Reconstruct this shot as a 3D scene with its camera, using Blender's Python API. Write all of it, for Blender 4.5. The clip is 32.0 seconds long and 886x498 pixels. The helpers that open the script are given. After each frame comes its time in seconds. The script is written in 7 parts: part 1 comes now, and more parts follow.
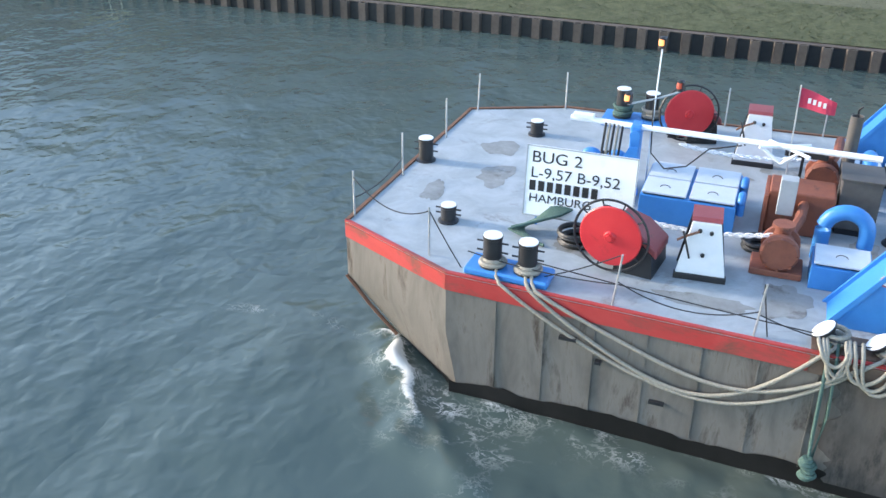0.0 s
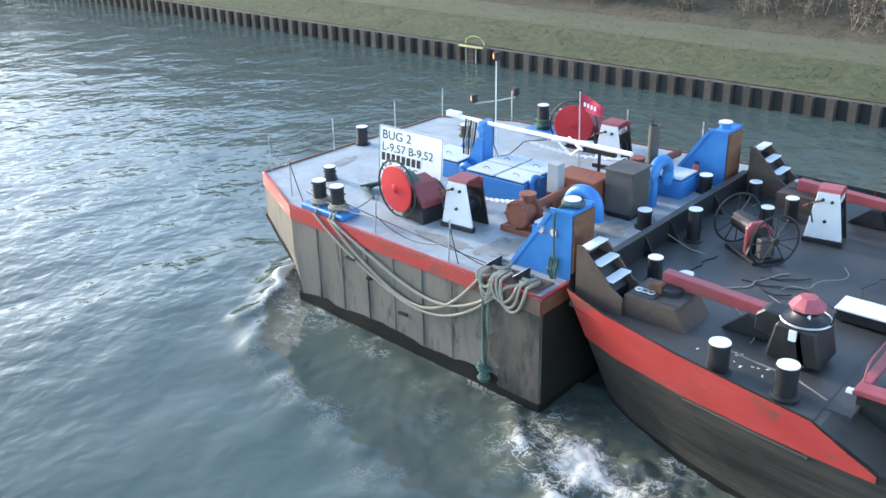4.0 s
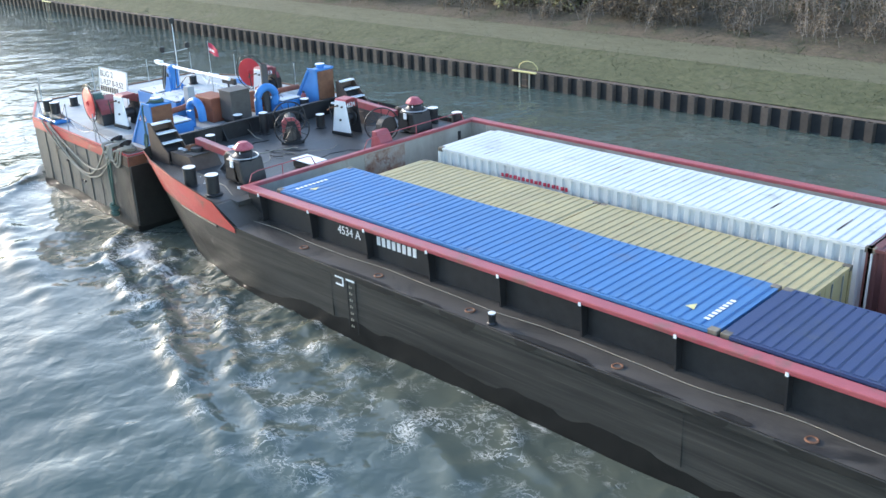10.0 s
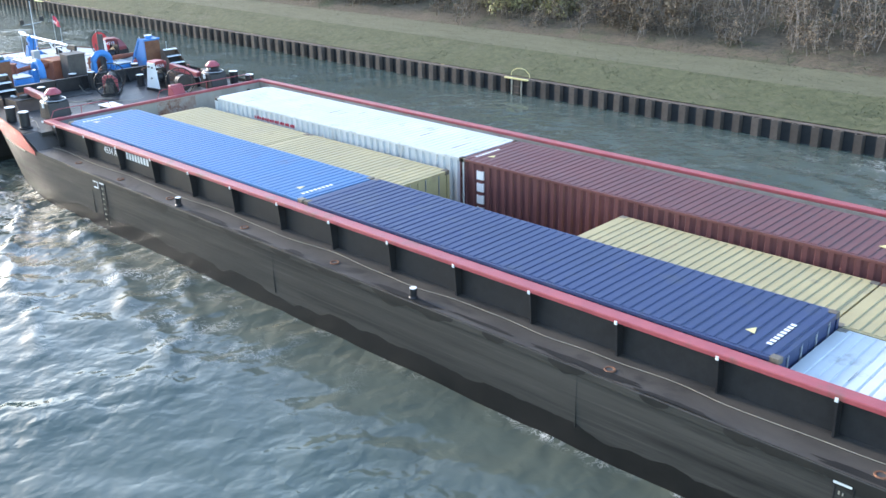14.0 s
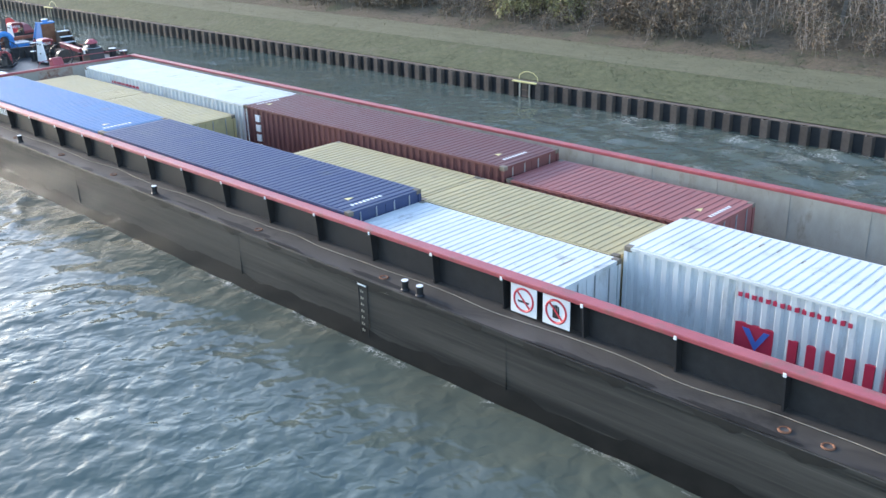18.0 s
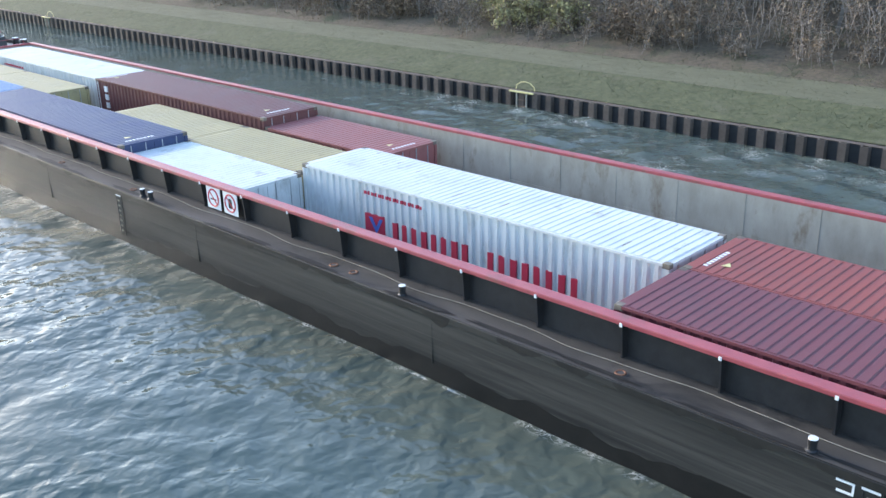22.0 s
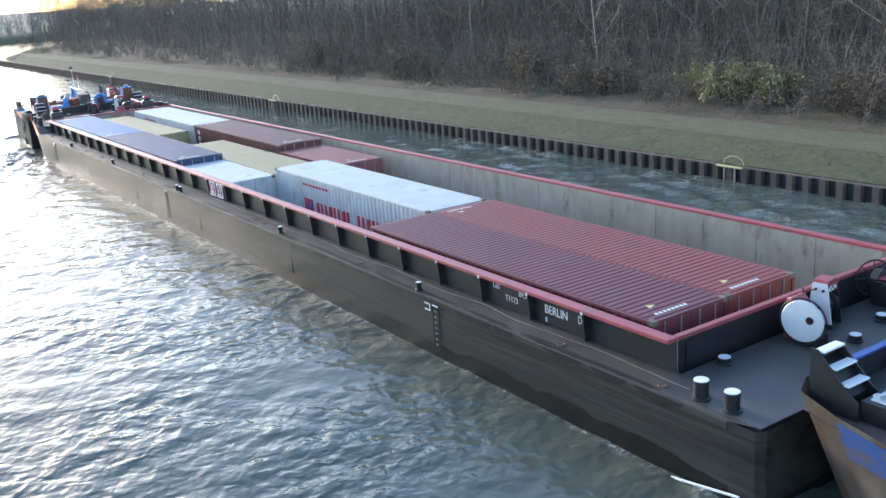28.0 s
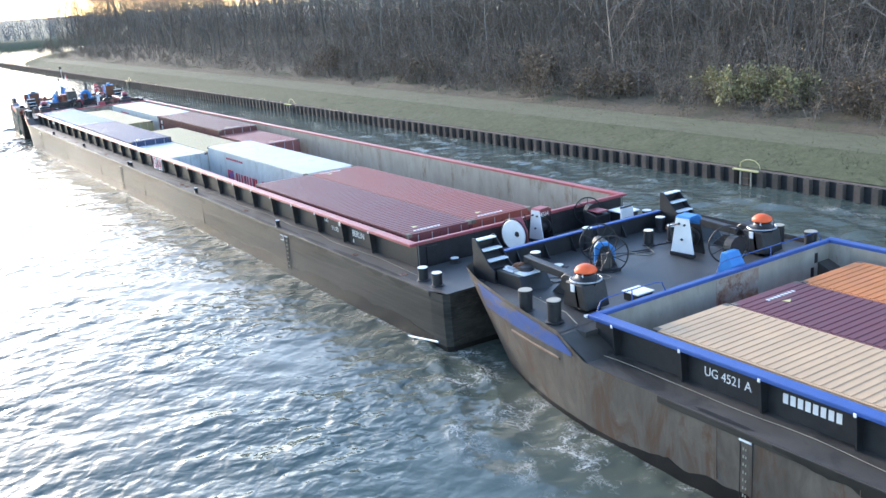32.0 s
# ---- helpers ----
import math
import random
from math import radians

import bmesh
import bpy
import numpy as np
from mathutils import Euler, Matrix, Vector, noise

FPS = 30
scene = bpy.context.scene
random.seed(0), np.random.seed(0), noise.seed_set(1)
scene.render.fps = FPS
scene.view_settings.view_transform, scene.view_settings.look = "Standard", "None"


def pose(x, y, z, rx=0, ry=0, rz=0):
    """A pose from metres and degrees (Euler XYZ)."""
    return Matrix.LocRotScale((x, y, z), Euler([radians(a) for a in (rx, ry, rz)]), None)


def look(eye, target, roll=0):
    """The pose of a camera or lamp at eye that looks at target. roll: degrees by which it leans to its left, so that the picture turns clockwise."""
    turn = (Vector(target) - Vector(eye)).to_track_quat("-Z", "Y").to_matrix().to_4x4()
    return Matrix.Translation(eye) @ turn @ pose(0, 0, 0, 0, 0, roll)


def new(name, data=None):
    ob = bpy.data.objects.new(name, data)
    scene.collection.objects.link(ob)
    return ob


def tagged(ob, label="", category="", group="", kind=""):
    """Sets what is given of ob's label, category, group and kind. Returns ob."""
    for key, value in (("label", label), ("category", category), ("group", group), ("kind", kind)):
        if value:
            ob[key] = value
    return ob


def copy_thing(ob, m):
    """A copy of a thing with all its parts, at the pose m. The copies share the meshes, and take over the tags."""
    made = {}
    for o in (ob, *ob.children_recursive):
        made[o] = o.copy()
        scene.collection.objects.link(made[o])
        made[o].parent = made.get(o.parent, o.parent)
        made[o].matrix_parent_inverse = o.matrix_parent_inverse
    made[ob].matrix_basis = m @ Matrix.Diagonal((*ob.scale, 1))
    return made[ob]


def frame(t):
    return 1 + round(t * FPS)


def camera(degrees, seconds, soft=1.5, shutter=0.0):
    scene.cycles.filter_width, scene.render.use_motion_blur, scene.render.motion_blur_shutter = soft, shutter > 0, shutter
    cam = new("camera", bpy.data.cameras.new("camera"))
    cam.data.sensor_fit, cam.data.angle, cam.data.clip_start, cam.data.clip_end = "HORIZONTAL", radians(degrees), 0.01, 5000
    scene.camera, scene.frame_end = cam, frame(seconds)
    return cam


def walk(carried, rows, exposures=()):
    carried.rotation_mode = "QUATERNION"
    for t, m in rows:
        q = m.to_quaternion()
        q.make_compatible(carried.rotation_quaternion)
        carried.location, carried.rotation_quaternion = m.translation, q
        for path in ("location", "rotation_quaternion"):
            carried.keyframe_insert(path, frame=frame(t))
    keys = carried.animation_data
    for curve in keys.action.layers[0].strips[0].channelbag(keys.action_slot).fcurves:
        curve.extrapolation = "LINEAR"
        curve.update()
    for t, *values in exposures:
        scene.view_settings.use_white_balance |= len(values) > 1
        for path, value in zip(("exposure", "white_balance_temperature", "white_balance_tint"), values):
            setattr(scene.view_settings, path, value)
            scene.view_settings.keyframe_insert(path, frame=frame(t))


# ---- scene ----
cam = camera(50.33, 32.0, soft=1.5)
EYE = 9.98
# seconds, yaw, pitch, roll of the camera on the bridge parapet
VIEW = [
    (0.0, 20.28, -28.04, -0.46),
    (0.5, 22.42, -28.37, -0.83),
    (1.0, 26.55, -27.19, -0.42),
    (1.5, 29.74, -26.79, 0.17),
    (2.0, 32.87, -26.70, -0.44),
    (2.5, 35.63, -26.25, -0.07),
    (3.0, 36.79, -25.00, -0.15),
    (3.5, 38.93, -24.32, 0.73),
    (5.5, 43.34, -22.07, 1.18),
    (6.0, 44.19, -22.05, 1.55),
    (6.5, 44.47, -21.92, 1.84),
    (7.0, 44.33, -21.86, 1.87),
    (7.5, 44.36, -21.87, 1.96),
    (8.0, 44.28, -21.93, 1.80),
    (8.5, 44.33, -21.96, 1.87),
    (9.0, 44.19, -22.03, 1.82),
    (9.5, 44.10, -21.95, 2.07),
    (10.0, 43.82, -22.04, 1.86),
    (10.5, 43.82, -21.88, 1.70),
    (11.0, 43.74, -21.70, 1.64),
    (11.5, 43.74, -21.73, 1.57),
    (12.0, 43.64, -21.77, 1.39),
    (12.5, 43.66, -21.77, 1.27),
    (13.0, 43.59, -21.70, 1.20),
    (13.5, 43.57, -21.72, 1.22),
    (14.0, 43.54, -21.71, 0.92),
    (14.5, 43.58, -21.60, 1.15),
    (16.5, 43.87, -21.66, 1.37),
    (17.0, 43.97, -21.54, 1.32),
    (17.5, 44.03, -21.50, 1.31),
    (18.0, 43.95, -21.48, 1.31),
    (18.5, 44.03, -21.32, 1.31),
    (19.0, 44.02, -21.28, 1.12),
    (19.5, 44.04, -21.23, 1.30),
    (20.0, 43.96, -21.19, 1.31),
    (20.5, 43.99, -20.92, 1.18),
    (21.0, 43.89, -20.97, 1.11),
    (21.5, 43.87, -21.08, 1.18),
    (22.0, 43.79, -20.89, 1.22),
    (22.5, 43.93, -20.66, 1.48),
    (23.0, 45.00, -20.47, 1.76),
    (23.5, 46.85, -20.05, 2.27),
    (24.0, 48.67, -19.60, 2.44),
    (24.5, 49.42, -19.06, 2.61),
    (25.0, 50.54, -18.37, 2.82),
    (25.5, 51.46, -17.90, 2.98),
    (26.0, 52.44, -17.39, 3.07),
    (26.5, 53.74, -16.73, 3.35),
    (28.5, 55.89, -15.75, 4.04),
    (29.0, 56.18, -15.63, 4.28),
    (29.5, 56.61, -15.62, 4.46),
    (30.0, 56.80, -15.61, 4.49),
    (30.5, 57.09, -15.41, 4.43),
    (31.0, 56.98, -15.49, 4.44),
    (31.5, 56.81, -15.48, 4.29),
    (32.0, 56.54, -15.57, 4.07),
]
# seconds, stops, kelvin, tint
EXPOSURE = [(0.0, 2.12, 6800, 11), (3.0, 2.2, 6800, 10), (6.0, 2.14, 6800, 10), (9.0, 2.14, 6800, 10), (12.0, 2.2, 6800, 11), (14.0, 2.34, 6750, 11), (16.5, 2.22, 6750, 12), (18.0, 2.14, 6700, 12), (22.0, 2.13, 6600, 12), (26.0, 2.0, 6450, 12), (28.5, 1.68, 6400, 12), (30.0, 1.64, 6400, 12), (31.0, 1.75, 6400, 12), (32.0, 2.1, 6400, 12)]
walk(cam, [(t, pose(0, 0, EYE, 90 + pitch, roll, yaw)) for t, yaw, pitch, roll in VIEW], exposures=EXPOSURE)

# seconds, metres that the convoy has gone along the canal
CONVOY = [
    (0.0, 0.649),
    (1.0, 3.499),
    (2.0, 6.320),
    (3.0, 9.094),
    (3.5, 10.474),
    (5.5, 16.033),
    (6.0, 17.433),
    (7.0, 20.219),
    (8.0, 22.998),
    (9.0, 25.771),
    (10.0, 28.573),
    (11.0, 31.361),
    (12.0, 34.107),
    (13.0, 36.849),
    (14.0, 39.602),
    (14.5, 40.976),
    (16.5, 46.483),
    (17.0, 47.868),
    (18.0, 50.631),
    (19.0, 53.407),
    (20.0, 56.188),
    (21.0, 58.964),
    (22.0, 61.757),
    (23.0, 64.555),
    (24.0, 67.347),
    (25.0, 70.109),
    (26.0, 72.864),
    (26.5, 74.249),
    (28.5, 79.828),
    (29.0, 81.223),
    (30.0, 83.976),
    (31.0, 86.735),
    (32.0, 89.506),
]
DRIFT = 0.71 / 16

# ---- world and sun ----
SUN_AZ, SUN_EL = 94.0, 17.0
world = bpy.data.worlds.new("world")
scene.world = world
world.use_nodes = True
wn = world.node_tree
sky = wn.nodes.new("ShaderNodeTexSky")
sky.sky_type = "NISHITA"
sky.sun_disc = False
sky.sun_elevation, sky.sun_rotation = radians(SUN_EL), radians(-SUN_AZ)
sky.air_density, sky.dust_density, sky.ozone_density = 1.0, 0.75, 2.0
wn.links.new(sky.outputs[0], wn.nodes["Background"].inputs[0])
wn.nodes["Background"].inputs[1].default_value = 0.15
sun = new("sun", bpy.data.lights.new("sun", "SUN"))
sun.data.energy, sun.data.angle, sun.data.color = 1.15, radians(8.0), (1.0, 0.95, 0.89)
sun.matrix_world = look((0, 0, 50), (50 * math.sin(radians(SUN_AZ)) * math.cos(radians(SUN_EL)), -50 * math.cos(radians(SUN_AZ)) * math.cos(radians(SUN_EL)), 50 - 50 * math.sin(radians(SUN_EL))))


# ---- materials ----
def mk(name, c1, c2, scale=3.0, rough=0.6, metal=0.0, bump=0.15, fine=60.0, stain=None, stain_scale=0.8, stain_at=0.58, stretch=(1, 1, 1), island=0.0, object_random=0.0, warp=0.0, streak=None, gloss=0.5):
    m = bpy.data.materials.new(name)
    m.use_nodes = True
    t = m.node_tree
    n, l = t.nodes, t.links
    b = n["Principled BSDF"]
    co = n.new("ShaderNodeTexCoord")
    mp = n.new("ShaderNodeMapping")
    mp.inputs["Scale"].default_value = stretch
    l.new(co.outputs["Object"], mp.inputs["Vector"])
    big = n.new("ShaderNodeTexNoise")
    big.inputs["Scale"].default_value, big.inputs["Detail"].default_value, big.inputs["Roughness"].default_value = scale, 5.0, 0.65
    big.inputs["Distortion"].default_value = warp
    l.new(mp.outputs[0], big.inputs["Vector"])
    mix = n.new("ShaderNodeMix")
    mix.data_type = "RGBA"
    mix.inputs[6].default_value, mix.inputs[7].default_value = (*c1, 1), (*c2, 1)
    ramp = n.new("ShaderNodeMapRange")
    ramp.inputs[1].default_value, ramp.inputs[2].default_value = 0.3, 0.7
    l.new(big.outputs[0], ramp.inputs[0])
    l.new(ramp.outputs[0], mix.inputs[0])
    col = mix.outputs[2]
    if stain:
        sn = n.new("ShaderNodeTexNoise")
        sn.inputs["Scale"].default_value, sn.inputs["Detail"].default_value, sn.inputs["Roughness"].default_value = stain_scale, 8.0, 0.7
        sn.inputs["Distortion"].default_value = warp
        l.new(mp.outputs[0], sn.inputs["Vector"])
        sr = n.new("ShaderNodeMapRange")
        sr.inputs[1].default_value, sr.inputs[2].default_value = stain_at, stain_at + 0.12
        l.new(sn.outputs[0], sr.inputs[0])
        m2 = n.new("ShaderNodeMix")
        m2.data_type = "RGBA"
        m2.inputs[7].default_value = (*stain, 1)
        l.new(sr.outputs[0], m2.inputs[0])
        l.new(col, m2.inputs[6])
        col = m2.outputs[2]
    if streak:
        # thin level scrape marks
        ms = n.new("ShaderNodeMapping")
        ms.inputs["Scale"].default_value = (0.09, 1, 8.0)
        l.new(co.outputs["Object"], ms.inputs["Vector"])
        ns = n.new("ShaderNodeTexNoise")
        ns.inputs["Scale"].default_value, ns.inputs["Detail"].default_value, ns.inputs["Roughness"].default_value = 2.4, 6.0, 0.7
        l.new(ms.outputs[0], ns.inputs["Vector"])
        rs = n.new("ShaderNodeMapRange")
        rs.inputs[1].default_value, rs.inputs[2].default_value, rs.inputs[4].default_value = 0.54, 0.7, 0.5
        l.new(ns.outputs[0], rs.inputs[0])
        m3 = n.new("ShaderNodeMix")
        m3.data_type = "RGBA"
        m3.inputs[7].default_value = (*streak, 1)
        l.new(rs.outputs[0], m3.inputs[0])
        l.new(col, m3.inputs[6])
        col = m3.outputs[2]
    if island or object_random:
        src = n.new("ShaderNodeNewGeometry").outputs["Random Per Island"] if island else n.new("ShaderNodeObjectInfo").outputs["Random"]
        amount = island or object_random
        mr = n.new("ShaderNodeMapRange")
        mr.inputs[3].default_value, mr.inputs[4].default_value = 1 - amount, 1 + amount
        l.new(src, mr.inputs[0])
        hs = n.new("ShaderNodeHueSaturation")
        l.new(mr.outputs[0], hs.inputs["Value"])
        l.new(col, hs.inputs["Color"])
        col = hs.outputs[0]
    l.new(col, b.inputs["Base Color"])
    fn = n.new("ShaderNodeTexNoise")
    fn.inputs["Scale"].default_value, fn.inputs["Detail"].default_value = fine, 4.0
    l.new(co.outputs["Object"], fn.inputs["Vector"])
    rr = n.new("ShaderNodeMapRange")
    rr.inputs[3].default_value, rr.inputs[4].default_value = max(0.02, rough - 0.12), min(1, rough + 0.12)
    l.new(big.outputs[0], rr.inputs[0])
    l.new(rr.outputs[0], b.inputs["Roughness"])
    b.inputs["Metallic"].default_value = metal
    b.inputs["Specular IOR Level"].default_value = gloss
    if bump:
        bp = n.new("ShaderNodeBump")
        bp.inputs["Strength"].default_value, bp.inputs["Distance"].default_value = bump, 0.02
        l.new(fn.outputs[0], bp.inputs["Height"])
        l.new(bp.outputs[0], b.inputs["Normal"])
    return m


RUST = (0.12, 0.05, 0.025)
M_HULL = mk("hull steel", (0.02, 0.019, 0.0178), (0.067, 0.062, 0.054), 1.3, 0.5, stain=(0.018, 0.0175, 0.0165), stain_scale=0.75, stain_at=0.52, stretch=(0.13, 1, 2.6), warp=0.3, streak=(0.108, 0.1, 0.086), gloss=0.28)
M_HULL_BUG = mk("grey bow hull", (0.105, 0.095, 0.082), (0.225, 0.205, 0.178), 1.3, 0.6, stain=(0.06, 0.045, 0.034), stain_scale=1.3, stain_at=0.53, stretch=(1.8, 1.8, 0.4), warp=0.4)
M_WET = mk("wet hull", (0.011, 0.0105, 0.0095), (0.02, 0.018, 0.016), 2, 0.45, gloss=0.22)
# for wet runs and smears, and for shade painted on the module's stern
M_DAMP_SHADE = mk("damp and shaded steel", (0.02, 0.019, 0.0175), (0.034, 0.031, 0.027), 2.5, 0.5, gloss=0.25)
M_RED = mk("red paint", (0.31, 0.058, 0.068), (0.40, 0.09, 0.098), 2.0, 0.38, stain=(0.22, 0.085, 0.07), stain_scale=1.3, stain_at=0.55)
M_REDBAND = mk("weathered red band", (0.40, 0.035, 0.032), (0.48, 0.06, 0.055), 1.5, 0.5, stain=(0.2, 0.065, 0.05), stain_scale=1.4, stain_at=0.53, stretch=(0.6, 1, 1.6), warp=0.5)
M_DISC = mk("bright red disc paint", (0.50, 0.022, 0.03), (0.58, 0.035, 0.04), 2, 0.4, stain=(0.4, 0.03, 0.03), stain_scale=3)
M_BLUE = mk("blue paint", (0.03, 0.19, 0.50), (0.05, 0.25, 0.60), 2, 0.42, stain=(0.06, 0.13, 0.26), stain_scale=2, stain_at=0.64)
M_DKBLUE = mk("dark blue paint", (0.028, 0.075, 0.27), (0.04, 0.105, 0.34), 2, 0.42, stain=(0.1, 0.09, 0.1), stain_scale=1.5, stain_at=0.64)
M_DECK = mk("grey deck paint", (0.27, 0.295, 0.30), (0.42, 0.45, 0.465), 1.6, 0.5, stain=(0.2, 0.195, 0.18), stain_scale=0.8, stain_at=0.56, fine=25, warp=0.5)
M_DARKDECK = mk("dark deck paint", (0.043, 0.044, 0.045), (0.072, 0.072, 0.07), 1.2, 0.45, stain=(0.11, 0.10, 0.09), stain_scale=0.8, stain_at=0.62)
M_GANG = mk("side deck", (0.05, 0.045, 0.04), (0.088, 0.077, 0.066), 1.6, 0.5, stain=(0.022, 0.021, 0.02), stain_scale=0.9, stain_at=0.53, stretch=(0.5, 1, 1), warp=0.8)
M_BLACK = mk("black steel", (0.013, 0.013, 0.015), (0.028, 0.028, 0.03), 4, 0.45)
M_WHITE = mk("white paint", (0.74, 0.76, 0.78), (0.82, 0.83, 0.84), 3, 0.45, stain=(0.5, 0.49, 0.47), stain_scale=3, stain_at=0.66)
M_GREY = mk("grey machine paint", (0.33, 0.35, 0.36), (0.42, 0.44, 0.45), 3, 0.5, stain=RUST, stain_scale=3, stain_at=0.68)
M_HOLD = mk("hold wall primer", (0.25, 0.232, 0.196), (0.36, 0.34, 0.295), 1.6, 0.65, stain=(0.2, 0.165, 0.125), stain_scale=1.1, stain_at=0.55, stretch=(1.3, 1, 0.6), object_random=0.04)
M_RUST = mk("rusty steel", (0.13, 0.055, 0.03), (0.22, 0.10, 0.055), 5, 0.8)
M_REDLEAD = mk("red lead machinery", (0.20, 0.06, 0.035), (0.28, 0.09, 0.05), 5, 0.7, stain=(0.08, 0.04, 0.03), stain_scale=4, stain_at=0.6)
M_BROWNGREY = mk("brown grey steel", (0.075, 0.065, 0.06), (0.11, 0.10, 0.09), 4, 0.6)
M_ROPE = mk("weathered rope", (0.26, 0.235, 0.19), (0.38, 0.35, 0.29), 30, 0.9, bump=0.6, fine=120)
M_GREENROPE = mk("green rope", (0.05, 0.10, 0.085), (0.10, 0.17, 0.14), 25, 0.9, bump=0.6, fine=120)
M_CABLE = mk("black hose", (0.012, 0.012, 0.012), (0.025, 0.025, 0.025), 10, 0.5)
M_GALV = mk("galvanised steel", (0.42, 0.44, 0.45), (0.55, 0.56, 0.57), 8, 0.4, metal=0.7)
M_ORANGE = mk("orange cap paint", (0.86, 0.10, 0.02), (0.92, 0.15, 0.035), 4, 0.45)
M_TEXT = mk("black lettering", (0.01, 0.01, 0.012), (0.02, 0.02, 0.022), 5, 0.5, bump=0)
M_TEXTW = mk("white lettering", (0.75, 0.77, 0.78), (0.82, 0.82, 0.82), 5, 0.5, bump=0)
M_FLAG = mk("red flag cloth", (0.45, 0.03, 0.07), (0.55, 0.05, 0.1), 6, 0.8)
M_YELLOW = mk("yellow ladder paint", (0.6, 0.52, 0.22), (0.7, 0.62, 0.3), 5, 0.5)
M_LID = mk("pale blue-grey lid paint", (0.5, 0.55, 0.59), (0.6, 0.64, 0.67), 3, 0.45, stain=(0.35, 0.36, 0.36), stain_scale=2, stain_at=0.62)
M_ENAMEL = mk("white enamel", (0.88, 0.89, 0.9), (0.92, 0.93, 0.94), 3, 0.3, bump=0.02)
M_HOOD = mk("dull red hood", (0.22, 0.04, 0.045), (0.3, 0.07, 0.07), 3, 0.5, stain=(0.12, 0.06, 0.05), stain_scale=3, stain_at=0.58)
M_TOWER = mk("brown primer", (0.085, 0.055, 0.04), (0.13, 0.09, 0.07), 4, 0.7, stain=(0.05, 0.04, 0.035), stain_scale=2)
M_GRIME = mk("sooty grime", (0.06, 0.05, 0.042), (0.12, 0.10, 0.082), 3, 0.7, stain=(0.035, 0.03, 0.026), stain_scale=1.6, stain_at=0.52, stretch=(1.5, 1.5, 0.5))
M_CASTING = mk("worn corner casting", (0.09, 0.075, 0.06), (0.2, 0.17, 0.13), 6, 0.65, object_random=0.3)
M_CAPTAN = mk("dirty cream cap", (0.3, 0.28, 0.22), (0.4, 0.37, 0.3), 6, 0.6)
M_RUSTEDGE = mk("rusty brown edge", (0.11, 0.07, 0.05), (0.2, 0.13, 0.09), 4, 0.75)


def container_paint(name, c, stain, at=0.62):
    return mk(name, tuple(v * 0.88 for v in c), tuple(min(1, v * 1.08) for v in c), 0.9, 0.5, stain=stain, stain_scale=1.1, stain_at=at, fine=30, stretch=(1, 1, 0.3))


C_BLUE = container_paint("bright blue container", (0.05, 0.17, 0.37), (0.08, 0.15, 0.28), 0.56)
C_NAVY = container_paint("navy container", (0.027, 0.047, 0.125), (0.045, 0.06, 0.11), 0.56)
C_YEL = container_paint("khaki container", (0.40, 0.33, 0.17), (0.26, 0.21, 0.13))
C_WHITE = container_paint("white container", (0.61, 0.63, 0.63), (0.40, 0.40, 0.38), 0.57)
C_BROWN = container_paint("brown container", (0.145, 0.05, 0.048), (0.11, 0.055, 0.05))
C_RED = container_paint("brick red container", (0.26, 0.06, 0.048), (0.17, 0.055, 0.05))
C_DKRED = container_paint("dark red container", (0.16, 0.042, 0.05), (0.11, 0.05, 0.05))
C_ROSE = container_paint("faded red container", (0.30, 0.10, 0.09), (0.2, 0.08, 0.07))
C_TAN = container_paint("tan container", (0.60, 0.39, 0.22), (0.42, 0.26, 0.15))
C_ORANGE = container_paint("orange container", (0.60, 0.20, 0.05), (0.42, 0.14, 0.05))


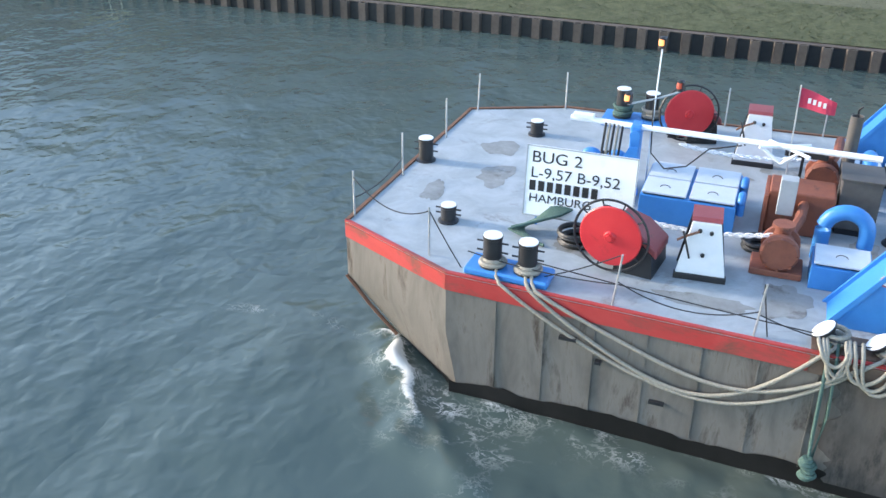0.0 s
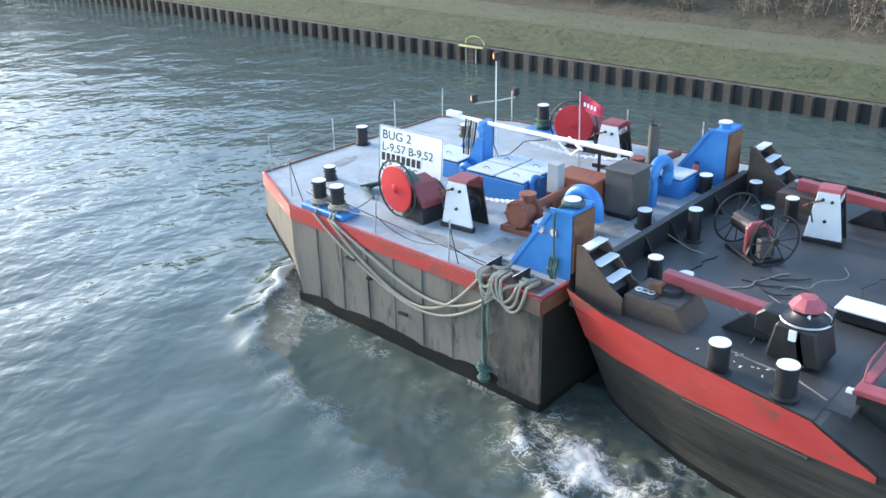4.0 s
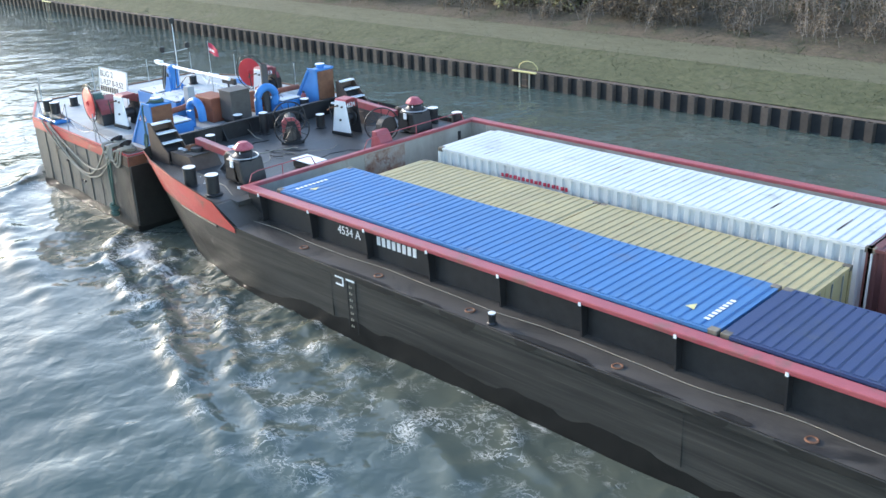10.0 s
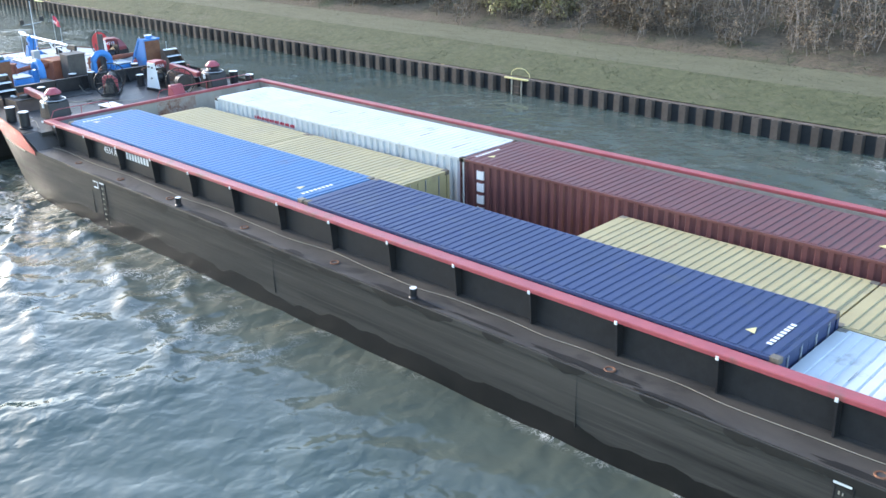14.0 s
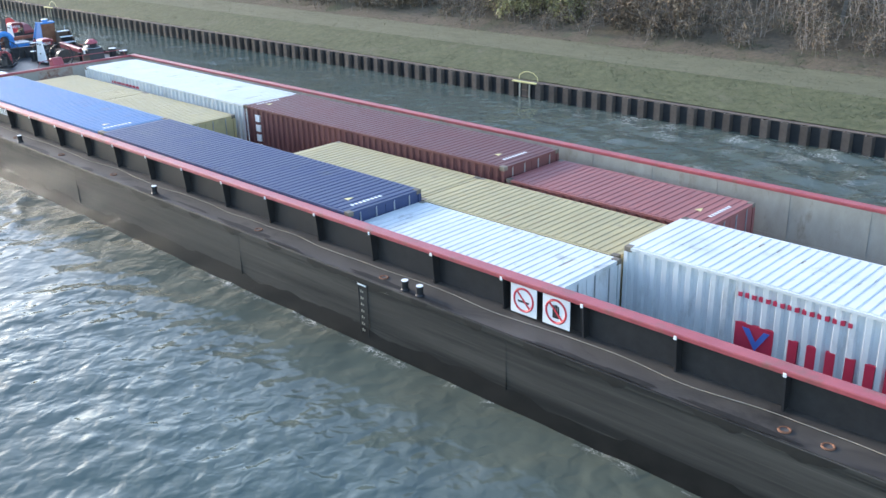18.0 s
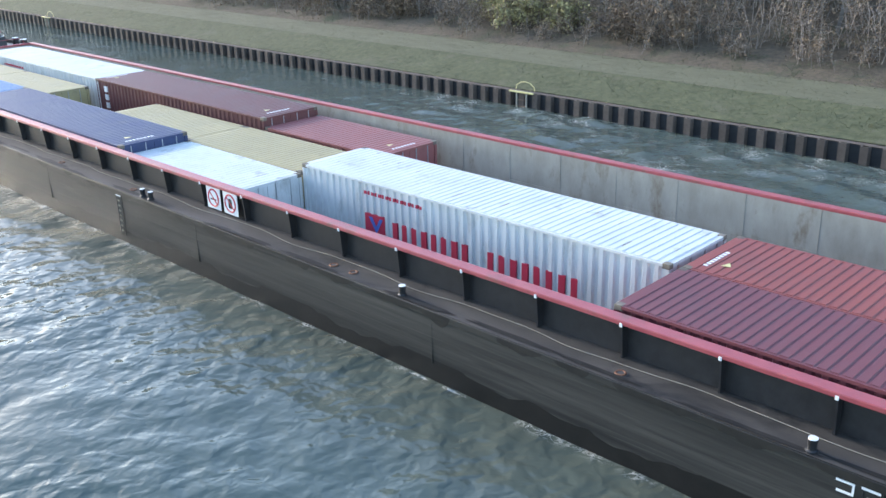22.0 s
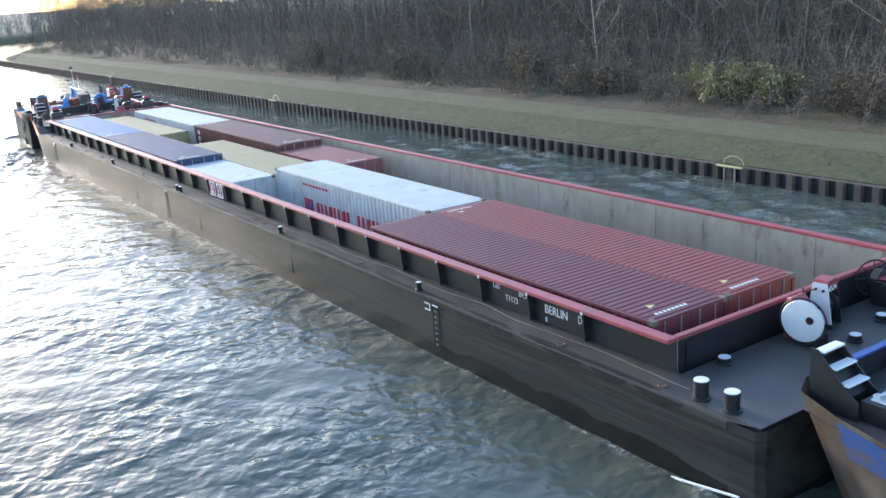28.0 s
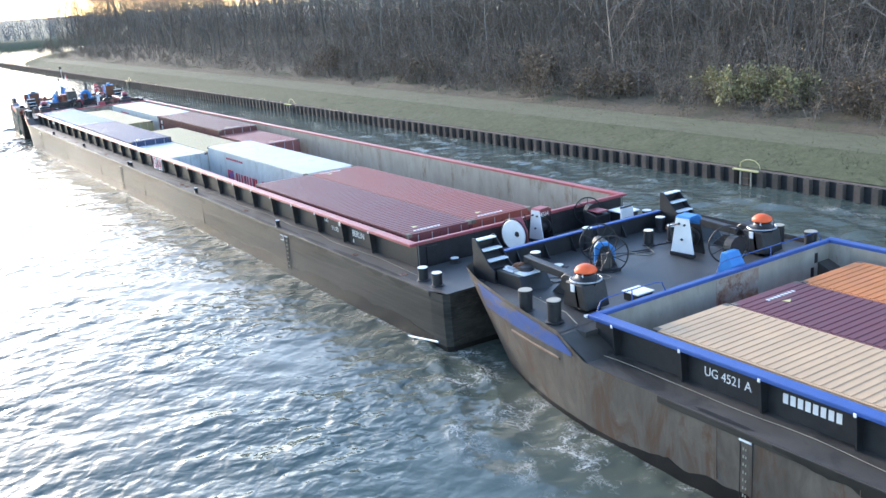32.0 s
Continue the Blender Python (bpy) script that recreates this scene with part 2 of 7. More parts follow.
def water_material(name, churned):
    """Canal water; the churned kind reads its ripple, foam and mud from the mesh."""
    m = bpy.data.materials.new(name)
    m.use_nodes = True
    t = m.node_tree
    n, l = t.nodes, t.links
    b = n["Principled BSDF"]
    b.inputs["IOR"].default_value = 1.33
    co = n.new("ShaderNodeTexCoord")

    def maths(op, a, c):
        k = n.new("ShaderNodeMath")
        k.operation = op
        for i, v in enumerate((a, c)):
            if isinstance(v, (int, float)):
                k.inputs[i].default_value = v
            else:
                l.new(v, k.inputs[i])
        return k.outputs[0]

    def of_mesh(key):
        at = n.new("ShaderNodeAttribute")
        at.attribute_name = key
        return at.outputs["Fac"]

    def grain(scale, detail, rough, warp, sx=1.0, turn=0.0):
        mp = n.new("ShaderNodeMapping")
        mp.inputs["Rotation"].default_value, mp.inputs["Scale"].default_value = (0, 0, turn), (sx, 1, 1)
        l.new(co.outputs["Object"], mp.inputs["Vector"])
        nz = n.new("ShaderNodeTexNoise")
        nz.inputs["Scale"].default_value, nz.inputs["Detail"].default_value, nz.inputs["Roughness"].default_value, nz.inputs["Distortion"].default_value = scale, detail, rough, warp
        l.new(mp.outputs[0], nz.inputs["Vector"])
        return nz.outputs[0]

    chop = of_mesh("chop") if churned else None
    last = None
    for scale, dist, strength, turn, sx in ((0.28, 0.5, 0.26, 0.5, 1.3), (0.75, 0.3, 0.5, -0.4, 1.15), (2.3, 0.12, 0.6, 0.35, 1.1), (5.5, 0.03, 0.25, -0.2, 0.8)):
        bp = n.new("ShaderNodeBump")
        bp.inputs["Strength"].default_value, bp.inputs["Distance"].default_value = strength, dist
        if scale > 0.5:
            if churned:
                l.new(maths("MULTIPLY", chop, strength), bp.inputs["Strength"])
            else:
                bp.inputs["Strength"].default_value = strength * 0.5
        l.new(grain(scale, 1.6, 0.5, 0.3, sx, turn), bp.inputs["Height"])
        if last:
            l.new(last.outputs[0], bp.inputs["Normal"])
        last = bp
    l.new(last.outputs[0], b.inputs["Normal"])
    clear = (0.066, 0.092, 0.082, 1)
    if not churned:
        b.inputs["Base Color"].default_value, b.inputs["Roughness"].default_value = clear, 0.07
        return m
    froth = of_mesh("froth")
    bits = grain(5.0, 8.0, 0.8, 0.9)
    solid = n.new("ShaderNodeMapRange")
    solid.interpolation_type = "SMOOTHSTEP"
    solid.inputs[1].default_value, solid.inputs[2].default_value = 0.93, 1.2
    l.new(maths("ADD", bits, froth), solid.inputs[0])

    def lace(scale, width):
        """Thin broken threads of foam."""
        r = n.new("ShaderNodeMapRange")
        r.inputs[1].default_value, r.inputs[2].default_value, r.inputs[3].default_value, r.inputs[4].default_value = 0.0, width, 1.0, 0.0
        l.new(maths("ABSOLUTE", maths("SUBTRACT", grain(scale, 5.0, 0.65, 0.6, 0.85), 0.5), 0.0), r.inputs[0])
        return r.outputs[0]

    patch = n.new("ShaderNodeMapRange")
    patch.inputs[1].default_value, patch.inputs[2].default_value = 0.48, 0.62
    l.new(grain(0.9, 3.0, 0.6, 0.4), patch.inputs[0])
    thin = maths("MULTIPLY", maths("MULTIPLY", maths("MAXIMUM", lace(1.3, 0.022), lace(3.4, 0.03)), patch.outputs[0]), maths("MULTIPLY", froth, 2.1))
    foam = maths("MINIMUM", maths("MAXIMUM", thin, solid.outputs[0]), 0.88)
    base = n.new("ShaderNodeMix")
    base.data_type = "RGBA"
    base.inputs[6].default_value, base.inputs[7].default_value = clear, (0.086, 0.098, 0.078, 1)
    l.new(of_mesh("mud"), base.inputs[0])
    fm = n.new("ShaderNodeMix")
    fm.data_type = "RGBA"
    fm.inputs[7].default_value = (0.68, 0.67, 0.62, 1)
    l.new(base.outputs[2], fm.inputs[6])
    l.new(foam, fm.inputs[0])
    l.new(fm.outputs[2], b.inputs["Base Color"])
    rg = n.new("ShaderNodeMapRange")
    rg.inputs[3].default_value, rg.inputs[4].default_value = 0.07, 0.6
    l.new(foam, rg.inputs[0])
    l.new(rg.outputs[0], b.inputs["Roughness"])
    return m


M_WATER = water_material("canal water", False)
M_WAKE = water_material("churned water", True)
M_GRASS = mk("bank grass", (0.056, 0.064, 0.026), (0.125, 0.125, 0.062), 3.2, 0.95, bump=0.5, fine=22, stain=(0.125, 0.115, 0.068), stain_scale=0.7, stain_at=0.56)
M_LITTER = mk("leaf litter", (0.065, 0.05, 0.032), (0.155, 0.118, 0.078), 4.0, 0.95, bump=0.7, fine=16, stain=(0.075, 0.078, 0.038), stain_scale=0.35, stain_at=0.53)
M_PATH = mk("worn grass path", (0.095, 0.095, 0.05), (0.15, 0.142, 0.085), 2.2, 0.95, bump=0.5, fine=22, stain=(0.075, 0.08, 0.04), stain_scale=0.5, stretch=(0.4, 1, 1))
M_FIELD = mk("green field", (0.09, 0.15, 0.05), (0.12, 0.19, 0.07), 0.2, 0.95)
M_PILE = mk("sheet pile steel", (0.075, 0.056, 0.045), (0.125, 0.098, 0.078), 3, 0.8, stain=(0.038, 0.03, 0.025), stain_scale=1.8, object_random=0.25)
M_BARK = mk("bark", (0.185, 0.157, 0.132), (0.295, 0.252, 0.212), 6, 0.95, island=0.4)
M_TRUNK = mk("grey trunk bark", (0.12, 0.107, 0.094), (0.22, 0.197, 0.173), 2.5, 0.95, bump=0.5, object_random=0.25)
M_LEAF = mk("dry leaves", (0.115, 0.082, 0.056), (0.205, 0.15, 0.10), 1.0, 0.9, bump=0, island=0.5)
# paler than the near bark: distance haze is put into this colour
M_FARWOOD = mk("distant twigs with haze in colour", (0.22, 0.225, 0.23), (0.3, 0.3, 0.3), 0.3, 0.95, bump=0, island=0.2)
M_YLEAF = mk("yellow green leaves", (0.22, 0.20, 0.09), (0.34, 0.30, 0.15), 1.0, 0.8, bump=0, island=0.4)


# ---- mesh helpers ----
BASE = {}
MOVERS = []


def thing(name, base, label, category, group="", moves=True):
    ob = new(name)
    ob.empty_display_size = 0.2
    ob.location = base
    BASE[ob.name] = Vector(base)
    tagged(ob, label, category, group)
    if moves:
        MOVERS.append(ob)
    return ob


def root_base(ob):
    while ob.parent:
        ob = ob.parent
    return BASE[ob.name]


def part(name, bm, material, parent, label="", smooth=None):
    me = bpy.data.meshes.new(name)
    bm.transform(Matrix.Translation(-root_base(parent)))
    bm.normal_update()
    bm.to_mesh(me)
    bm.free()
    me.materials.append(material)
    if smooth is not None:
        me.polygons.foreach_set("use_smooth", [True] * len(me.polygons))
        me.set_sharp_from_angle(angle=radians(smooth))
    ob = new(name, me)
    ob.parent = parent
    if label:
        tagged(ob, label)
    return ob


def box(bm, x0, x1, y0, y1, z0, z1, bevel=0.0):
    vs = [bm.verts.new((x, y, z)) for x in (x0, x1) for y in (y0, y1) for z in (z0, z1)]
    fs = [bm.faces.new([vs[i] for i in f]) for f in ((0, 1, 3, 2), (4, 6, 7, 5), (0, 4, 5, 1), (2, 3, 7, 6), (0, 2, 6, 4), (1, 5, 7, 3))]
    if bevel:
        es = list({e for f in fs for e in f.edges})
        bmesh.ops.bevel(bm, geom=es, offset=bevel, segments=2, affect="EDGES", profile=0.5)
    return bm


def B(*a, **k):
    return box(bmesh.new(), *a, **k)


def prism(bm, poly, axis, a, b):
    """A flat outline pushed from a to b along an axis; the outline is in the other two, in order."""
    def put(p, q, w):
        return {"x": (w, p, q), "y": (p, w, q), "z": (p, q, w)}[axis]
    lo = [bm.verts.new(put(*p, a)) for p in poly]
    hi = [bm.verts.new(put(*p, b)) for p in poly]
    bm.faces.new(lo[::-1])
    bm.faces.new(hi)
    for i in range(len(poly)):
        j = (i + 1) % len(poly)
        bm.faces.new((lo[i], lo[j], hi[j], hi[i]))
    bmesh.ops.recalc_face_normals(bm, faces=bm.faces)
    return bm


def P(poly, axis, a, b, bevel=0.0):
    bm = prism(bmesh.new(), poly, axis, a, b)
    if bevel:
        bmesh.ops.bevel(bm, geom=list(bm.edges), offset=bevel, segments=1, affect="EDGES")
    return bm


def tube(bm, pts, r, seg=8, r1=None, cap=True):
    pts = [Vector(p) for p in pts]
    n = len(pts)
    rings = []
    up = Vector((0, 0, 1))
    for i, p in enumerate(pts):
        d = (pts[min(i + 1, n - 1)] - pts[max(i - 1, 0)]).normalized()
        u = d.cross(up)
        if u.length < 0.05:
            u = d.cross(Vector((1, 0, 0)))
        u.normalize()
        v = d.cross(u)
        rad = r if r1 is None else r + (r1 - r) * i / (n - 1)
        rings.append([bm.verts.new(p + (u * math.cos(2 * math.pi * k / seg) + v * math.sin(2 * math.pi * k / seg)) * rad) for k in range(seg)])
    for a, b in zip(rings, rings[1:]):
        for k in range(seg):
            bm.faces.new((a[k], a[(k + 1) % seg], b[(k + 1) % seg], b[k]))
    if cap:
        bm.faces.new(rings[0][::-1])
        bm.faces.new(rings[-1])
    bmesh.ops.recalc_face_normals(bm, faces=bm.faces)
    return bm


def T(pts, r, seg=8, r1=None):
    return tube(bmesh.new(), pts, r, seg, r1)


def lathe(bm, profile, centre, axis="z", seg=20):
    """profile: (radius, height) from the foot up."""
    rings = []
    c = Vector(centre)
    for r, h in profile:
        ring = []
        for k in range(seg):
            a = 2 * math.pi * k / seg
            p = (r * math.cos(a), r * math.sin(a), h)
            p = {"z": p, "x": (p[2], p[0], p[1]), "y": (p[0], p[2], p[1])}[axis]
            ring.append(bm.verts.new(c + Vector(p)))
        rings.append(ring)
    for a, b in zip(rings, rings[1:]):
        for k in range(seg):
            bm.faces.new((a[k], a[(k + 1) % seg], b[(k + 1) % seg], b[k]))
    bm.faces.new(rings[0][::-1])
    bm.faces.new(rings[-1])
    bmesh.ops.recalc_face_normals(bm, faces=bm.faces)
    return bm


def L(profile, centre, axis="z", seg=20):
    return lathe(bmesh.new(), profile, centre, axis, seg)


def ring(bm, centre, radius, r, axis="z", seg=28, tseg=6):
    c = Vector(centre)
    pts = []
    for k in range(seg):
        a = 2 * math.pi * k / seg
        p = (radius * math.cos(a), radius * math.sin(a), 0)
        pts.append({"z": Vector(p), "x": Vector((0, p[0], p[1])), "y": Vector((p[0], 0, p[1]))}[axis])
    ax = {"z": Vector((0, 0, 1)), "x": Vector((1, 0, 0)), "y": Vector((0, 1, 0))}[axis]
    rings = [[bm.verts.new(c + p + (p.normalized() * math.cos(2 * math.pi * j / tseg) + ax * math.sin(2 * math.pi * j / tseg)) * r) for j in range(tseg)] for p in pts]
    for i in range(seg):
        a, b = rings[i], rings[(i + 1) % seg]
        for j in range(tseg):
            bm.faces.new((a[j], a[(j + 1) % tseg], b[(j + 1) % tseg], b[j]))
    bmesh.ops.recalc_face_normals(bm, faces=bm.faces)
    return bm


def mesh_part(name, verts, faces, material, parent, kind="", label=""):
    me = bpy.data.meshes.new(name)
    me.from_pydata(verts, [], faces)
    me.materials.append(material)
    ob = new(name, me)
    ob.parent = parent
    if kind:
        tagged(ob, label, kind=kind)
    return ob


def text_part(name, words, size, m, material, parent, squeeze=1.0, depth=0.004):
    """Lettering as a mesh; m: its pose before the thing's base is taken off."""
    cu = bpy.data.curves.new(name, "FONT")
    cu.body, cu.size, cu.extrude, cu.align_x, cu.align_y = words, size, depth, "LEFT", "BOTTOM_BASELINE"
    tmp = bpy.data.objects.new(name, cu)
    scene.collection.objects.link(tmp)
    dg = bpy.context.evaluated_depsgraph_get()
    me = bpy.data.meshes.new_from_object(tmp.evaluated_get(dg))
    bpy.data.objects.remove(tmp)
    bpy.data.curves.remove(cu)
    me.transform(Matrix.Translation(-root_base(parent)) @ m @ Matrix.Diagonal((squeeze, 1, 1, 1)))
    me.materials.clear()
    me.materials.append(material)
    ob = new(name, me)
    ob.parent = parent
    return ob
M_HULL_B = mk("brown grey hull steel", (0.058, 0.047, 0.038), (0.14, 0.117, 0.095), 1.5, 0.6, stain=(0.085, 0.047, 0.029), stain_scale=1.3, stain_at=0.5, stretch=(1.3, 1, 0.45), warp=0.7)


# ---- water, banks, woods ----
def bank_y(x):
    """The line of the sheet piles on the far bank."""
    return 35.5 + 0.0063 * x


TIP = -236.0


def structure(name, verts, faces, material, label, category):
    me = bpy.data.meshes.new(name)
    me.from_pydata(verts, [], faces)
    me.materials.append(material)
    ob = new(name, me)
    me.polygons.foreach_set("use_smooth", [True] * len(me.polygons))
    return tagged(ob, label, category, kind="structure")


def grid_faces(nx, ny):
    return [(i * ny + j, (i + 1) * ny + j, (i + 1) * ny + j + 1, i * ny + j + 1) for i in range(nx - 1) for j in range(ny - 1)]


def water_sheet():
    xs = np.concatenate([np.linspace(-3000, -260, 12), np.linspace(-250, -60, 60), np.linspace(-59.6, 40, 250), np.linspace(42, 400, 12)])
    ys = np.concatenate([np.linspace(-60, -3, 8), np.linspace(-2, 36, 96), np.linspace(37, 60, 10), np.linspace(70, 1500, 10)])
    X, Y = np.meshgrid(xs, ys, indexing="ij")
    Z = 0.02 * np.sin(0.9 * X + 0.5 * Y) + 0.018 * np.sin(0.6 * X - 1.1 * Y + 1.3) + 0.012 * np.sin(2.1 * X + 1.2 * Y + 0.4 * np.sin(0.7 * Y)) + 0.012 * np.sin(-1.2 * X + 2.3 * Y)
    Z *= 0.4
    Z[(X < -250) | (X > 40) | (Y > 36) | (Y < -3)] = 0
    return structure("water", np.stack([X, Y, Z], -1).reshape(-1, 3).tolist(), grid_faces(len(xs), len(ys)), M_WATER, "murky grey-green rippled canal water", "water")


water_sheet()


def hill(d, x):
    """Height of the far bank at d metres behind the piles."""
    prof_d = (0, 0.25, 3.0, 6.3, 8.5, 12, 26, 60, 1500)
    prof_z = (0.72, 0.78, 1.5, 1.65, 2.1, 3.0, 7.2, 7.8, 20)
    return float(np.interp(d, prof_d, prof_z))


def bank_strip(name, d0, d1, nd, material, label, rough):
    xs = np.concatenate([np.linspace(TIP, -80, 60), np.linspace(-79, 30, 220), np.linspace(35, 400, 20)])
    ds = np.linspace(d0, d1, nd)
    verts = []
    for x in xs:
        for d in ds:
            h = hill(d, x)
            if d0 < d < d1:
                h += rough * (noise.noise((x * 0.9, d * 0.9, 1.0)) + 0.6 * noise.noise((x * 2.7, d * 2.7, 4.0)))
            # the bank turns away where the canal bends
            far = max(0.0, (TIP + 40 - x) / 40)
            verts.append((x + far * d * 0.3, bank_y(x) + d + far * far * 10, h))
    return structure(name, verts, grid_faces(len(xs), nd), material, label, "ground")


bank_strip("ground", 0.25, 3.0, 12, M_GRASS, "short tussocky grass slope above the sheet piles", 0.03)
bank_strip("pavement", 3.0, 6.3, 8, M_PATH, "worn grassy towpath along the canal", 0.015)
bank_strip("ground_verge", 6.3, 12.0, 12, M_LITTER, "verge covered in brown leaf litter", 0.05)
bank_strip("ground_slope", 12.0, 60.0, 20, M_LITTER, "wooded slope with brown leaf litter", 0.15)
structure("ground_field", [(-190, 96, 8.2), (600, 96, 8.2), (600, 3000, 30), (-190, 3000, 30)], [(0, 1, 2, 3)], M_FIELD, "green field behind the wood", "field")
def far_shore():
    verts, ys = [], np.linspace(-120, 420, 30)
    for y in ys:
        x = -330 + 0.18 * (y - 60) + 6 * noise.noise((y * 0.02, 0, 0))
        verts += [(x, y, -0.3), (x - 1, y, 0.9), (x - 14, y, 2.6), (x - 60, y, 4.0), (x - 2000, y, 6.0)]
    structure("ground_far_shore", verts, grid_faces(30, 5), M_PATH, "hazy far shore where the canal bends", "ground")


far_shore()


def near_bank():
    verts, faces = [], []
    for x in (-420, 400):
        verts += [(x, -14, -1), (x, -14, 0.7), (x, -20, 2.5), (x, -400, 6)]
    faces = [(0, 4, 5, 1), (1, 5, 6, 2), (2, 6, 7, 3)]
    structure("ground_near_bank", verts, faces, M_GRASS, "grassy bank on the camera's side of the canal", "ground")


near_bank()


def sheet_piles():
    wall = tagged(new("sheet_pile_wall"), "rusty brown steel sheet pile wall along the bank", "wall", kind="structure")
    pitch = 0.815
    bm = bmesh.new()
    prism(bm, [(-0.2, 0.0), (-0.15, -0.24), (0.15, -0.24), (0.2, 0.0), (0.14, 0.0), (0.10, -0.19), (-0.10, -0.19), (-0.14, 0.0)], "z", -0.6, 0.74)
    me = bpy.data.meshes.new("sheet_pile")
    bm.to_mesh(me)
    bm.free()
    me.materials.append(M_PILE)
    # webs coloured black: the shade of the gaps between piles is painted in
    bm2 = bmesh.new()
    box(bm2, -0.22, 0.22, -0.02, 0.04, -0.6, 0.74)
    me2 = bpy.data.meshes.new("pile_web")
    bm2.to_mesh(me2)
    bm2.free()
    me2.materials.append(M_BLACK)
    x = 30.0
    spots = []
    while x > TIP:
        spots.append(x)
        x -= pitch
    turn = math.atan(0.0063)
    for x in spots:
        if -95 < x < 8:
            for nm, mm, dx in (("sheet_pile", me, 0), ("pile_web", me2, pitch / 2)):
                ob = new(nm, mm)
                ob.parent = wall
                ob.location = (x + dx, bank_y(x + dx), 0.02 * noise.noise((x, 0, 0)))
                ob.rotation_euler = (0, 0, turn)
    v, f = [], []
    for x in spots:
        if -95 < x < 8:
            continue
        for px, py0, py1 in ((x, -0.28, 0.0), (x + pitch / 2, -0.02, 0.04)):
            y = bank_y(px)
            k = len(v)
            v += [(px + a, y + b, c) for a in ((-0.17, 0.17) if py0 < -0.1 else (-0.23, 0.23)) for b in (py0, py1) for c in (-0.6, 0.74)]
            f += [tuple(k + i for i in q) for q in ((0, 1, 3, 2), (4, 6, 7, 5), (0, 4, 5, 1), (2, 3, 7, 6), (1, 5, 7, 3))]
    mesh_part("far_sheet_piles", v, f, M_PILE, wall, "stuff", "far sheet piles")
    cap = bmesh.new()
    prism(cap, [(TIP, bank_y(TIP) - 0.05), (30, bank_y(30) - 0.05), (30, bank_y(30) + 0.3), (TIP, bank_y(TIP) + 0.3)], "z", 0.715, 0.75)
    me3 = bpy.data.meshes.new("capping_beam")
    cap.to_mesh(me3)
    cap.free()
    me3.materials.append(M_PILE)
    new("capping_beam", me3).parent = wall


sheet_piles()


def escape_ladder(x):
    y = bank_y(x)
    th = thing("escape_ladder", (x, y, 0), "yellow steel escape ladder with hoop in the sheet pile wall", "ladder", "escape ladders", moves=False)
    part("platform", B(x - 0.72, x + 0.72, y - 0.4, y - 0.28, 0.74, 0.82, bevel=0.015), M_YELLOW, th)
    for sx in (-0.3, 0.3):
        part("stile", B(x + sx - 0.03, x + sx + 0.03, y - 0.34, y - 0.28, -0.3, 0.70), M_CAPTAN, th)
    for z in (0.1, 0.4):
        part("rung", T([(x - 0.3, y - 0.31, z), (x + 0.3, y - 0.31, z)], 0.018), M_RUSTEDGE, th)
    hoop = [(-0.56, 0.0), (-0.52, 0.2), (-0.25, 0.36), (0.0, 0.40), (0.3, 0.36), (0.56, 0.18), (0.6, 0.0)]
    part("hoop", T([(x - 0.12 + a, y + 0.1, 0.8 + b) for a, b in hoop], 0.02), M_YELLOW, th, "pale yellow grab hoop")
    return th


escape_ladder(-28.6)
escape_ladder(-79.0)
escape_ladder(-130)


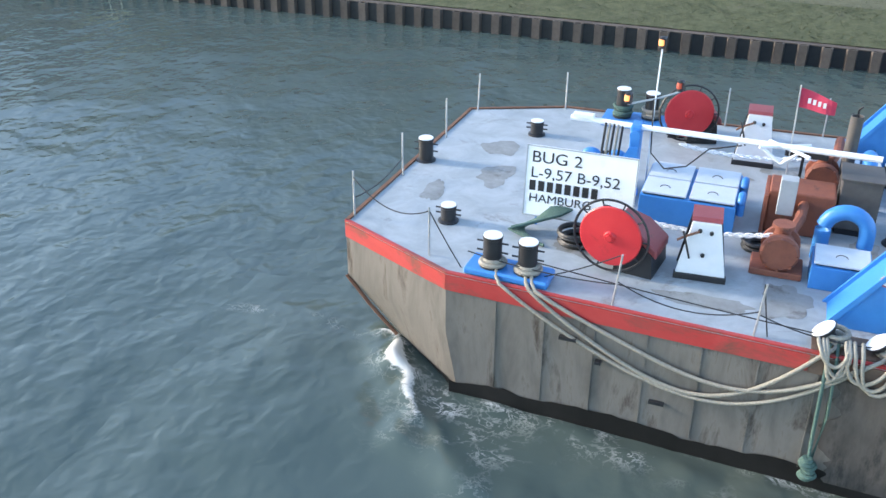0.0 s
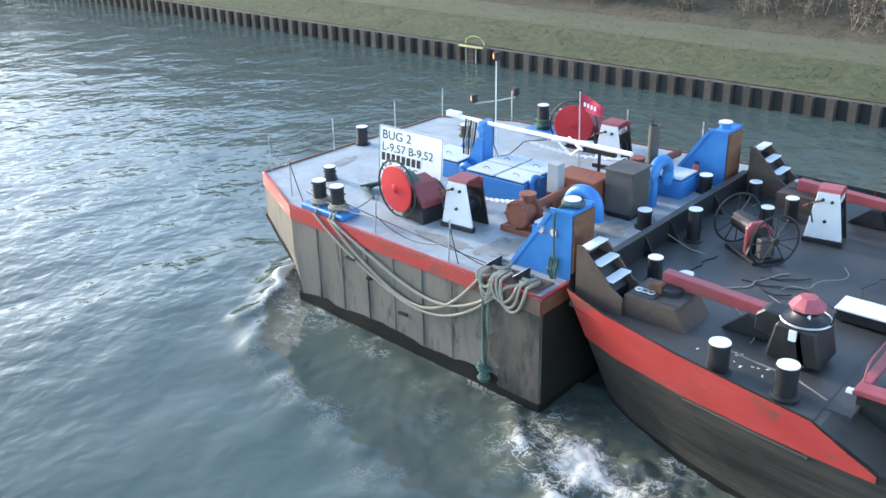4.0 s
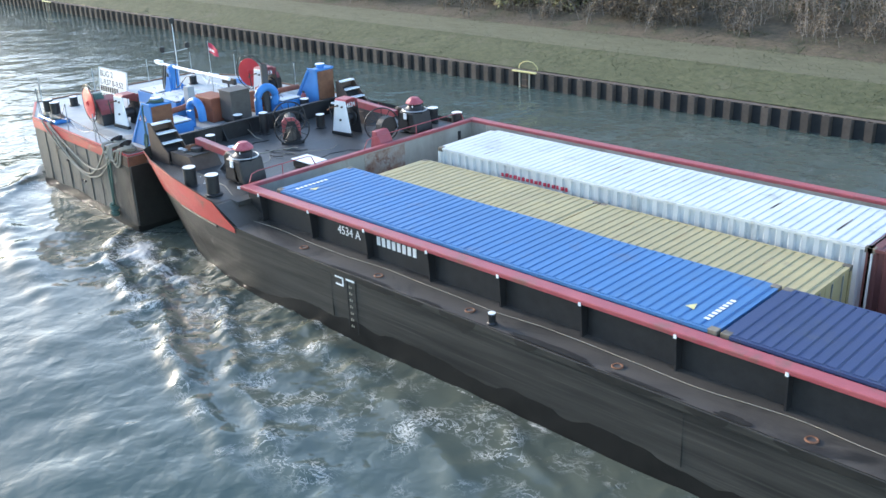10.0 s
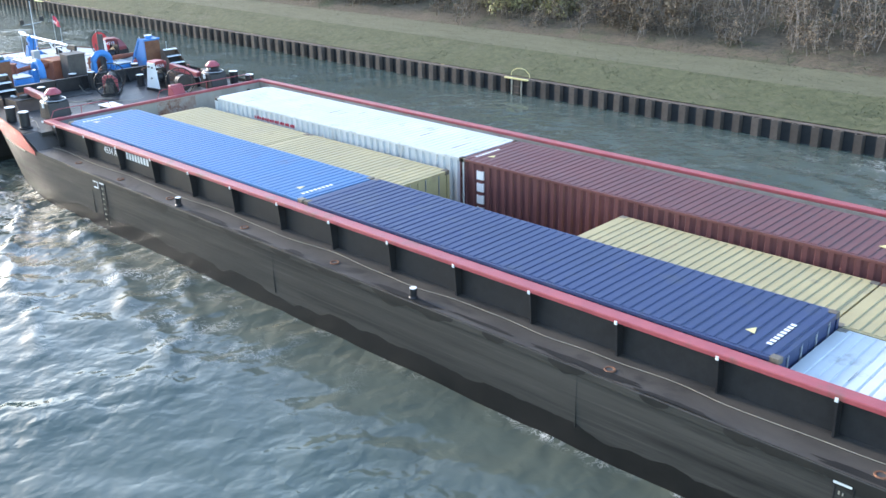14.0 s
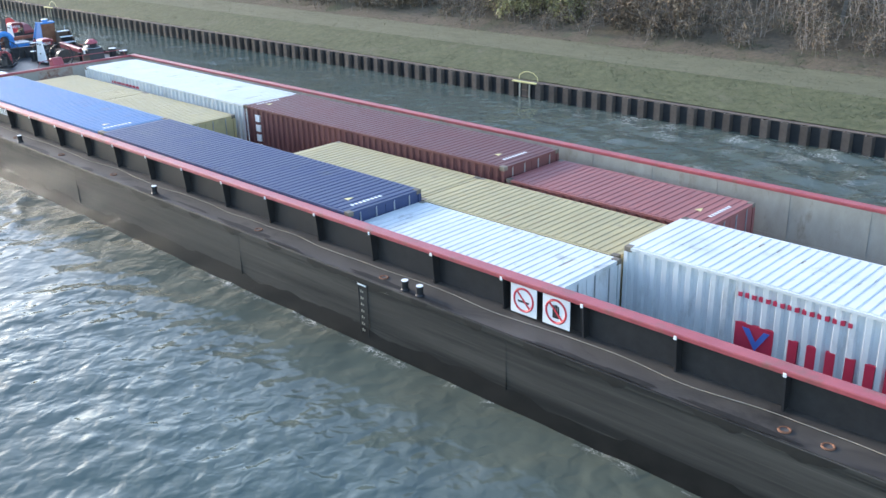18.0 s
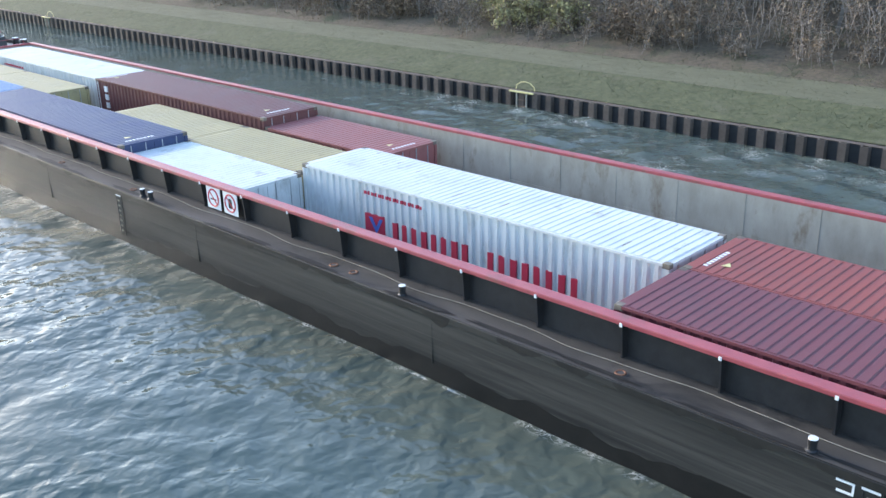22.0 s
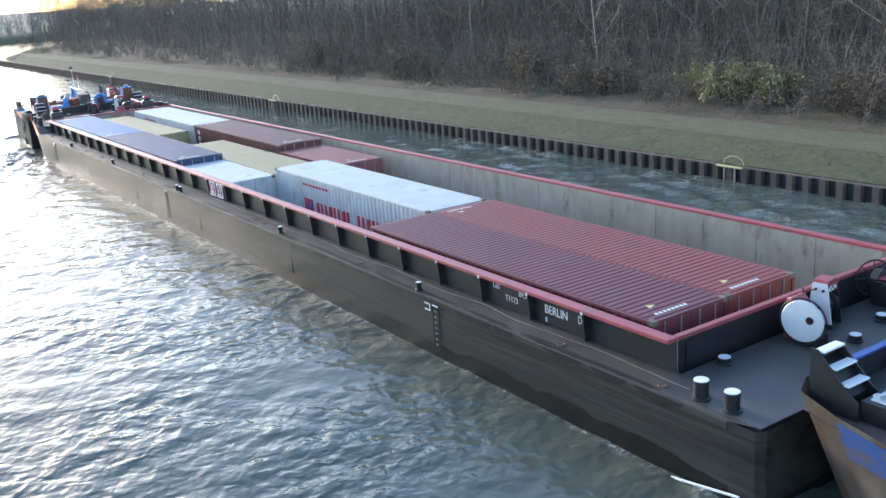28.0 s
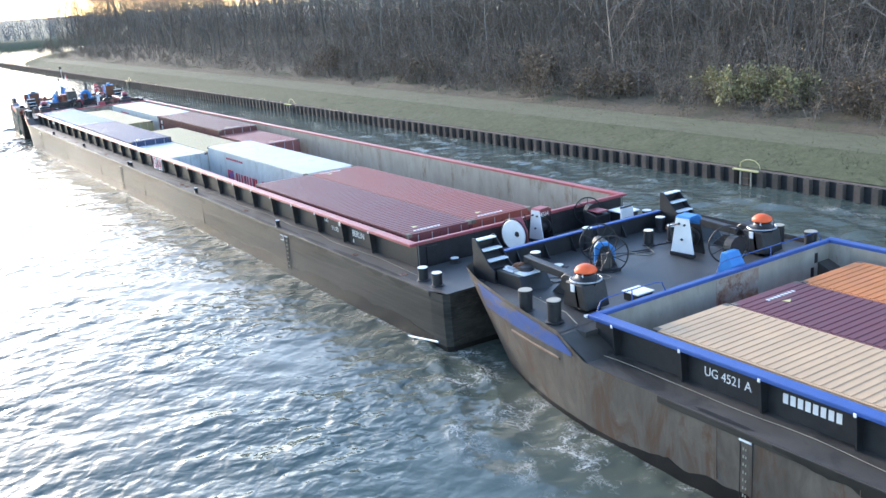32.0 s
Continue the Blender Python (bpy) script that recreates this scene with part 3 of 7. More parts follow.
class Twigs:
    """Collects tapered three-sided twigs and small leaves."""

    def __init__(self, seed):
        self.rng = np.random.default_rng(seed)
        self.tv, self.tf, self.lv, self.lf = [], [], [], []

    def twig(self, p, q, r0, r1):
        d = q - p
        d = d / (np.linalg.norm(d) + 1e-9)
        u = np.cross(d, (0.3, 0.9, 0.2))
        u /= np.linalg.norm(u) + 1e-9
        w = np.cross(d, u)
        k = len(self.tv)
        for base, r in ((p, r0), (q, r1)):
            for ca, sa in ((1, 0), (-0.5, 0.866), (-0.5, -0.866)):
                self.tv.append(tuple(base + (u * ca + w * sa) * r))
        self.tf.extend([(k, k + 1, k + 4, k + 3), (k + 1, k + 2, k + 5, k + 4), (k + 2, k, k + 3, k + 5)])

    def leaf(self, p, s):
        a, b = self.rng.normal(size=3), self.rng.normal(size=3)
        a /= np.linalg.norm(a)
        b = np.cross(a, b)
        b /= np.linalg.norm(b) + 1e-9
        k = len(self.lv)
        self.lv.extend([tuple(p - a * s), tuple(p + b * s * 0.6), tuple(p + a * s), tuple(p - b * s * 0.6)])
        self.lf.append((k, k + 1, k + 2, k + 3))

    def shrub(self, base, height, stems, leaves, spread=1.0, leaf_size=0.09):
        rng = self.rng
        for _ in range(stems):
            a = rng.uniform(0, 6.28)
            lean = rng.uniform(0.1, 0.6) * spread
            h = height * rng.uniform(0.5, 1.0)
            b0 = base + np.array((rng.normal(0, 0.4), rng.normal(0, 0.4), 0))
            mid = b0 + np.array((math.cos(a) * lean * h * 0.4, math.sin(a) * lean * h * 0.4, h * 0.5))
            top = mid + np.array((math.cos(a + 0.5) * lean * h * 0.5, math.sin(a + 0.5) * lean * h * 0.5, h * 0.45))
            r = 0.006 * height + 0.006
            self.twig(b0, mid, r, r * 0.7)
            self.twig(mid, top, r * 0.7, 0.005)
            for _ in range(6):
                f = rng.uniform(0.1, 1.0)
                st = b0 + (mid - b0) * f * 2 if f < 0.5 else mid + (top - mid) * (f - 0.5) * 2
                e = st + np.array((rng.normal(0, 0.45), rng.normal(0, 0.45), rng.uniform(0.0, 0.6))) * height * 0.26
                self.twig(st, e, 0.011, 0.004)
                for _ in range(leaves):
                    self.leaf(st + (e - st) * rng.uniform(0, 1) + rng.normal(0, 0.14, 3), rng.uniform(0.6, 1.2) * leaf_size)

    def limb(self, p, d, length, r, depth):
        """A branch that forks; depth 0 ends in twigs."""
        rng = self.rng
        q = p + d * length
        self.twig(p, q, r, r * 0.68)
        if depth == 0:
            return
        for k in range(3):
            nd = d + rng.normal(0, 0.45, 3) + np.array((0, 0, 0.12))
            nd /= np.linalg.norm(nd)
            s = p + (q - p) * (1.0 if k == 0 else rng.uniform(0.45, 1.0))
            self.limb(s, nd, length * rng.uniform(0.55, 0.85), max(0.008, r * 0.58), depth - 1)


def thicket():
    t = Twigs(7)
    rng = t.rng
    for x in np.arange(-235, 14, 0.75):
        near = x > -95
        for d, hh in ((8.6, 1.6), (10.0, 2.8), (12.0, 3.8), (15.0, 5.8), (19.0, 7.5), (24.0, 9.0)):
            if near or rng.random() < 0.55:
                dd = d + rng.normal(0, 0.7)
                xx = x + rng.normal(0, 0.6)
                t.shrub(np.array((xx, bank_y(xx) + dd, hill(dd, xx) - 0.1)), hh * rng.uniform(0.55, 1.35), 6 if near else 4, (4 if d < 14 else 6) if near else 3, 1.0, 0.07)
    far = Twigs(8)
    for y in np.arange(-40, 330, 2.0):
        for k in range(2):
            xx = -344 + 0.18 * (y - 60) - 10 * k + rng.normal(0, 3)
            far.shrub(np.array((xx, y + rng.normal(0, 1), 2.6)), rng.uniform(6, 12), 7, 3, 1.0, 0.2)
    ob = tagged(new("thicket"), "dense bare brown shrubs and saplings with dry leaves", "shrubs", kind="stuff")
    mesh_part("branches", t.tv, t.tf, M_BARK, ob)
    mesh_part("leaves", t.lv, t.lf, M_LEAF, ob)
    # no haze in the air here; the pale grey colour carries it
    ob = tagged(new("far_woods"), "woods on the far shore of the bend, coloured pale grey for haze", "trees", kind="stuff")
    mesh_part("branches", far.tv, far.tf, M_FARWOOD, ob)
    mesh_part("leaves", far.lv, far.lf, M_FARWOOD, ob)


thicket()


def yellow_bush(x, d, h, seed, label, leaf_mat):
    t = Twigs(seed)
    y, z = bank_y(x) + d, hill(d, x)
    for k in range(5):
        t.shrub(np.array((t.rng.normal(0, 1.2), t.rng.normal(0, 0.5), -0.1)), h * t.rng.uniform(0.7, 1.0), 7, 14, 1.2, 0.1)
    th = thing("shrub", (x, y, z), label, "shrub", moves=False)
    mesh_part("stem_bundle", t.tv, t.tf, M_BARK, th, "stuff", "bare stems")
    mesh_part("foliage", t.lv, t.lf, leaf_mat, th, "stuff", "small leaves")


for bx, bd, bh, sd in ((-36.0, 9.6, 2.8, 1), (-33.5, 9.4, 2.4, 2), (-39.0, 9.8, 2.2, 3)):
    yellow_bush(bx, bd, bh, sd, "bush with yellow-green autumn leaves at the wood's edge", M_YLEAF)
for bx, bd, bh, sd in ((-55, 10, 3.4, 5), (-72, 9.5, 2.6, 6), (-26, 9.5, 3.0, 8), (-90, 10, 3.0, 9), (-47, 9.0, 2.2, 10)):
    yellow_bush(bx, bd, bh, sd, "shrub with withered brown leaves at the wood's edge", M_LEAF)


def trees():
    protos = []
    for seed in range(4):
        t = Twigs(20 + seed)
        p = np.zeros(3)
        h = 12 + seed
        lean = np.array((0.05 * (seed - 1.5), 0.03, 1.0))
        for k in range(4):
            q = p + lean * h / 4 + t.rng.normal(0, 0.3, 3)
            t.twig(p, q, 0.11 * (1 - k * 0.2), 0.11 * (1 - (k + 1) * 0.2) + 0.01)
            p = q
        trunk_v, trunk_f = t.tv, t.tf
        t.tv, t.tf = [], []
        for k in range(20):
            z = h * t.rng.uniform(0.16, 1.0)
            a = t.rng.uniform(0, 6.28)
            d = np.array((math.cos(a) * 0.75, math.sin(a) * 0.75, t.rng.uniform(0.35, 1.0)))
            t.limb(lean * z, d / np.linalg.norm(d), 0.2 * h * (1.25 - z / h), 0.035, 3)
        th = thing("tree", (0, 0, 0), "bare grey-brown deciduous tree in the canal-side wood", "tree", "bare trees of the wood", moves=False)
        mesh_part("trunk", trunk_v, trunk_f, M_TRUNK, th)
        mesh_part("crown", t.tv, t.tf, M_BARK, th)
        protos.append(th)
    rng = np.random.default_rng(5)
    n = 0
    for x in np.arange(-232, 6, 3.3):
        for d in (14.0, 19.5, 26.0, 34.0):
            xx, dd = x + rng.normal(0, 1.0), d + rng.normal(0, 1.6)
            m = pose(xx, bank_y(xx) + dd, hill(dd, xx) - 0.15, rng.normal(0, 4), rng.normal(0, 4), rng.uniform(0, 360))
            if n < 4:
                protos[n].matrix_basis = m
            else:
                copy_thing(protos[n % 4], m)
            n += 1


trees()


def grass_tufts():
    rng = np.random.default_rng(11)
    n = 190000
    x = 10 - 240 * rng.random(n) ** 1.5
    d = rng.uniform(0.2, 8.6, n) ** 1.0
    keep = (d < 3.2) | (d > 6.0) | (rng.random(n) < 0.3)
    x, d = x[keep], d[keep]
    n = len(x)
    z = np.interp(d, (0, 0.25, 3.0, 6.3, 8.5, 12), (0.72, 0.78, 1.5, 1.65, 2.1, 3.0))
    y = 35.5 + 0.0063 * x + d
    h = rng.uniform(0.015, 0.055, n)
    a = rng.uniform(0, 6.28, n)
    w = rng.uniform(0.01, 0.03, n)
    lean = rng.normal(0, 0.13, (n, 2))
    v = np.empty((n, 3, 3))
    v[:, 0] = np.stack([x - w * np.cos(a), y - w * np.sin(a), z - 0.02], 1)
    v[:, 1] = np.stack([x + w * np.cos(a), y + w * np.sin(a), z - 0.02], 1)
    v[:, 2] = np.stack([x + lean[:, 0], y + lean[:, 1], z + h], 1)
    ob = tagged(new("grass"), "tufts of short dull green grass on the bank", "grass", kind="stuff")
    mesh_part("blades", v.reshape(-1, 3).tolist(), np.arange(3 * n).reshape(-1, 3).tolist(), M_TUFT, ob)


M_TUFT = mk("grass blades", (0.085, 0.095, 0.044), (0.15, 0.148, 0.084), 0.5, 0.9, bump=0, island=0.35)
grass_tufts()


# ---- barges ----
YC = 17.38
RAIL = [(3.36, 14.7, 2.64), (3.36, 13.75, 2.64), (3.62, 13.25, 2.62), (4.5, 12.98, 2.53), (6.05, 12.7, 2.42), (7.4, 12.55, 2.32), (8.3, 12.48, 2.24), (8.85, 12.45, 1.97), (9.3, 12.43, 1.775), (10.2, 12.42, 1.76), (11.5, 12.42, 1.76), (20, 12.42, 1.76), (40, 12.42, 1.76), (60, 12.42, 1.76), (67.9, 12.42, 1.76), (68.5, 12.45, 1.76), (68.62, 12.62, 1.76)]


def hull_sections(dx):
    """Outline of the side at rail, knuckle, water and bottom for each station."""
    out = []
    for i, (x, y, z) in enumerate(RAIL):
        rake = max(0.0, (11.5 - x) / 8.75)
        wl_y = y + 0.85 * rake ** 2 + 0.03
        wl_x = x + 0.7 * rake ** 2
        bt_x = x + 5.0 * rake ** 1.2
        bt_y = y + 1.2 * rake + 0.06
        mid_y = y + 0.35 * rake ** 2
        out.append([(x + dx, y, z), (x + 0.35 * rake ** 2 + dx, mid_y, z * 0.5 + 0.25), (wl_x + dx, wl_y, 0.22), (wl_x + 0.2 * rake + dx, wl_y + 0.02, 0.0), (bt_x + dx, bt_y, -1.3)])
    return out


def mirror(p):
    return (p[0], 2 * YC - p[1], p[2])


def skin(rows, i0, i1, flip=False):
    """Faces between stations for the point rows i0 to i1, on both sides and round the ends."""
    bm = bmesh.new()
    near = [[bm.verts.new(s[i]) for i in range(i0, i1 + 1)] for s in rows]
    far = [[bm.verts.new(mirror(s[i])) for i in range(i0, i1 + 1)] for s in rows]
    loop = near + far[::-1]
    n = i1 - i0
    for a, b in zip(loop, loop[1:] + loop[:1]):
        for k in range(n):
            bm.faces.new((a[k], b[k], b[k + 1], a[k + 1]))
    bmesh.ops.recalc_face_normals(bm, faces=bm.faces)
    return bm


def strip(rows, x_to, drop0, low, out, side):
    """A painted plate along the bow, proud of the hull, from drop0 below the rail down to the height low."""
    bm = bmesh.new()
    ps = []
    for s in rows:
        if s[0][0] > x_to:
            break
        a, b = Vector(s[0]), Vector(s[1])
        d = (b - a) / (a.z - b.z)
        ps.append([a + d * drop0 + Vector((0, -out, 0)), a + d * max(drop0 + 0.03, a.z - low) + Vector((0, -out, 0))])
    vs = [[bm.verts.new(p if side == 0 else mirror(p)) for p in q] for q in ps]
    for a, b in zip(vs, vs[1:]):
        bm.faces.new((a[0], b[0], b[1], a[1]))
    bmesh.ops.recalc_face_normals(bm, faces=bm.faces)
    bm.normal_update()
    bmesh.ops.solidify(bm, geom=list(bm.faces), thickness=0.012)
    return bm


COAM_N, COAM_F, COAM_A, COAM_B, COAM_Z = 13.15, 21.98, 8.62, 65.75, 2.55
FLOOR = -0.29
FDZ = 2.27


def bollard(parent, x, y, z, r=0.15, h=0.55, cap=None):
    b = part("bollard", L([(r * 1.35, 0), (r * 1.35, 0.03), (r, 0.05), (r, h - 0.06), (r * 1.08, h - 0.05), (r * 1.08, h - 0.012)], (x, y, z), seg=18), M_BLACK, parent, smooth=40)
    part("bollard_cap", L([(r * 1.02, h - 0.012), (r * 1.0, h + 0.004)], (x, y, z), seg=18), cap or M_WHITE, b, "white painted top")
    return b


def barge(dx, coam_mat, name_label, hull_mat):
    th = thing("cargo_barge", (35 + dx, YC, 0), name_label, "barge", "barges of the convoy")
    rows = hull_sections(dx)
    part("hull", skin(rows, 0, 2), hull_mat, th)
    part("wet_hull", skin(rows, 2, 4), M_WET, th, "black wet plating at the waterline")
    # decks
    bm = bmesh.new()
    front = [s[0] for s in rows if s[0][0] - dx < 8.0]
    vs = [bm.verts.new((p[0], p[1] + 0.05, FDZ if p[0] - dx < 7.0 else 2.2)) for p in front] + [bm.verts.new((8.3 + dx, 12.53, 2.17))]
    vf = [bm.verts.new((v.co.x, 2 * YC - v.co.y, v.co.z)) for v in vs]
    for a, b, c, d in zip(vs, vs[1:], vf[1:], vf):
        bm.faces.new((a, b, c, d))
    bmesh.ops.recalc_face_normals(bm, faces=bm.faces)
    part("fore_deck", bm, M_DARKDECK, th, "dark grey painted working deck")
    part("deck_edge", B(8.3 + dx, COAM_A + 0.08 + dx, 13.0, 2 * YC - 13.0, 2.05, 2.165), M_DARKDECK, th)
    for ya, yb in ((12.5, COAM_N + 0.238), (2 * YC - COAM_N - 0.238, 2 * YC - 12.5)):
        part("deck_ramp", P([(8.25 + dx, 1.6), (8.25 + dx, 2.162), (8.42 + dx, 2.15), (9.3 + dx, 1.766), (9.3 + dx, 1.6)], "y", ya, yb), M_GANG, th, "sloping plate from fore deck to side deck")
    for side in (0, 1):
        bm = bmesh.new()
        y0, y1 = 12.42, (2 * YC - COAM_F + 0.085 if side else COAM_N + 0.28)
        pts = [(8.33, 12.49, 1.76), (10.2, y0, 1.757), (11.5, y0, 1.755), (67.9, y0, 1.755), (68.5, y0 + 0.2, 1.755)]
        a = [bm.verts.new((x + dx, y + 0.01, z)) for x, y, z in pts]
        b = [bm.verts.new((x + dx, y1, z)) for x, y, z in pts]
        if side:
            for v in a + b:
                v.co.y = 2 * YC - v.co.y
        for i in range(4):
            bm.faces.new((a[i], a[i + 1], b[i + 1], b[i]))
        bmesh.ops.recalc_face_normals(bm, faces=bm.faces)
        part("side_deck", bm, M_GANG, th, "worn brown side deck")
    part("aft_deck", B(COAM_B + 0.1 + dx, 68.5 + dx, 12.6, 2 * YC - 12.6, 1.6, 1.762), M_DARKDECK, th)
    part("rub_rail", B(11.5 + dx, 67.9 + dx, 12.392, 12.42, 1.6, 1.75, bevel=0.012), M_HULL, th)
    part("rub_rail", B(11.5 + dx, 67.9 + dx, 2 * YC - 12.42, 2 * YC - 12.37, 1.62, 1.75, bevel=0.015), M_HULL, th)
    # coaming: walls, flange, stiffeners
    part("coaming_wall", B(COAM_A + dx, COAM_B + dx, COAM_N + 0.24, COAM_N + 0.27, FLOOR, COAM_Z - 0.05), M_BLACK, th, "black outer hold wall")
    part("hold_wall", B(COAM_A + dx, COAM_B + dx, COAM_N + 0.274, COAM_N + 0.30, FLOOR, COAM_Z - 0.05), M_HOLD, th)
    part("coaming_wall", B(COAM_A + dx, COAM_B + dx, COAM_F - 0.1, COAM_F - 0.07, FLOOR, COAM_Z - 0.05), M_BLACK, th)
    part("hold_wall", B(COAM_A + dx, COAM_B + dx, COAM_F - 0.13, COAM_F - 0.104, FLOOR, COAM_Z - 0.05), M_HOLD, th, "grey primed hold wall with rust marks")
    for k, x in enumerate(np.arange(9.41, 65, 1.99)):
        top = 1.3 + 0.05 * math.sin(3.1 * k)
        x1 = min(x + 1.99, COAM_B - 0.02) + dx
        part("hold_plate", B(x + 0.012 + dx, x1 - 0.006, COAM_F - 0.145, COAM_F - 0.131, FLOOR, top, bevel=0.004), M_HOLD, th)
        part("hold_plate", B(x + 0.012 + dx, x1 - 0.006, COAM_F - 0.142, COAM_F - 0.131, top + 0.012, COAM_Z - 0.1, bevel=0.004), M_HOLD, th)
        part("hold_seam", B(x - 0.006 + dx, x + 0.008 + dx, COAM_F - 0.147, COAM_F - 0.131, FLOOR, COAM_Z - 0.1), M_HOLD, th)
    part("hold_wall", B(COAM_A + 0.1 + dx, COAM_A + 0.14 + dx, COAM_N + 0.3, COAM_F - 0.13, FLOOR, COAM_Z - 0.05), M_HOLD, th)
    part("hold_wall", B(COAM_B - 0.14 + dx, COAM_B - 0.1 + dx, COAM_N + 0.3, COAM_F - 0.13, FLOOR, COAM_Z - 0.05), M_HOLD, th)
    part("coaming_wall", B(COAM_B - 0.096 + dx, COAM_B - 0.06 + dx, COAM_N + 0.27, COAM_F - 0.1, 1.2, COAM_Z - 0.05), M_BLACK, th)
    part("coaming_wall", B(COAM_A + 0.06 + dx, COAM_A + 0.096 + dx, COAM_N + 0.27, COAM_F - 0.1, 1.2, COAM_Z - 0.05), M_BLACK, th)
    part("hold_floor", B(COAM_A + dx, COAM_B + dx, COAM_N + 0.3, COAM_F - 0.13, FLOOR - 0.1, FLOOR), M_BROWNGREY, th)
    part("coaming_rim", B(COAM_A + dx, COAM_B + dx, COAM_N, COAM_N + 0.30, COAM_Z - 0.10, COAM_Z, bevel=0.02), coam_mat, th)
    part("coaming_rim", B(COAM_A + dx, COAM_B + dx, COAM_F - 0.14, COAM_F + 0.12, COAM_Z - 0.10, COAM_Z, bevel=0.02), coam_mat, th)
    part("coaming_rim", B(COAM_A + dx, COAM_A + 0.16 + dx, COAM_N + 0.302, COAM_F - 0.142, COAM_Z - 0.10, COAM_Z, bevel=0.02), coam_mat, th)
    part("coaming_rim", B(COAM_B - 0.16 + dx, COAM_B + dx, COAM_N + 0.302, COAM_F - 0.142, COAM_Z - 0.10, COAM_Z, bevel=0.02), coam_mat, th)
    for k in range(28):
        x = 9.4 + 1.99 * k + dx
        st = part("stiffener", P([(COAM_N + 0.02, COAM_Z - 0.1), (COAM_N + 0.245, COAM_Z - 0.1), (COAM_N + 0.245, 1.75), (COAM_N + 0.08, 1.75)], "x", x - 0.02, x + 0.02), M_BLACK, th)
        part("cap_mark", B(x - 0.03, x + 0.03, COAM_N - 0.012, COAM_N + 0.02, COAM_Z - 0.13, COAM_Z - 0.05, bevel=0.008), M_WHITE, st, "white mark at the rim")
    return th


BARGE_RED = barge(0.0, M_RED, "loaded black steel cargo barge with red hold coaming", M_HULL)
DX2 = 65.45
DY2 = -0.33


def wet_band(b, x0, x1, y, seed, height, drift=0.0):
    """The dark wet strip along a hull side, with an uneven upper edge."""
    bm = bmesh.new()
    n = int((x1 - x0) / 0.14)
    cols = []
    for k in range(n + 1):
        x = x0 + (x1 - x0) * k / n
        top = height + 0.34 * noise.noise((x * 0.42, seed, 0)) + 0.14 * noise.noise((x * 1.5, seed, 3)) + 0.04 * noise.noise((x * 8, seed, 5))
        yy = float(np.interp(x - y[1], (8.87, 10.2, 11.5, 67.9), (12.561, 12.469, 12.45, 12.45))) - 0.012 if isinstance(y, tuple) else y + drift * k / n
        top = 0.05 + (max(0.08, top) - 0.05) * min(1.0, (x - x0) / 3.0 + 0.02 if isinstance(y, tuple) else 1.0)
        cols.append([bm.verts.new((x, yy, -0.2)), bm.verts.new((x, yy, top))])
    for a, c in zip(cols, cols[1:]):
        bm.faces.new((a[0], c[0], c[1], a[1]))
    bm.normal_update()
    bmesh.ops.solidify(bm, geom=list(bm.faces), thickness=0.004)
    part("wet_band", bm, M_WET, b, "dark wet band above the water")


M_SCUFFBLUE = mk("scuffed blue band", (0.028, 0.07, 0.24), (0.045, 0.10, 0.30), 2, 0.5, stain=(0.13, 0.1, 0.078), stain_scale=1.6, stain_at=0.48, stretch=(0.6, 1, 1.4), warp=0.5)
BARGE_BLUE = barge(DX2, M_DKBLUE, "grey steel cargo barge with dark blue hold coaming", M_HULL_B)
for far in (0, 1):
    part("bow_band", strip(hull_sections(0), 9.35, 0.03, 1.63, 0.012, far), M_REDBAND, BARGE_RED, "red painted bow plating")
    part("bow_band", strip(hull_sections(DX2)[3:], 9.0 + DX2, 0.1, 1.78, 0.014, far), M_SCUFFBLUE, BARGE_BLUE, "scuffed blue painted bow plating")
wet_band(BARGE_RED, 8.95, 67.9, (0, 0.0), 1.0, 0.53)
wet_band(BARGE_BLUE, 8.95 + DX2, 67.9 + DX2, (0, DX2), 9.0, 0.42)


def sheer_bar(b, dx, mat):
    """A half-round bar along the bow under the painted band."""
    pts = []
    for s in hull_sections(dx):
        x = s[0][0] - dx
        if 5.9 < x < 8.4:
            p, q = Vector(s[0]), Vector(s[1])
            pts.append(p + (q - p) / (p.z - q.z) * float(np.interp(x, (6, 8.3), (0.85, 0.68))))
    part("sheer_bar", T(pts, 0.04, 8), mat, b, "worn half-round sheer bar")


sheer_bar(BARGE_RED, 0.0, M_HULL)
sheer_bar(BARGE_BLUE, DX2, M_RUSTEDGE)


def wet_patches(b, dx, seed, n):
    """Dark wet runs that hang down from the edge of the side deck."""
    rng = np.random.default_rng(seed)
    for k in range(n):
        x0 = 13 + dx + 54 * (k + rng.uniform(0.0, 0.5)) / n
        w = rng.uniform(0.3, 1.1) * 54 / n
        deep = []
        for i in range(31):
            u = i / 30
            x = x0 + w * u
            deep.append((x, (0.13 + 0.36 * abs(noise.noise((x * 0.9, seed, 1))) + 0.05 * noise.noise((x * 5, seed, 2))) * (math.sin(math.pi * u) ** 0.5) + 0.004))
        for y, top, low in ((12.3885 - 0.003 * (k % 2), 1.742, 1.604), (12.4165 - 0.003 * (k % 2), 1.596, 1.2)):
            bm = bmesh.new()
            cols = [[bm.verts.new((x, y, max(low, 1.742 - d))), bm.verts.new((x, y, top))] for x, d in deep if 1.742 - d < top - 0.004]
            for a, c in zip(cols, cols[1:]):
                bm.faces.new((a[0], c[0], c[1], a[1]))
            if len(cols) < 3:
                bm.free()
                continue
            bm.normal_update()
            bmesh.ops.solidify(bm, geom=list(bm.faces), thickness=0.002)
            bmesh.ops.recalc_face_normals(bm, faces=bm.faces)
            part("wet_run", bm, M_DAMP_SHADE, b)


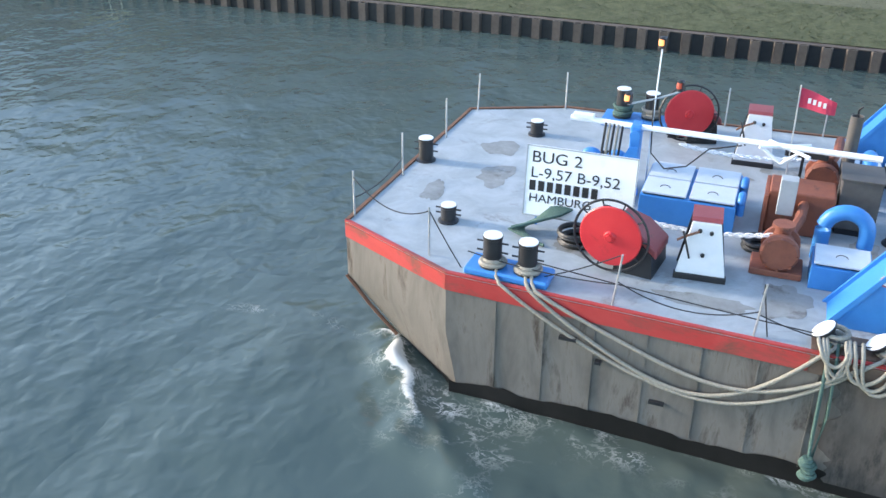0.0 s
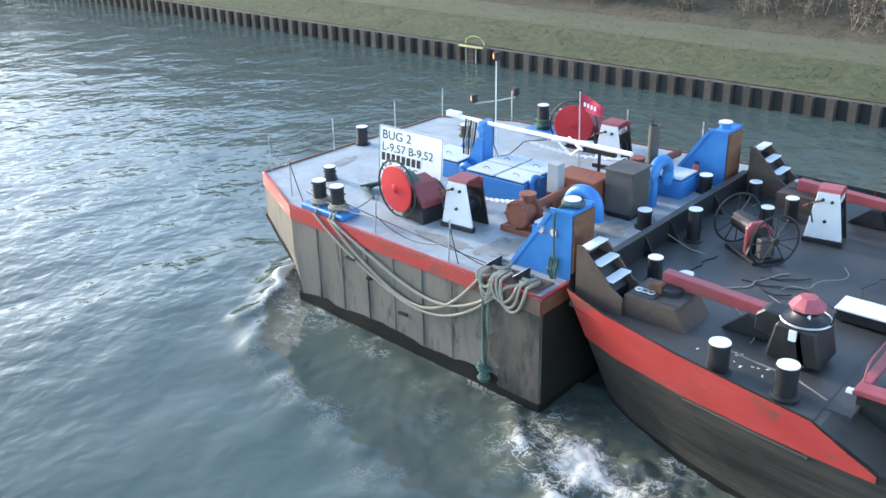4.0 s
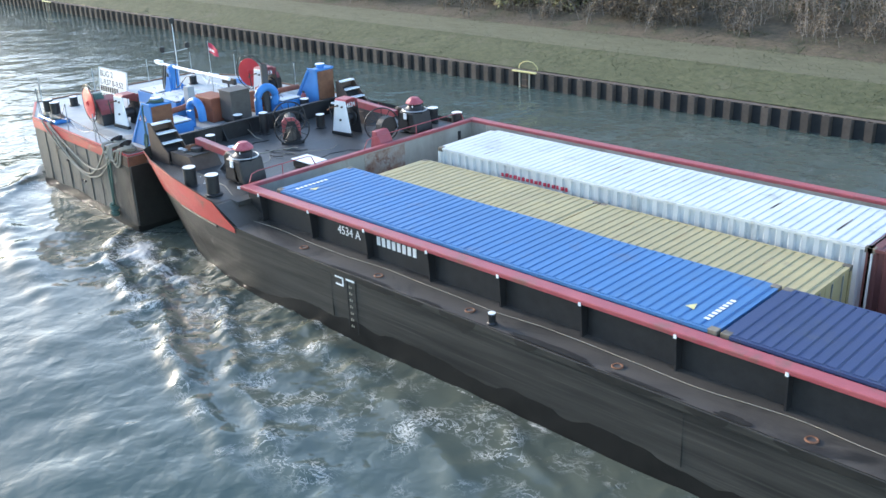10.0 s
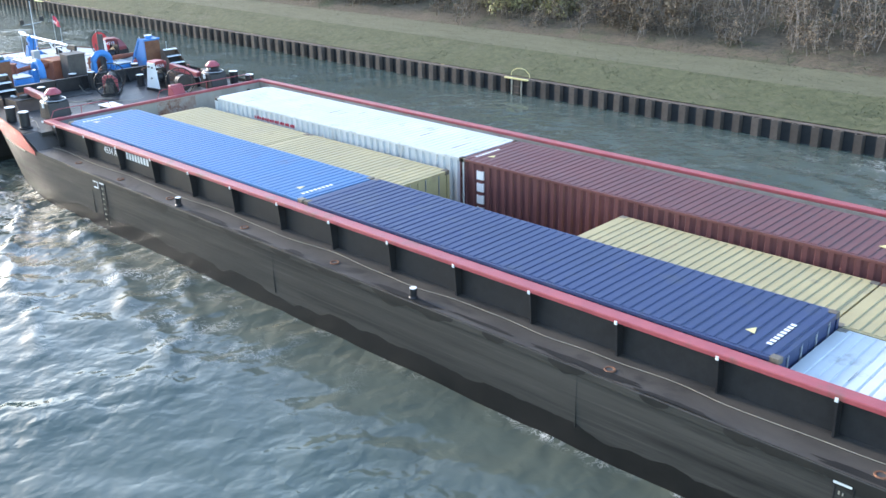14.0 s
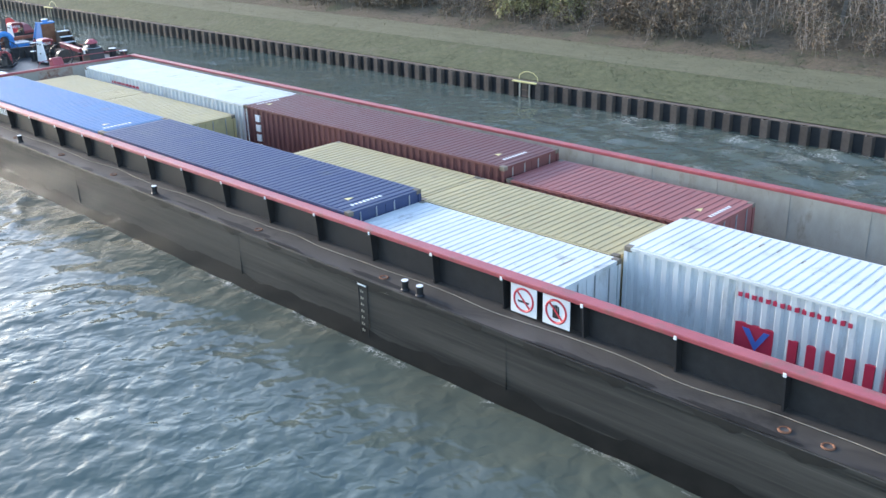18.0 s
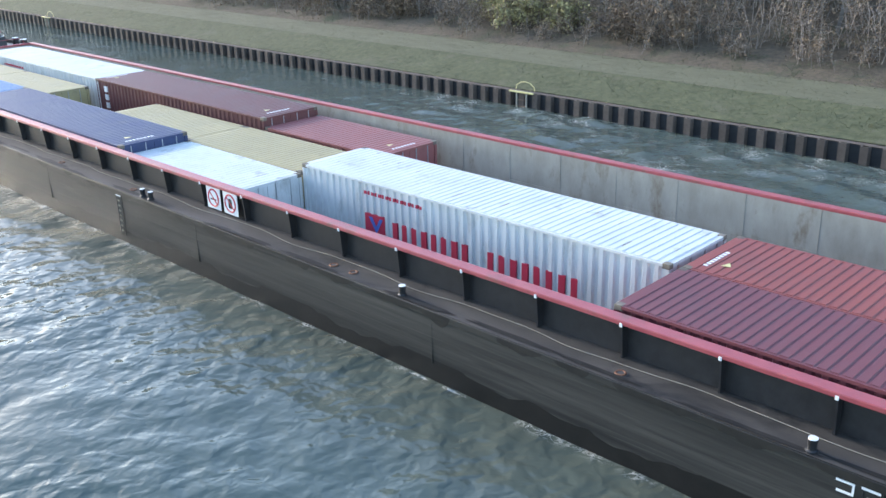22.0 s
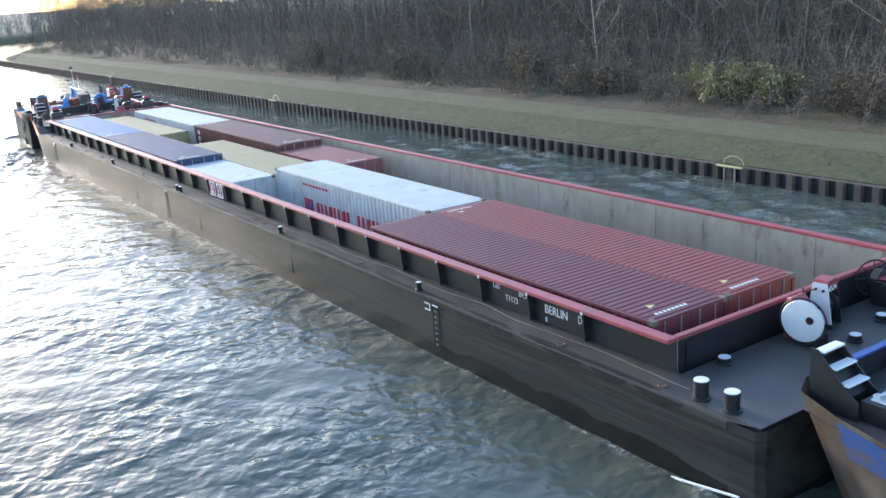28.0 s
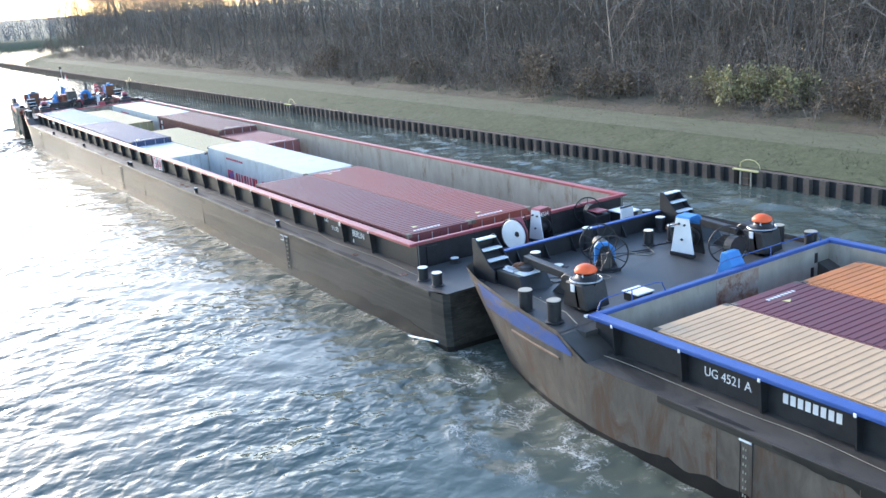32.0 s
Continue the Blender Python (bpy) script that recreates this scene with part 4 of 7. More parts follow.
wet_patches(BARGE_RED, 0.0, 5, 32)
wet_patches(BARGE_BLUE, DX2, 6, 12)


def deck_wet(b, dx, seed, n):
    """Puddles and wet smears on the side deck."""
    rng = np.random.default_rng(seed)
    for k in range(n):
        x0, y0 = 12 + dx + 55 * (k + rng.uniform(0.1, 0.9)) / n, rng.uniform(12.44, 12.6)
        w, d = rng.uniform(0.3, 1.3), rng.uniform(0.04, 0.12)
        bm = bmesh.new()
        vs = []
        for i in range(22):
            a = 6.283 * i / 22
            r = 1 + 0.45 * noise.noise((2 * math.cos(a) + k, 2 * math.sin(a), seed))
            vs.append(bm.verts.new((x0 + w * r * math.cos(a), max(12.43, y0 + d * r * math.sin(a)), 1.7625 + 0.004 * (k % 3))))
        bm.faces.new(vs)
        part("wet_smear", bm, M_DAMP_SHADE, b)


deck_wet(BARGE_RED, 0.0, 31, 22)
deck_wet(BARGE_BLUE, DX2, 32, 12)
for k in range(0, 18, 3):
    part("plate_seam", B(13.0 + 3.0 * k, 13.006 + 3.0 * k, 12.417, 12.44, 0.5, 1.61), M_HULL, BARGE_RED)
for k in range(6):
    part("plate_seam", B(13.0 + 3.0 * k + DX2, 13.01 + 3.0 * k + DX2, 12.414, 12.44, 0.5, 1.61), M_RUSTEDGE, BARGE_BLUE)
for bx, wide in ((17.72, 0), (26.72, 0), (37.05, 0), (37.5, 0), (48.0, 0), (57.1, 0)):
    bollard(BARGE_RED, bx, 12.56, 1.755, 0.075, 0.24)
for bx in (66.9, 67.65):
    bollard(BARGE_RED, bx, 12.85, 1.755, 0.15, 0.4)
    bollard(BARGE_RED, bx, 2 * YC - 12.85, 1.755, 0.15, 0.4)
for b, dx, cap in ((BARGE_RED, 0, M_WHITE), (BARGE_BLUE, DX2, M_CAPTAN)):
    for bx in (6.66, 7.74):
        bollard(b, bx + dx, 12.9, 2.2, 0.17, 0.55, cap)
        bollard(b, bx + dx + 0.5, 21.75, 2.16, 0.17, 0.55, cap)


# ---- containers ----
def wave(a, b, pitch, depth, grooves=False):
    """Points of a trapezoid corrugation from a to b: place and depth."""
    n = max(1, round((b - a) / pitch))
    p = (b - a) / n
    pts = []
    for i in range(n):
        s = a + i * p
        f = (0.0, 0.68, 0.75, 0.93) if grooves else (0.0, 0.36, 0.5, 0.86)
        pts += [(s, 0), (s + f[1] * p, 0), (s + f[2] * p, depth), (s + f[3] * p, depth)]
    pts.append((b, 0))
    return pts


def sheet(pts, to):
    bm = bmesh.new()
    rows = [[bm.verts.new(v) for v in to(a, d)] for a, d in pts]
    for a, b in zip(rows, rows[1:]):
        bm.faces.new((a[0], b[0], b[1], a[1]))
    bmesh.ops.recalc_face_normals(bm, faces=bm.faces)
    bm.normal_update()
    bmesh.ops.solidify(bm, geom=list(bm.faces), thickness=0.004)
    return bm


def container(x0, length, y0, high, paint, label, z0=None):
    z0 = FLOOR if z0 is None else z0
    w, h = 2.438, (2.896 if high else 2.591)
    x1, y1, z1 = x0 + length, y0 + w, z0 + h
    th = thing("shipping_container", ((x0 + x1) / 2, (y0 + y1) / 2, z0), label, "container", "containers in the holds")
    part("roof", sheet(wave(x0 + 0.09, x1 - 0.09, 0.212, -0.018, True), lambda a, d: ((a, y0 + 0.06, z1 - 0.006 + d), (a, y1 - 0.06, z1 - 0.006 + d))), paint, th)
    for y, s in ((y0 + 0.035, 1), (y1 - 0.035, -1)):
        part("side_wall", sheet(wave(x0 + 0.09, x1 - 0.09, 0.278, 0.046 * s), lambda a, d: ((a, y + d, z0 + 0.14), (a, y + d, z1 - 0.07))), paint, th)
        ya, yb2 = (y - 0.035, y + 0.03) if s > 0 else (y - 0.03, y + 0.035)
        part("top_rail", B(x0 + 0.16, x1 - 0.16, ya, yb2, z1 - 0.075, z1 - 0.012), paint, th)
        part("bottom_rail", B(x0 + 0.16, x1 - 0.16, ya, yb2, z0 + 0.01, z0 + 0.15), paint, th)
    # ends: front corrugated, rear with doors and bars
    part("front_wall", sheet(wave(y0 + 0.09, y1 - 0.09, 0.25, 0.04), lambda a, d: ((x0 + 0.02 + d, a, z0 + 0.14), (x0 + 0.02 + d, a, z1 - 0.07))), paint, th)
    for k in (0, 1):
        ym = y0 + 0.1 + k * 1.122
        d = part("door", B(x1 - 0.06, x1 - 0.025, ym, ym + 1.112, z0 + 0.15, z1 - 0.1, bevel=0.008), paint, th)
        for yy in (ym + 0.28, ym + 0.8):
            part("lock_bar", T([(x1 - 0.012, yy, z0 + 0.1), (x1 - 0.012, yy, z1 - 0.06)], 0.017, 6), M_GALV, d)
    for xa, xb in ((x0 + 0.001, x0 + 0.09), (x1 - 0.09, x1 - 0.001)):
        part("header", B(xa, xb, y0 + 0.16, y1 - 0.16, z1 - 0.09, z1 - 0.008), paint, th)
        part("sill", B(xa, xb, y0 + 0.16, y1 - 0.16, z0 + 0.01, z0 + 0.14), paint, th)
        for ya in (y0, y1 - 0.1):
            part("corner_post", B(xa, xb, ya, ya + 0.1, z0 + 0.11, z1 - 0.12), paint, th)
    for xa in (x0, x1 - 0.178):
        for ya in (y0, y1 - 0.162):
            for za in (z0, z1 - 0.118):
                part("corner_casting", B(xa, xa + 0.178, ya, ya + 0.162, za, za + 0.118, bevel=0.01), M_CASTING if za > z0 else paint, th)
    return th


LAST_LOAD, KHAKI = [], []
N_ROW, M_ROW, F_ROW = 13.5, 15.98, 18.75
L40, L20 = 12.192, 6.058
container(9.72, L40, N_ROW, True, C_BLUE, "bright blue corrugated forty foot container beside the near coaming")
container(21.98, L40, N_ROW, True, C_NAVY, "navy blue corrugated forty foot container")
WHITE_SHORT = container(34.2, L20, N_ROW, False, C_WHITE, "white twenty foot container with worn roof")
KHAKI.append(container(10.1, L20, M_ROW, False, C_YEL, "khaki yellow twenty foot container with grimy roof"))
KHAKI.append(container(16.2, L20, M_ROW, False, C_YEL, "khaki yellow twenty foot container with grimy roof"))
KHAKI.append(container(27.95, L20, M_ROW, False, C_YEL, "khaki yellow twenty foot container with grimy roof"))
KHAKI.append(container(34.05, L20, M_ROW, False, C_YEL, "khaki yellow twenty foot container with grimy roof"))
WHITE_FAR = container(10.3, L40, F_ROW, True, C_WHITE, "white forty foot container with grimy roof")
BROWN = container(22.36, L40, F_ROW, True, C_BROWN, "brown forty foot container with white lettering")
container(34.62, L20, F_ROW, False, C_ROSE, "faded red twenty foot container")
WHITE_LONG = container(40.3, L40, 15.95, True, C_WHITE, "white forty foot container with red lettering on its side")
container(52.72, L40, 13.6, True, C_DKRED, "dark maroon forty foot container")
container(52.72, L40, 16.06, True, C_RED, "brick red forty foot container")
LAST_LOAD.append(container(75.25, L40, 14.0, False, C_TAN, "tan forty foot container with scuffed roof"))
LAST_LOAD.append(container(75.35, L40, 16.45, False, C_DKRED, "maroon forty foot container"))
LAST_LOAD.append(container(75.45, L40, 18.9, False, C_ORANGE, "orange forty foot container"))


# ---- bow module ----
DZ = 2.42


def turned(bm, centre, deg):
    c = Vector(centre)
    bm.transform(Matrix.Translation(c) @ Matrix.Rotation(radians(deg), 4, "Z") @ Matrix.Translation(-c))
    return bm


OUT = [(3.3, 12.9), (-3.88, 13.28), (-6.22, 14.42), (-6.05, 20.9), (-3.95, 21.85), (3.3, 22.15)]


def bow_module():
    th = thing("bow_module", (-1.3, 17.4, 0), "grey steel pushed bow module with weathered red rail band", "barge")
    # hull sides: plates with shallow dents between the frames
    levels = []
    wl_front = 1.05
    for z, dxf in ((2.4, 0.0), (1.3, 0.0), (0.25, wl_front), (-0.9, 2.4)):
        levels.append([(x + (dxf if i in (2, 3) else (0.2 * dxf if i in (1, 4) else 0)), y, z) for i, (x, y) in enumerate(OUT)])
    for nm, rr, mat in (("hull", levels[:3], M_HULL_BUG), ("wet_hull", levels[2:], M_WET)):
        bm = bmesh.new()
        for a, b in zip(rr, rr[1:]):
            for i in range(6):
                j = (i + 1) % 6
                n = 26 if i in (0, 4) else 4
                nz = 3
                pa, pb, pc, pd = (Vector(p) for p in (a[i], a[j], b[j], b[i]))
                nrm = (pb - pa).cross(pd - pa).normalized()
                if nrm.dot(Vector(((pa.x + pb.x) / 2 + 1.3, (pa.y + pb.y) / 2 - 17.4, 0))) < 0:
                    nrm = -nrm
                grid = []
                for u in range(n + 1):
                    col = []
                    for v in range(nz + 1):
                        p = pa.lerp(pb, u / n).lerp(pd.lerp(pc, u / n), v / nz)
                        if 0 < u < n and i in (0, 4) and nm == "hull":
                            p = p - nrm * (0.022 * abs(math.sin(math.pi * u / 2)) + 0.008 * noise.noise(p * 2))
                        col.append(bm.verts.new(p))
                    grid.append(col)
                for u in range(n):
                    for v in range(nz):
                        bm.faces.new((grid[u][v], grid[u + 1][v], grid[u + 1][v + 1], grid[u][v + 1]))
        bmesh.ops.remove_doubles(bm, verts=bm.verts, dist=0.002)
        bmesh.ops.recalc_face_normals(bm, faces=bm.faces)
        part(nm, bm, mat, th, smooth=25)
    part("deck", P(OUT, "z", 2.3, DZ), M_DECK, th, "pale blue-grey worn painted deck")
    for i in range(6):
        j = (i + 1) % 6
        a, b = Vector((*OUT[i], 0)), Vector((*OUT[j], 0))
        d = (b - a).normalized()
        o = Vector((d.y, -d.x, 0))
        if o.dot((a + b) / 2 - Vector((-1.3, 17.4, 0))) < 0:
            o = -o
        q = [a + o * 0.004, b + o * 0.004, b + o * 0.02, a + o * 0.02]
        part("rail_band", P([(p.x, p.y) for p in q], "z", 2.12, 2.4), M_REDBAND if i != 5 else M_RUST, th, "weathered red rail band")
        q = [a - o * 0.05, b - o * 0.05, b + o * 0.022, a + o * 0.022]
        part("edge_bar", P([(p.x, p.y) for p in q], "z", DZ + 0.002, DZ + 0.035), M_RUST if i in (2, 3, 4) else M_REDBAND, th, "rusty deck edge bar")
    # a fender bar round the forefoot
    part("forefoot_bar", T([(-6.24, 14.4, 1.32), (-5.75, 14.35, 0.8), (-5.2, 14.3, 0.3)], 0.035, 6), M_RUST, th)
    # scuffs and draught marks on the side
    for x, z, w in ((-1.9, 1.75, 0.28), (-0.4, 0.9, 0.24), (-1.3, 1.42, 0.1)):
        part("scupper", B(x, x + w, 13.04, 13.13, z, z + 0.05), M_BLACK, th)
    return th


MODULE = bow_module()
wet_band(MODULE, -3.8, 3.28, 13.262, 4.0, 0.4, -0.372)


def grime_patch(seed):
    """Dark grime over the after end of the side, with an uneven edge."""
    bm = bmesh.new()
    rows = []
    for k in range(120):
        z = 0.25 + 1.84 * k / 119
        x0 = 2.25 + 0.45 * noise.noise((z * 1.4, seed, 0)) + 0.12 * noise.noise((z * 5, seed, 2)) + 0.06 * noise.noise((z * 14, seed, 2))
        rows.append([bm.verts.new((x, 13.258 - 0.38 * (x + 3.88) / 7.18, z)) for x in (x0, 3.295)])
    for a, b in zip(rows, rows[1:]):
        bm.faces.new((a[0], a[1], b[1], b[0]))
    bmesh.ops.recalc_face_normals(bm, faces=bm.faces)
    bm.normal_update()
    bmesh.ops.solidify(bm, geom=list(bm.faces), thickness=0.003)
    part("grime", bm, M_GRIME, MODULE, "sooty brown grime on the after plating")
    # the stern faces away from the sun: its shade is a dark sheet
    part("stern_shade", B(3.302, 3.308, 12.95, 22.1, 0.2, 2.1), M_DAMP_SHADE, MODULE)
    part("worn_band", P([(1.75, 12.957), (3.3, 12.875), (3.3, 12.87), (1.75, 12.952)], "z", 2.11, 2.405), M_RUSTEDGE, MODULE, "rust where the band has worn off")


grime_patch(3.0)


def deck_stain(x, y, w, d, seed, label):
    """A worn patch on the module's deck with an uneven edge."""
    bm = bmesh.new()
    vs = []
    for i in range(36):
        a = 2 * math.pi * i / 36
        r = 1 + 0.5 * noise.noise((1.5 * math.cos(a) + seed, 1.5 * math.sin(a), seed)) + 0.2 * noise.noise((5 * math.cos(a), 5 * math.sin(a), seed))
        vs.append(bm.verts.new((x + w * r * math.cos(a), y + d * r * math.sin(a), DZ + 0.0035)))
    bm.faces.new(vs)
    part("deck_stain", bm, M_STAIN, MODULE, label)


M_STAIN = mk("worn deck patch", (0.2, 0.2, 0.185), (0.31, 0.315, 0.305), 3.5, 0.55, stain=(0.14, 0.13, 0.115), stain_scale=2.5, stain_at=0.54)
for q, (sx, sy, sw, sd) in enumerate(((-4.6, 18.8, 0.45, 0.35), (-4.3, 17.4, 0.4, 0.5), (-3.3, 18.8, 0.5, 0.35), (-1.9, 14.9, 0.5, 0.3), (0.2, 13.9, 0.7, 0.22), (1.3, 14.3, 0.35, 0.5), (-0.4, 18.9, 0.8, 0.3), (1.2, 19.6, 0.5, 0.4), (2.6, 16.4, 0.3, 0.6), (-5.2, 16.2, 0.2, 0.5))):
    deck_stain(sx, sy, sw, sd, 3.7 * q, "dull worn patch in the deck paint")
# welded frame lines on the side plating
for k in range(8):
    x = -3.0 + 0.82 * k
    y = 13.28 - 0.38 * (x + 3.88) / 7.18
    part("plate_seam", B(x - 0.01, x + 0.01, y - 0.012, y + 0.02, 0.4, 2.1), M_HULL_BUG, MODULE)


def crossbar_bollard(parent, x, y, z, r, h, pins=True):
    b = bollard(parent, x, y, z, r, h)
    if pins:
        for zz in (h * 0.45, h * 0.75):
            part("pin", T([(x - r * 1.7, y, z + zz), (x + r * 1.7, y, z + zz)], 0.016, 6), M_BLACK, b)
    return b


part("bollard_base", P([(-3.62, 13.36), (-2.2, 13.29), (-2.2, 13.86), (-3.6, 13.95)], "z", DZ + 0.002, DZ + 0.13, bevel=0.03), M_BLUE, MODULE, "blue bollard foundation")
crossbar_bollard(MODULE, -3.2, 13.6, DZ + 0.13, 0.155, 0.55)
crossbar_bollard(MODULE, -2.6, 13.57, DZ + 0.13, 0.155, 0.55)
crossbar_bollard(MODULE, -4.5, 15.1, DZ, 0.14, 0.33)
crossbar_bollard(MODULE, -5.9, 17.6, DZ, 0.15, 0.5)
crossbar_bollard(MODULE, -4.15, 19.85, DZ, 0.14, 0.33)
part("bollard_base", B(-2.95, -1.5, 20.95, 21.65, DZ + 0.002, DZ + 0.17, bevel=0.015), M_BLUE, MODULE, "blue bollard foundation")
crossbar_bollard(MODULE, -2.54, 21.25, DZ + 0.17, 0.155, 0.66, False)
crossbar_bollard(MODULE, -1.9, 21.35, DZ + 0.17, 0.155, 0.6, False)
crossbar_bollard(MODULE, 3.05, 19.7, DZ, 0.15, 0.42, False)
crossbar_bollard(MODULE, 3.02, 17.0, DZ, 0.15, 0.4, False)


def low_bitt(x, y):
    """A short bitt that leans forward."""
    lean = Matrix.Translation((x, y, DZ)) @ Matrix.Rotation(radians(-38), 4, "Y") @ Matrix.Translation((-x, -y, -DZ))
    bm = L([(0.12, -0.1), (0.11, 0.16), (0.16, 0.22), (0.2, 0.28)], (x, y, DZ), seg=16)
    bm.transform(lean)
    b = part("bitt", bm, M_BLACK, MODULE, smooth=40)
    bm = L([(0.185, 0.281), (0.18, 0.292)], (x, y, DZ), seg=16)
    bm.transform(lean)
    part("bitt_top", bm, M_WHITE, b, "white painted top")


low_bitt(2.05, 13.35)
low_bitt(2.78, 13.25)
part("bitt_plinth", B(1.75, 3.1, 13.05, 13.6, DZ + 0.002, DZ + 0.03), M_RUSTEDGE, MODULE)


def pusher_knee(y0, y1, sx=0.0):
    prof = [(1.95 + sx, DZ + 0.002), (2.82 + sx, 3.66), (2.92 + sx, 3.76), (3.28 + sx, 3.76), (3.28 + sx, DZ + 0.002)]
    k = part("pusher_knee", P(prof, "y", y0 + 0.03, y1 - 0.03), M_BLUE, MODULE, "blue triangular pusher knee")
    for y in (y0, y1 - 0.05):
        rim = bmesh.new()
        prism(rim, [(1.88 + sx, DZ + 0.004), (2.78 + sx, 3.70), (2.84 + sx, 3.66), (1.98 + sx, DZ + 0.004)], "y", y, y + 0.05)
        prism(rim, [(2.8 + sx, 3.78), (3.3 + sx, 3.78), (3.3 + sx, 3.72), (2.84 + sx, 3.72)], "y", y, y + 0.05)
        part("knee_flange", rim, M_BLUE, k)
    part("knee_face", B(3.282 + sx, 3.33 + sx, y0 + 0.05, y1 - 0.05, DZ + 0.01, 3.7), M_RUST, k, "rusty pushing face")
    p = part("post", L([(0.13, 3.762), (0.13, 3.84), (0.165, 3.85), (0.165, 3.89)], (3.05 + sx, (y0 + y1) / 2, 0), seg=18), M_BLUE, k, smooth=40)
    part("post_top", L([(0.16, 3.89), (0.155, 3.905)], (3.05 + sx, (y0 + y1) / 2, 0), seg=18), M_WHITE, p, "white painted top")
    return k


KNEE = pusher_knee(13.82, 14.58)
pusher_knee(20.1, 20.86, 0.0)
for x in (2.72, 3.0):
    s = part("sign_disc", L([(0.095, 0), (0.095, -0.006)], (x - 0.12, 13.845, 3.3), "y", 20), M_WHITE, KNEE, "small round prohibition sign")
    part("sign_ring", ring(bmesh.new(), (x - 0.12, 13.837, 3.3), 0.083, 0.012, "y", 24, 4), M_RED, s)


def sign_board():
    th = thing("sign_board", (-2.45, 15.95, DZ), "white enamelled board lettered with the module's name and size", "sign")
    m = pose(-3.24, 15.5, 2.6, 84, 0, 0)
    bm = box(bmesh.new(), 0, 1.95, 0, 1.3, -0.03, 0, bevel=0.012)
    bm.transform(m)
    bd = part("board", bm, M_ENAMEL, th)
    rim = bmesh.new()
    for q in ((0.0, 1.95, 1.28, 1.3), (0, 1.95, 0, 0.02), (0, 0.02, 0.02, 1.28), (1.93, 1.95, 0.02, 1.28)):
        box(rim, q[0], q[1], q[2], q[3], 0.0, 0.012)
    rim.transform(m)
    part("rim", rim, M_GREY, th)
    for y, size, words, sq in ((1.0, 0.29, "BUG 2", 1.13), (0.72, 0.275, "L-9,57 B-9,52", 1.07), (0.27, 0.22, "HAMBURG - D", 1.08)):
        text_part("lettering", words, size, m @ pose(0.09, y, 0.004), M_TEXT, bd, sq, 0.002)
    for k in range(8):
        bm = box(bmesh.new(), 0.09 + k * 0.158, 0.09 + k * 0.158 + 0.11, 0.48, 0.665, 0.002, 0.008)
        bm.transform(m)
        part("number_bar", bm, M_TEXT, bd)
    for x in (0.25, 1.55):
        bm = bmesh.new()
        tube(bm, [(x, 0.05, -0.05), (x, 0.9, -0.06)], 0.025, 6)
        tube(bm, [(x, 0.9, -0.06), (x, -0.12, -0.55)], 0.02, 6)
        tube(bm, [(x, 0.05, -0.05), (x, -0.17, -0.05)], 0.025, 6)
        bm.transform(m)
        part("strut", bm, M_BLUE, th)


sign_board()


def cable_reel(x, y, z, deg, face, spokes=True, housing=(1, 1)):
    """A reel with a painted disc, an outer wheel rim and a geared housing behind it."""
    c = (x, y, z)
    disc = part("reel_disc", turned(L([(0.5, 0.0), (0.52, -0.02), (0.5, -0.04), (0.1, -0.06), (0.08, -0.09)], (x, y, z), "y", 32), c, deg), face, MODULE, "red painted cable reel disc", smooth=30)
    bm = ring(bmesh.new(), c, 0.62, 0.022, "y", 36, 6)
    for k in range(10):
        a = k * math.pi / 5
        tube(bm, [(x + 0.5 * math.cos(a), y, z + 0.5 * math.sin(a)), (x + 0.62 * math.cos(a), y, z + 0.62 * math.sin(a))], 0.014, 5)
    part("reel_rim", turned(bm, c, deg), M_BLACK, disc, "black reel rim")
    part("reel_hub", turned(L([(0.06, -0.06), (0.05, -0.12)], (x + 0.0, y, z), "y", 12), c, deg), face, disc)
    part("reel_handle", turned(B(x + 0.17, x + 0.29, y - 0.05, y - 0.03, z - 0.06, z + 0.08), c, deg), M_BLACK, disc)
    s = 1 if housing[0] > 0 else -1
    part("drum", turned(L([(0.3, 0.02), (0.3, 0.42)], c, "y", 20), c, deg), M_GREENROPE, disc, "wound cable")
    hb = part("reel_frame", turned(P([(x + 0.05, DZ), (x + 0.7, DZ), (x + 0.66, DZ + 0.42), (x + 0.3, z + 0.02), (x + 0.1, z + 0.05)], "y", y + 0.12, y + 0.95), c, deg), M_BLACK, MODULE)
    part("reel_cover", turned(P([(x + 0.0, z + 0.2), (x + 0.4, z + 0.1), (x + 0.74, z - 0.16), (x + 0.74, z - 0.32), (x + 0.36, z + 0.0), (x + 0.0, z + 0.08)], "y", y + 0.1, y + 0.8, bevel=0.025), c, deg), M_HOOD, hb, "red reel cover")
    part("reel_frame_plate", turned(P([(x - 0.3, DZ), (x + 0.3, DZ), (x + 0.08, z + 0.08), (x - 0.08, z + 0.08)], "y", y + 0.44, y + 0.48), c, deg), M_BLACK, hb)
    return disc


cable_reel(-1.43, 14.24, 3.1, -8, M_DISC)
cable_reel(-0.99, 20.39, 3.15, 18, M_DISC)


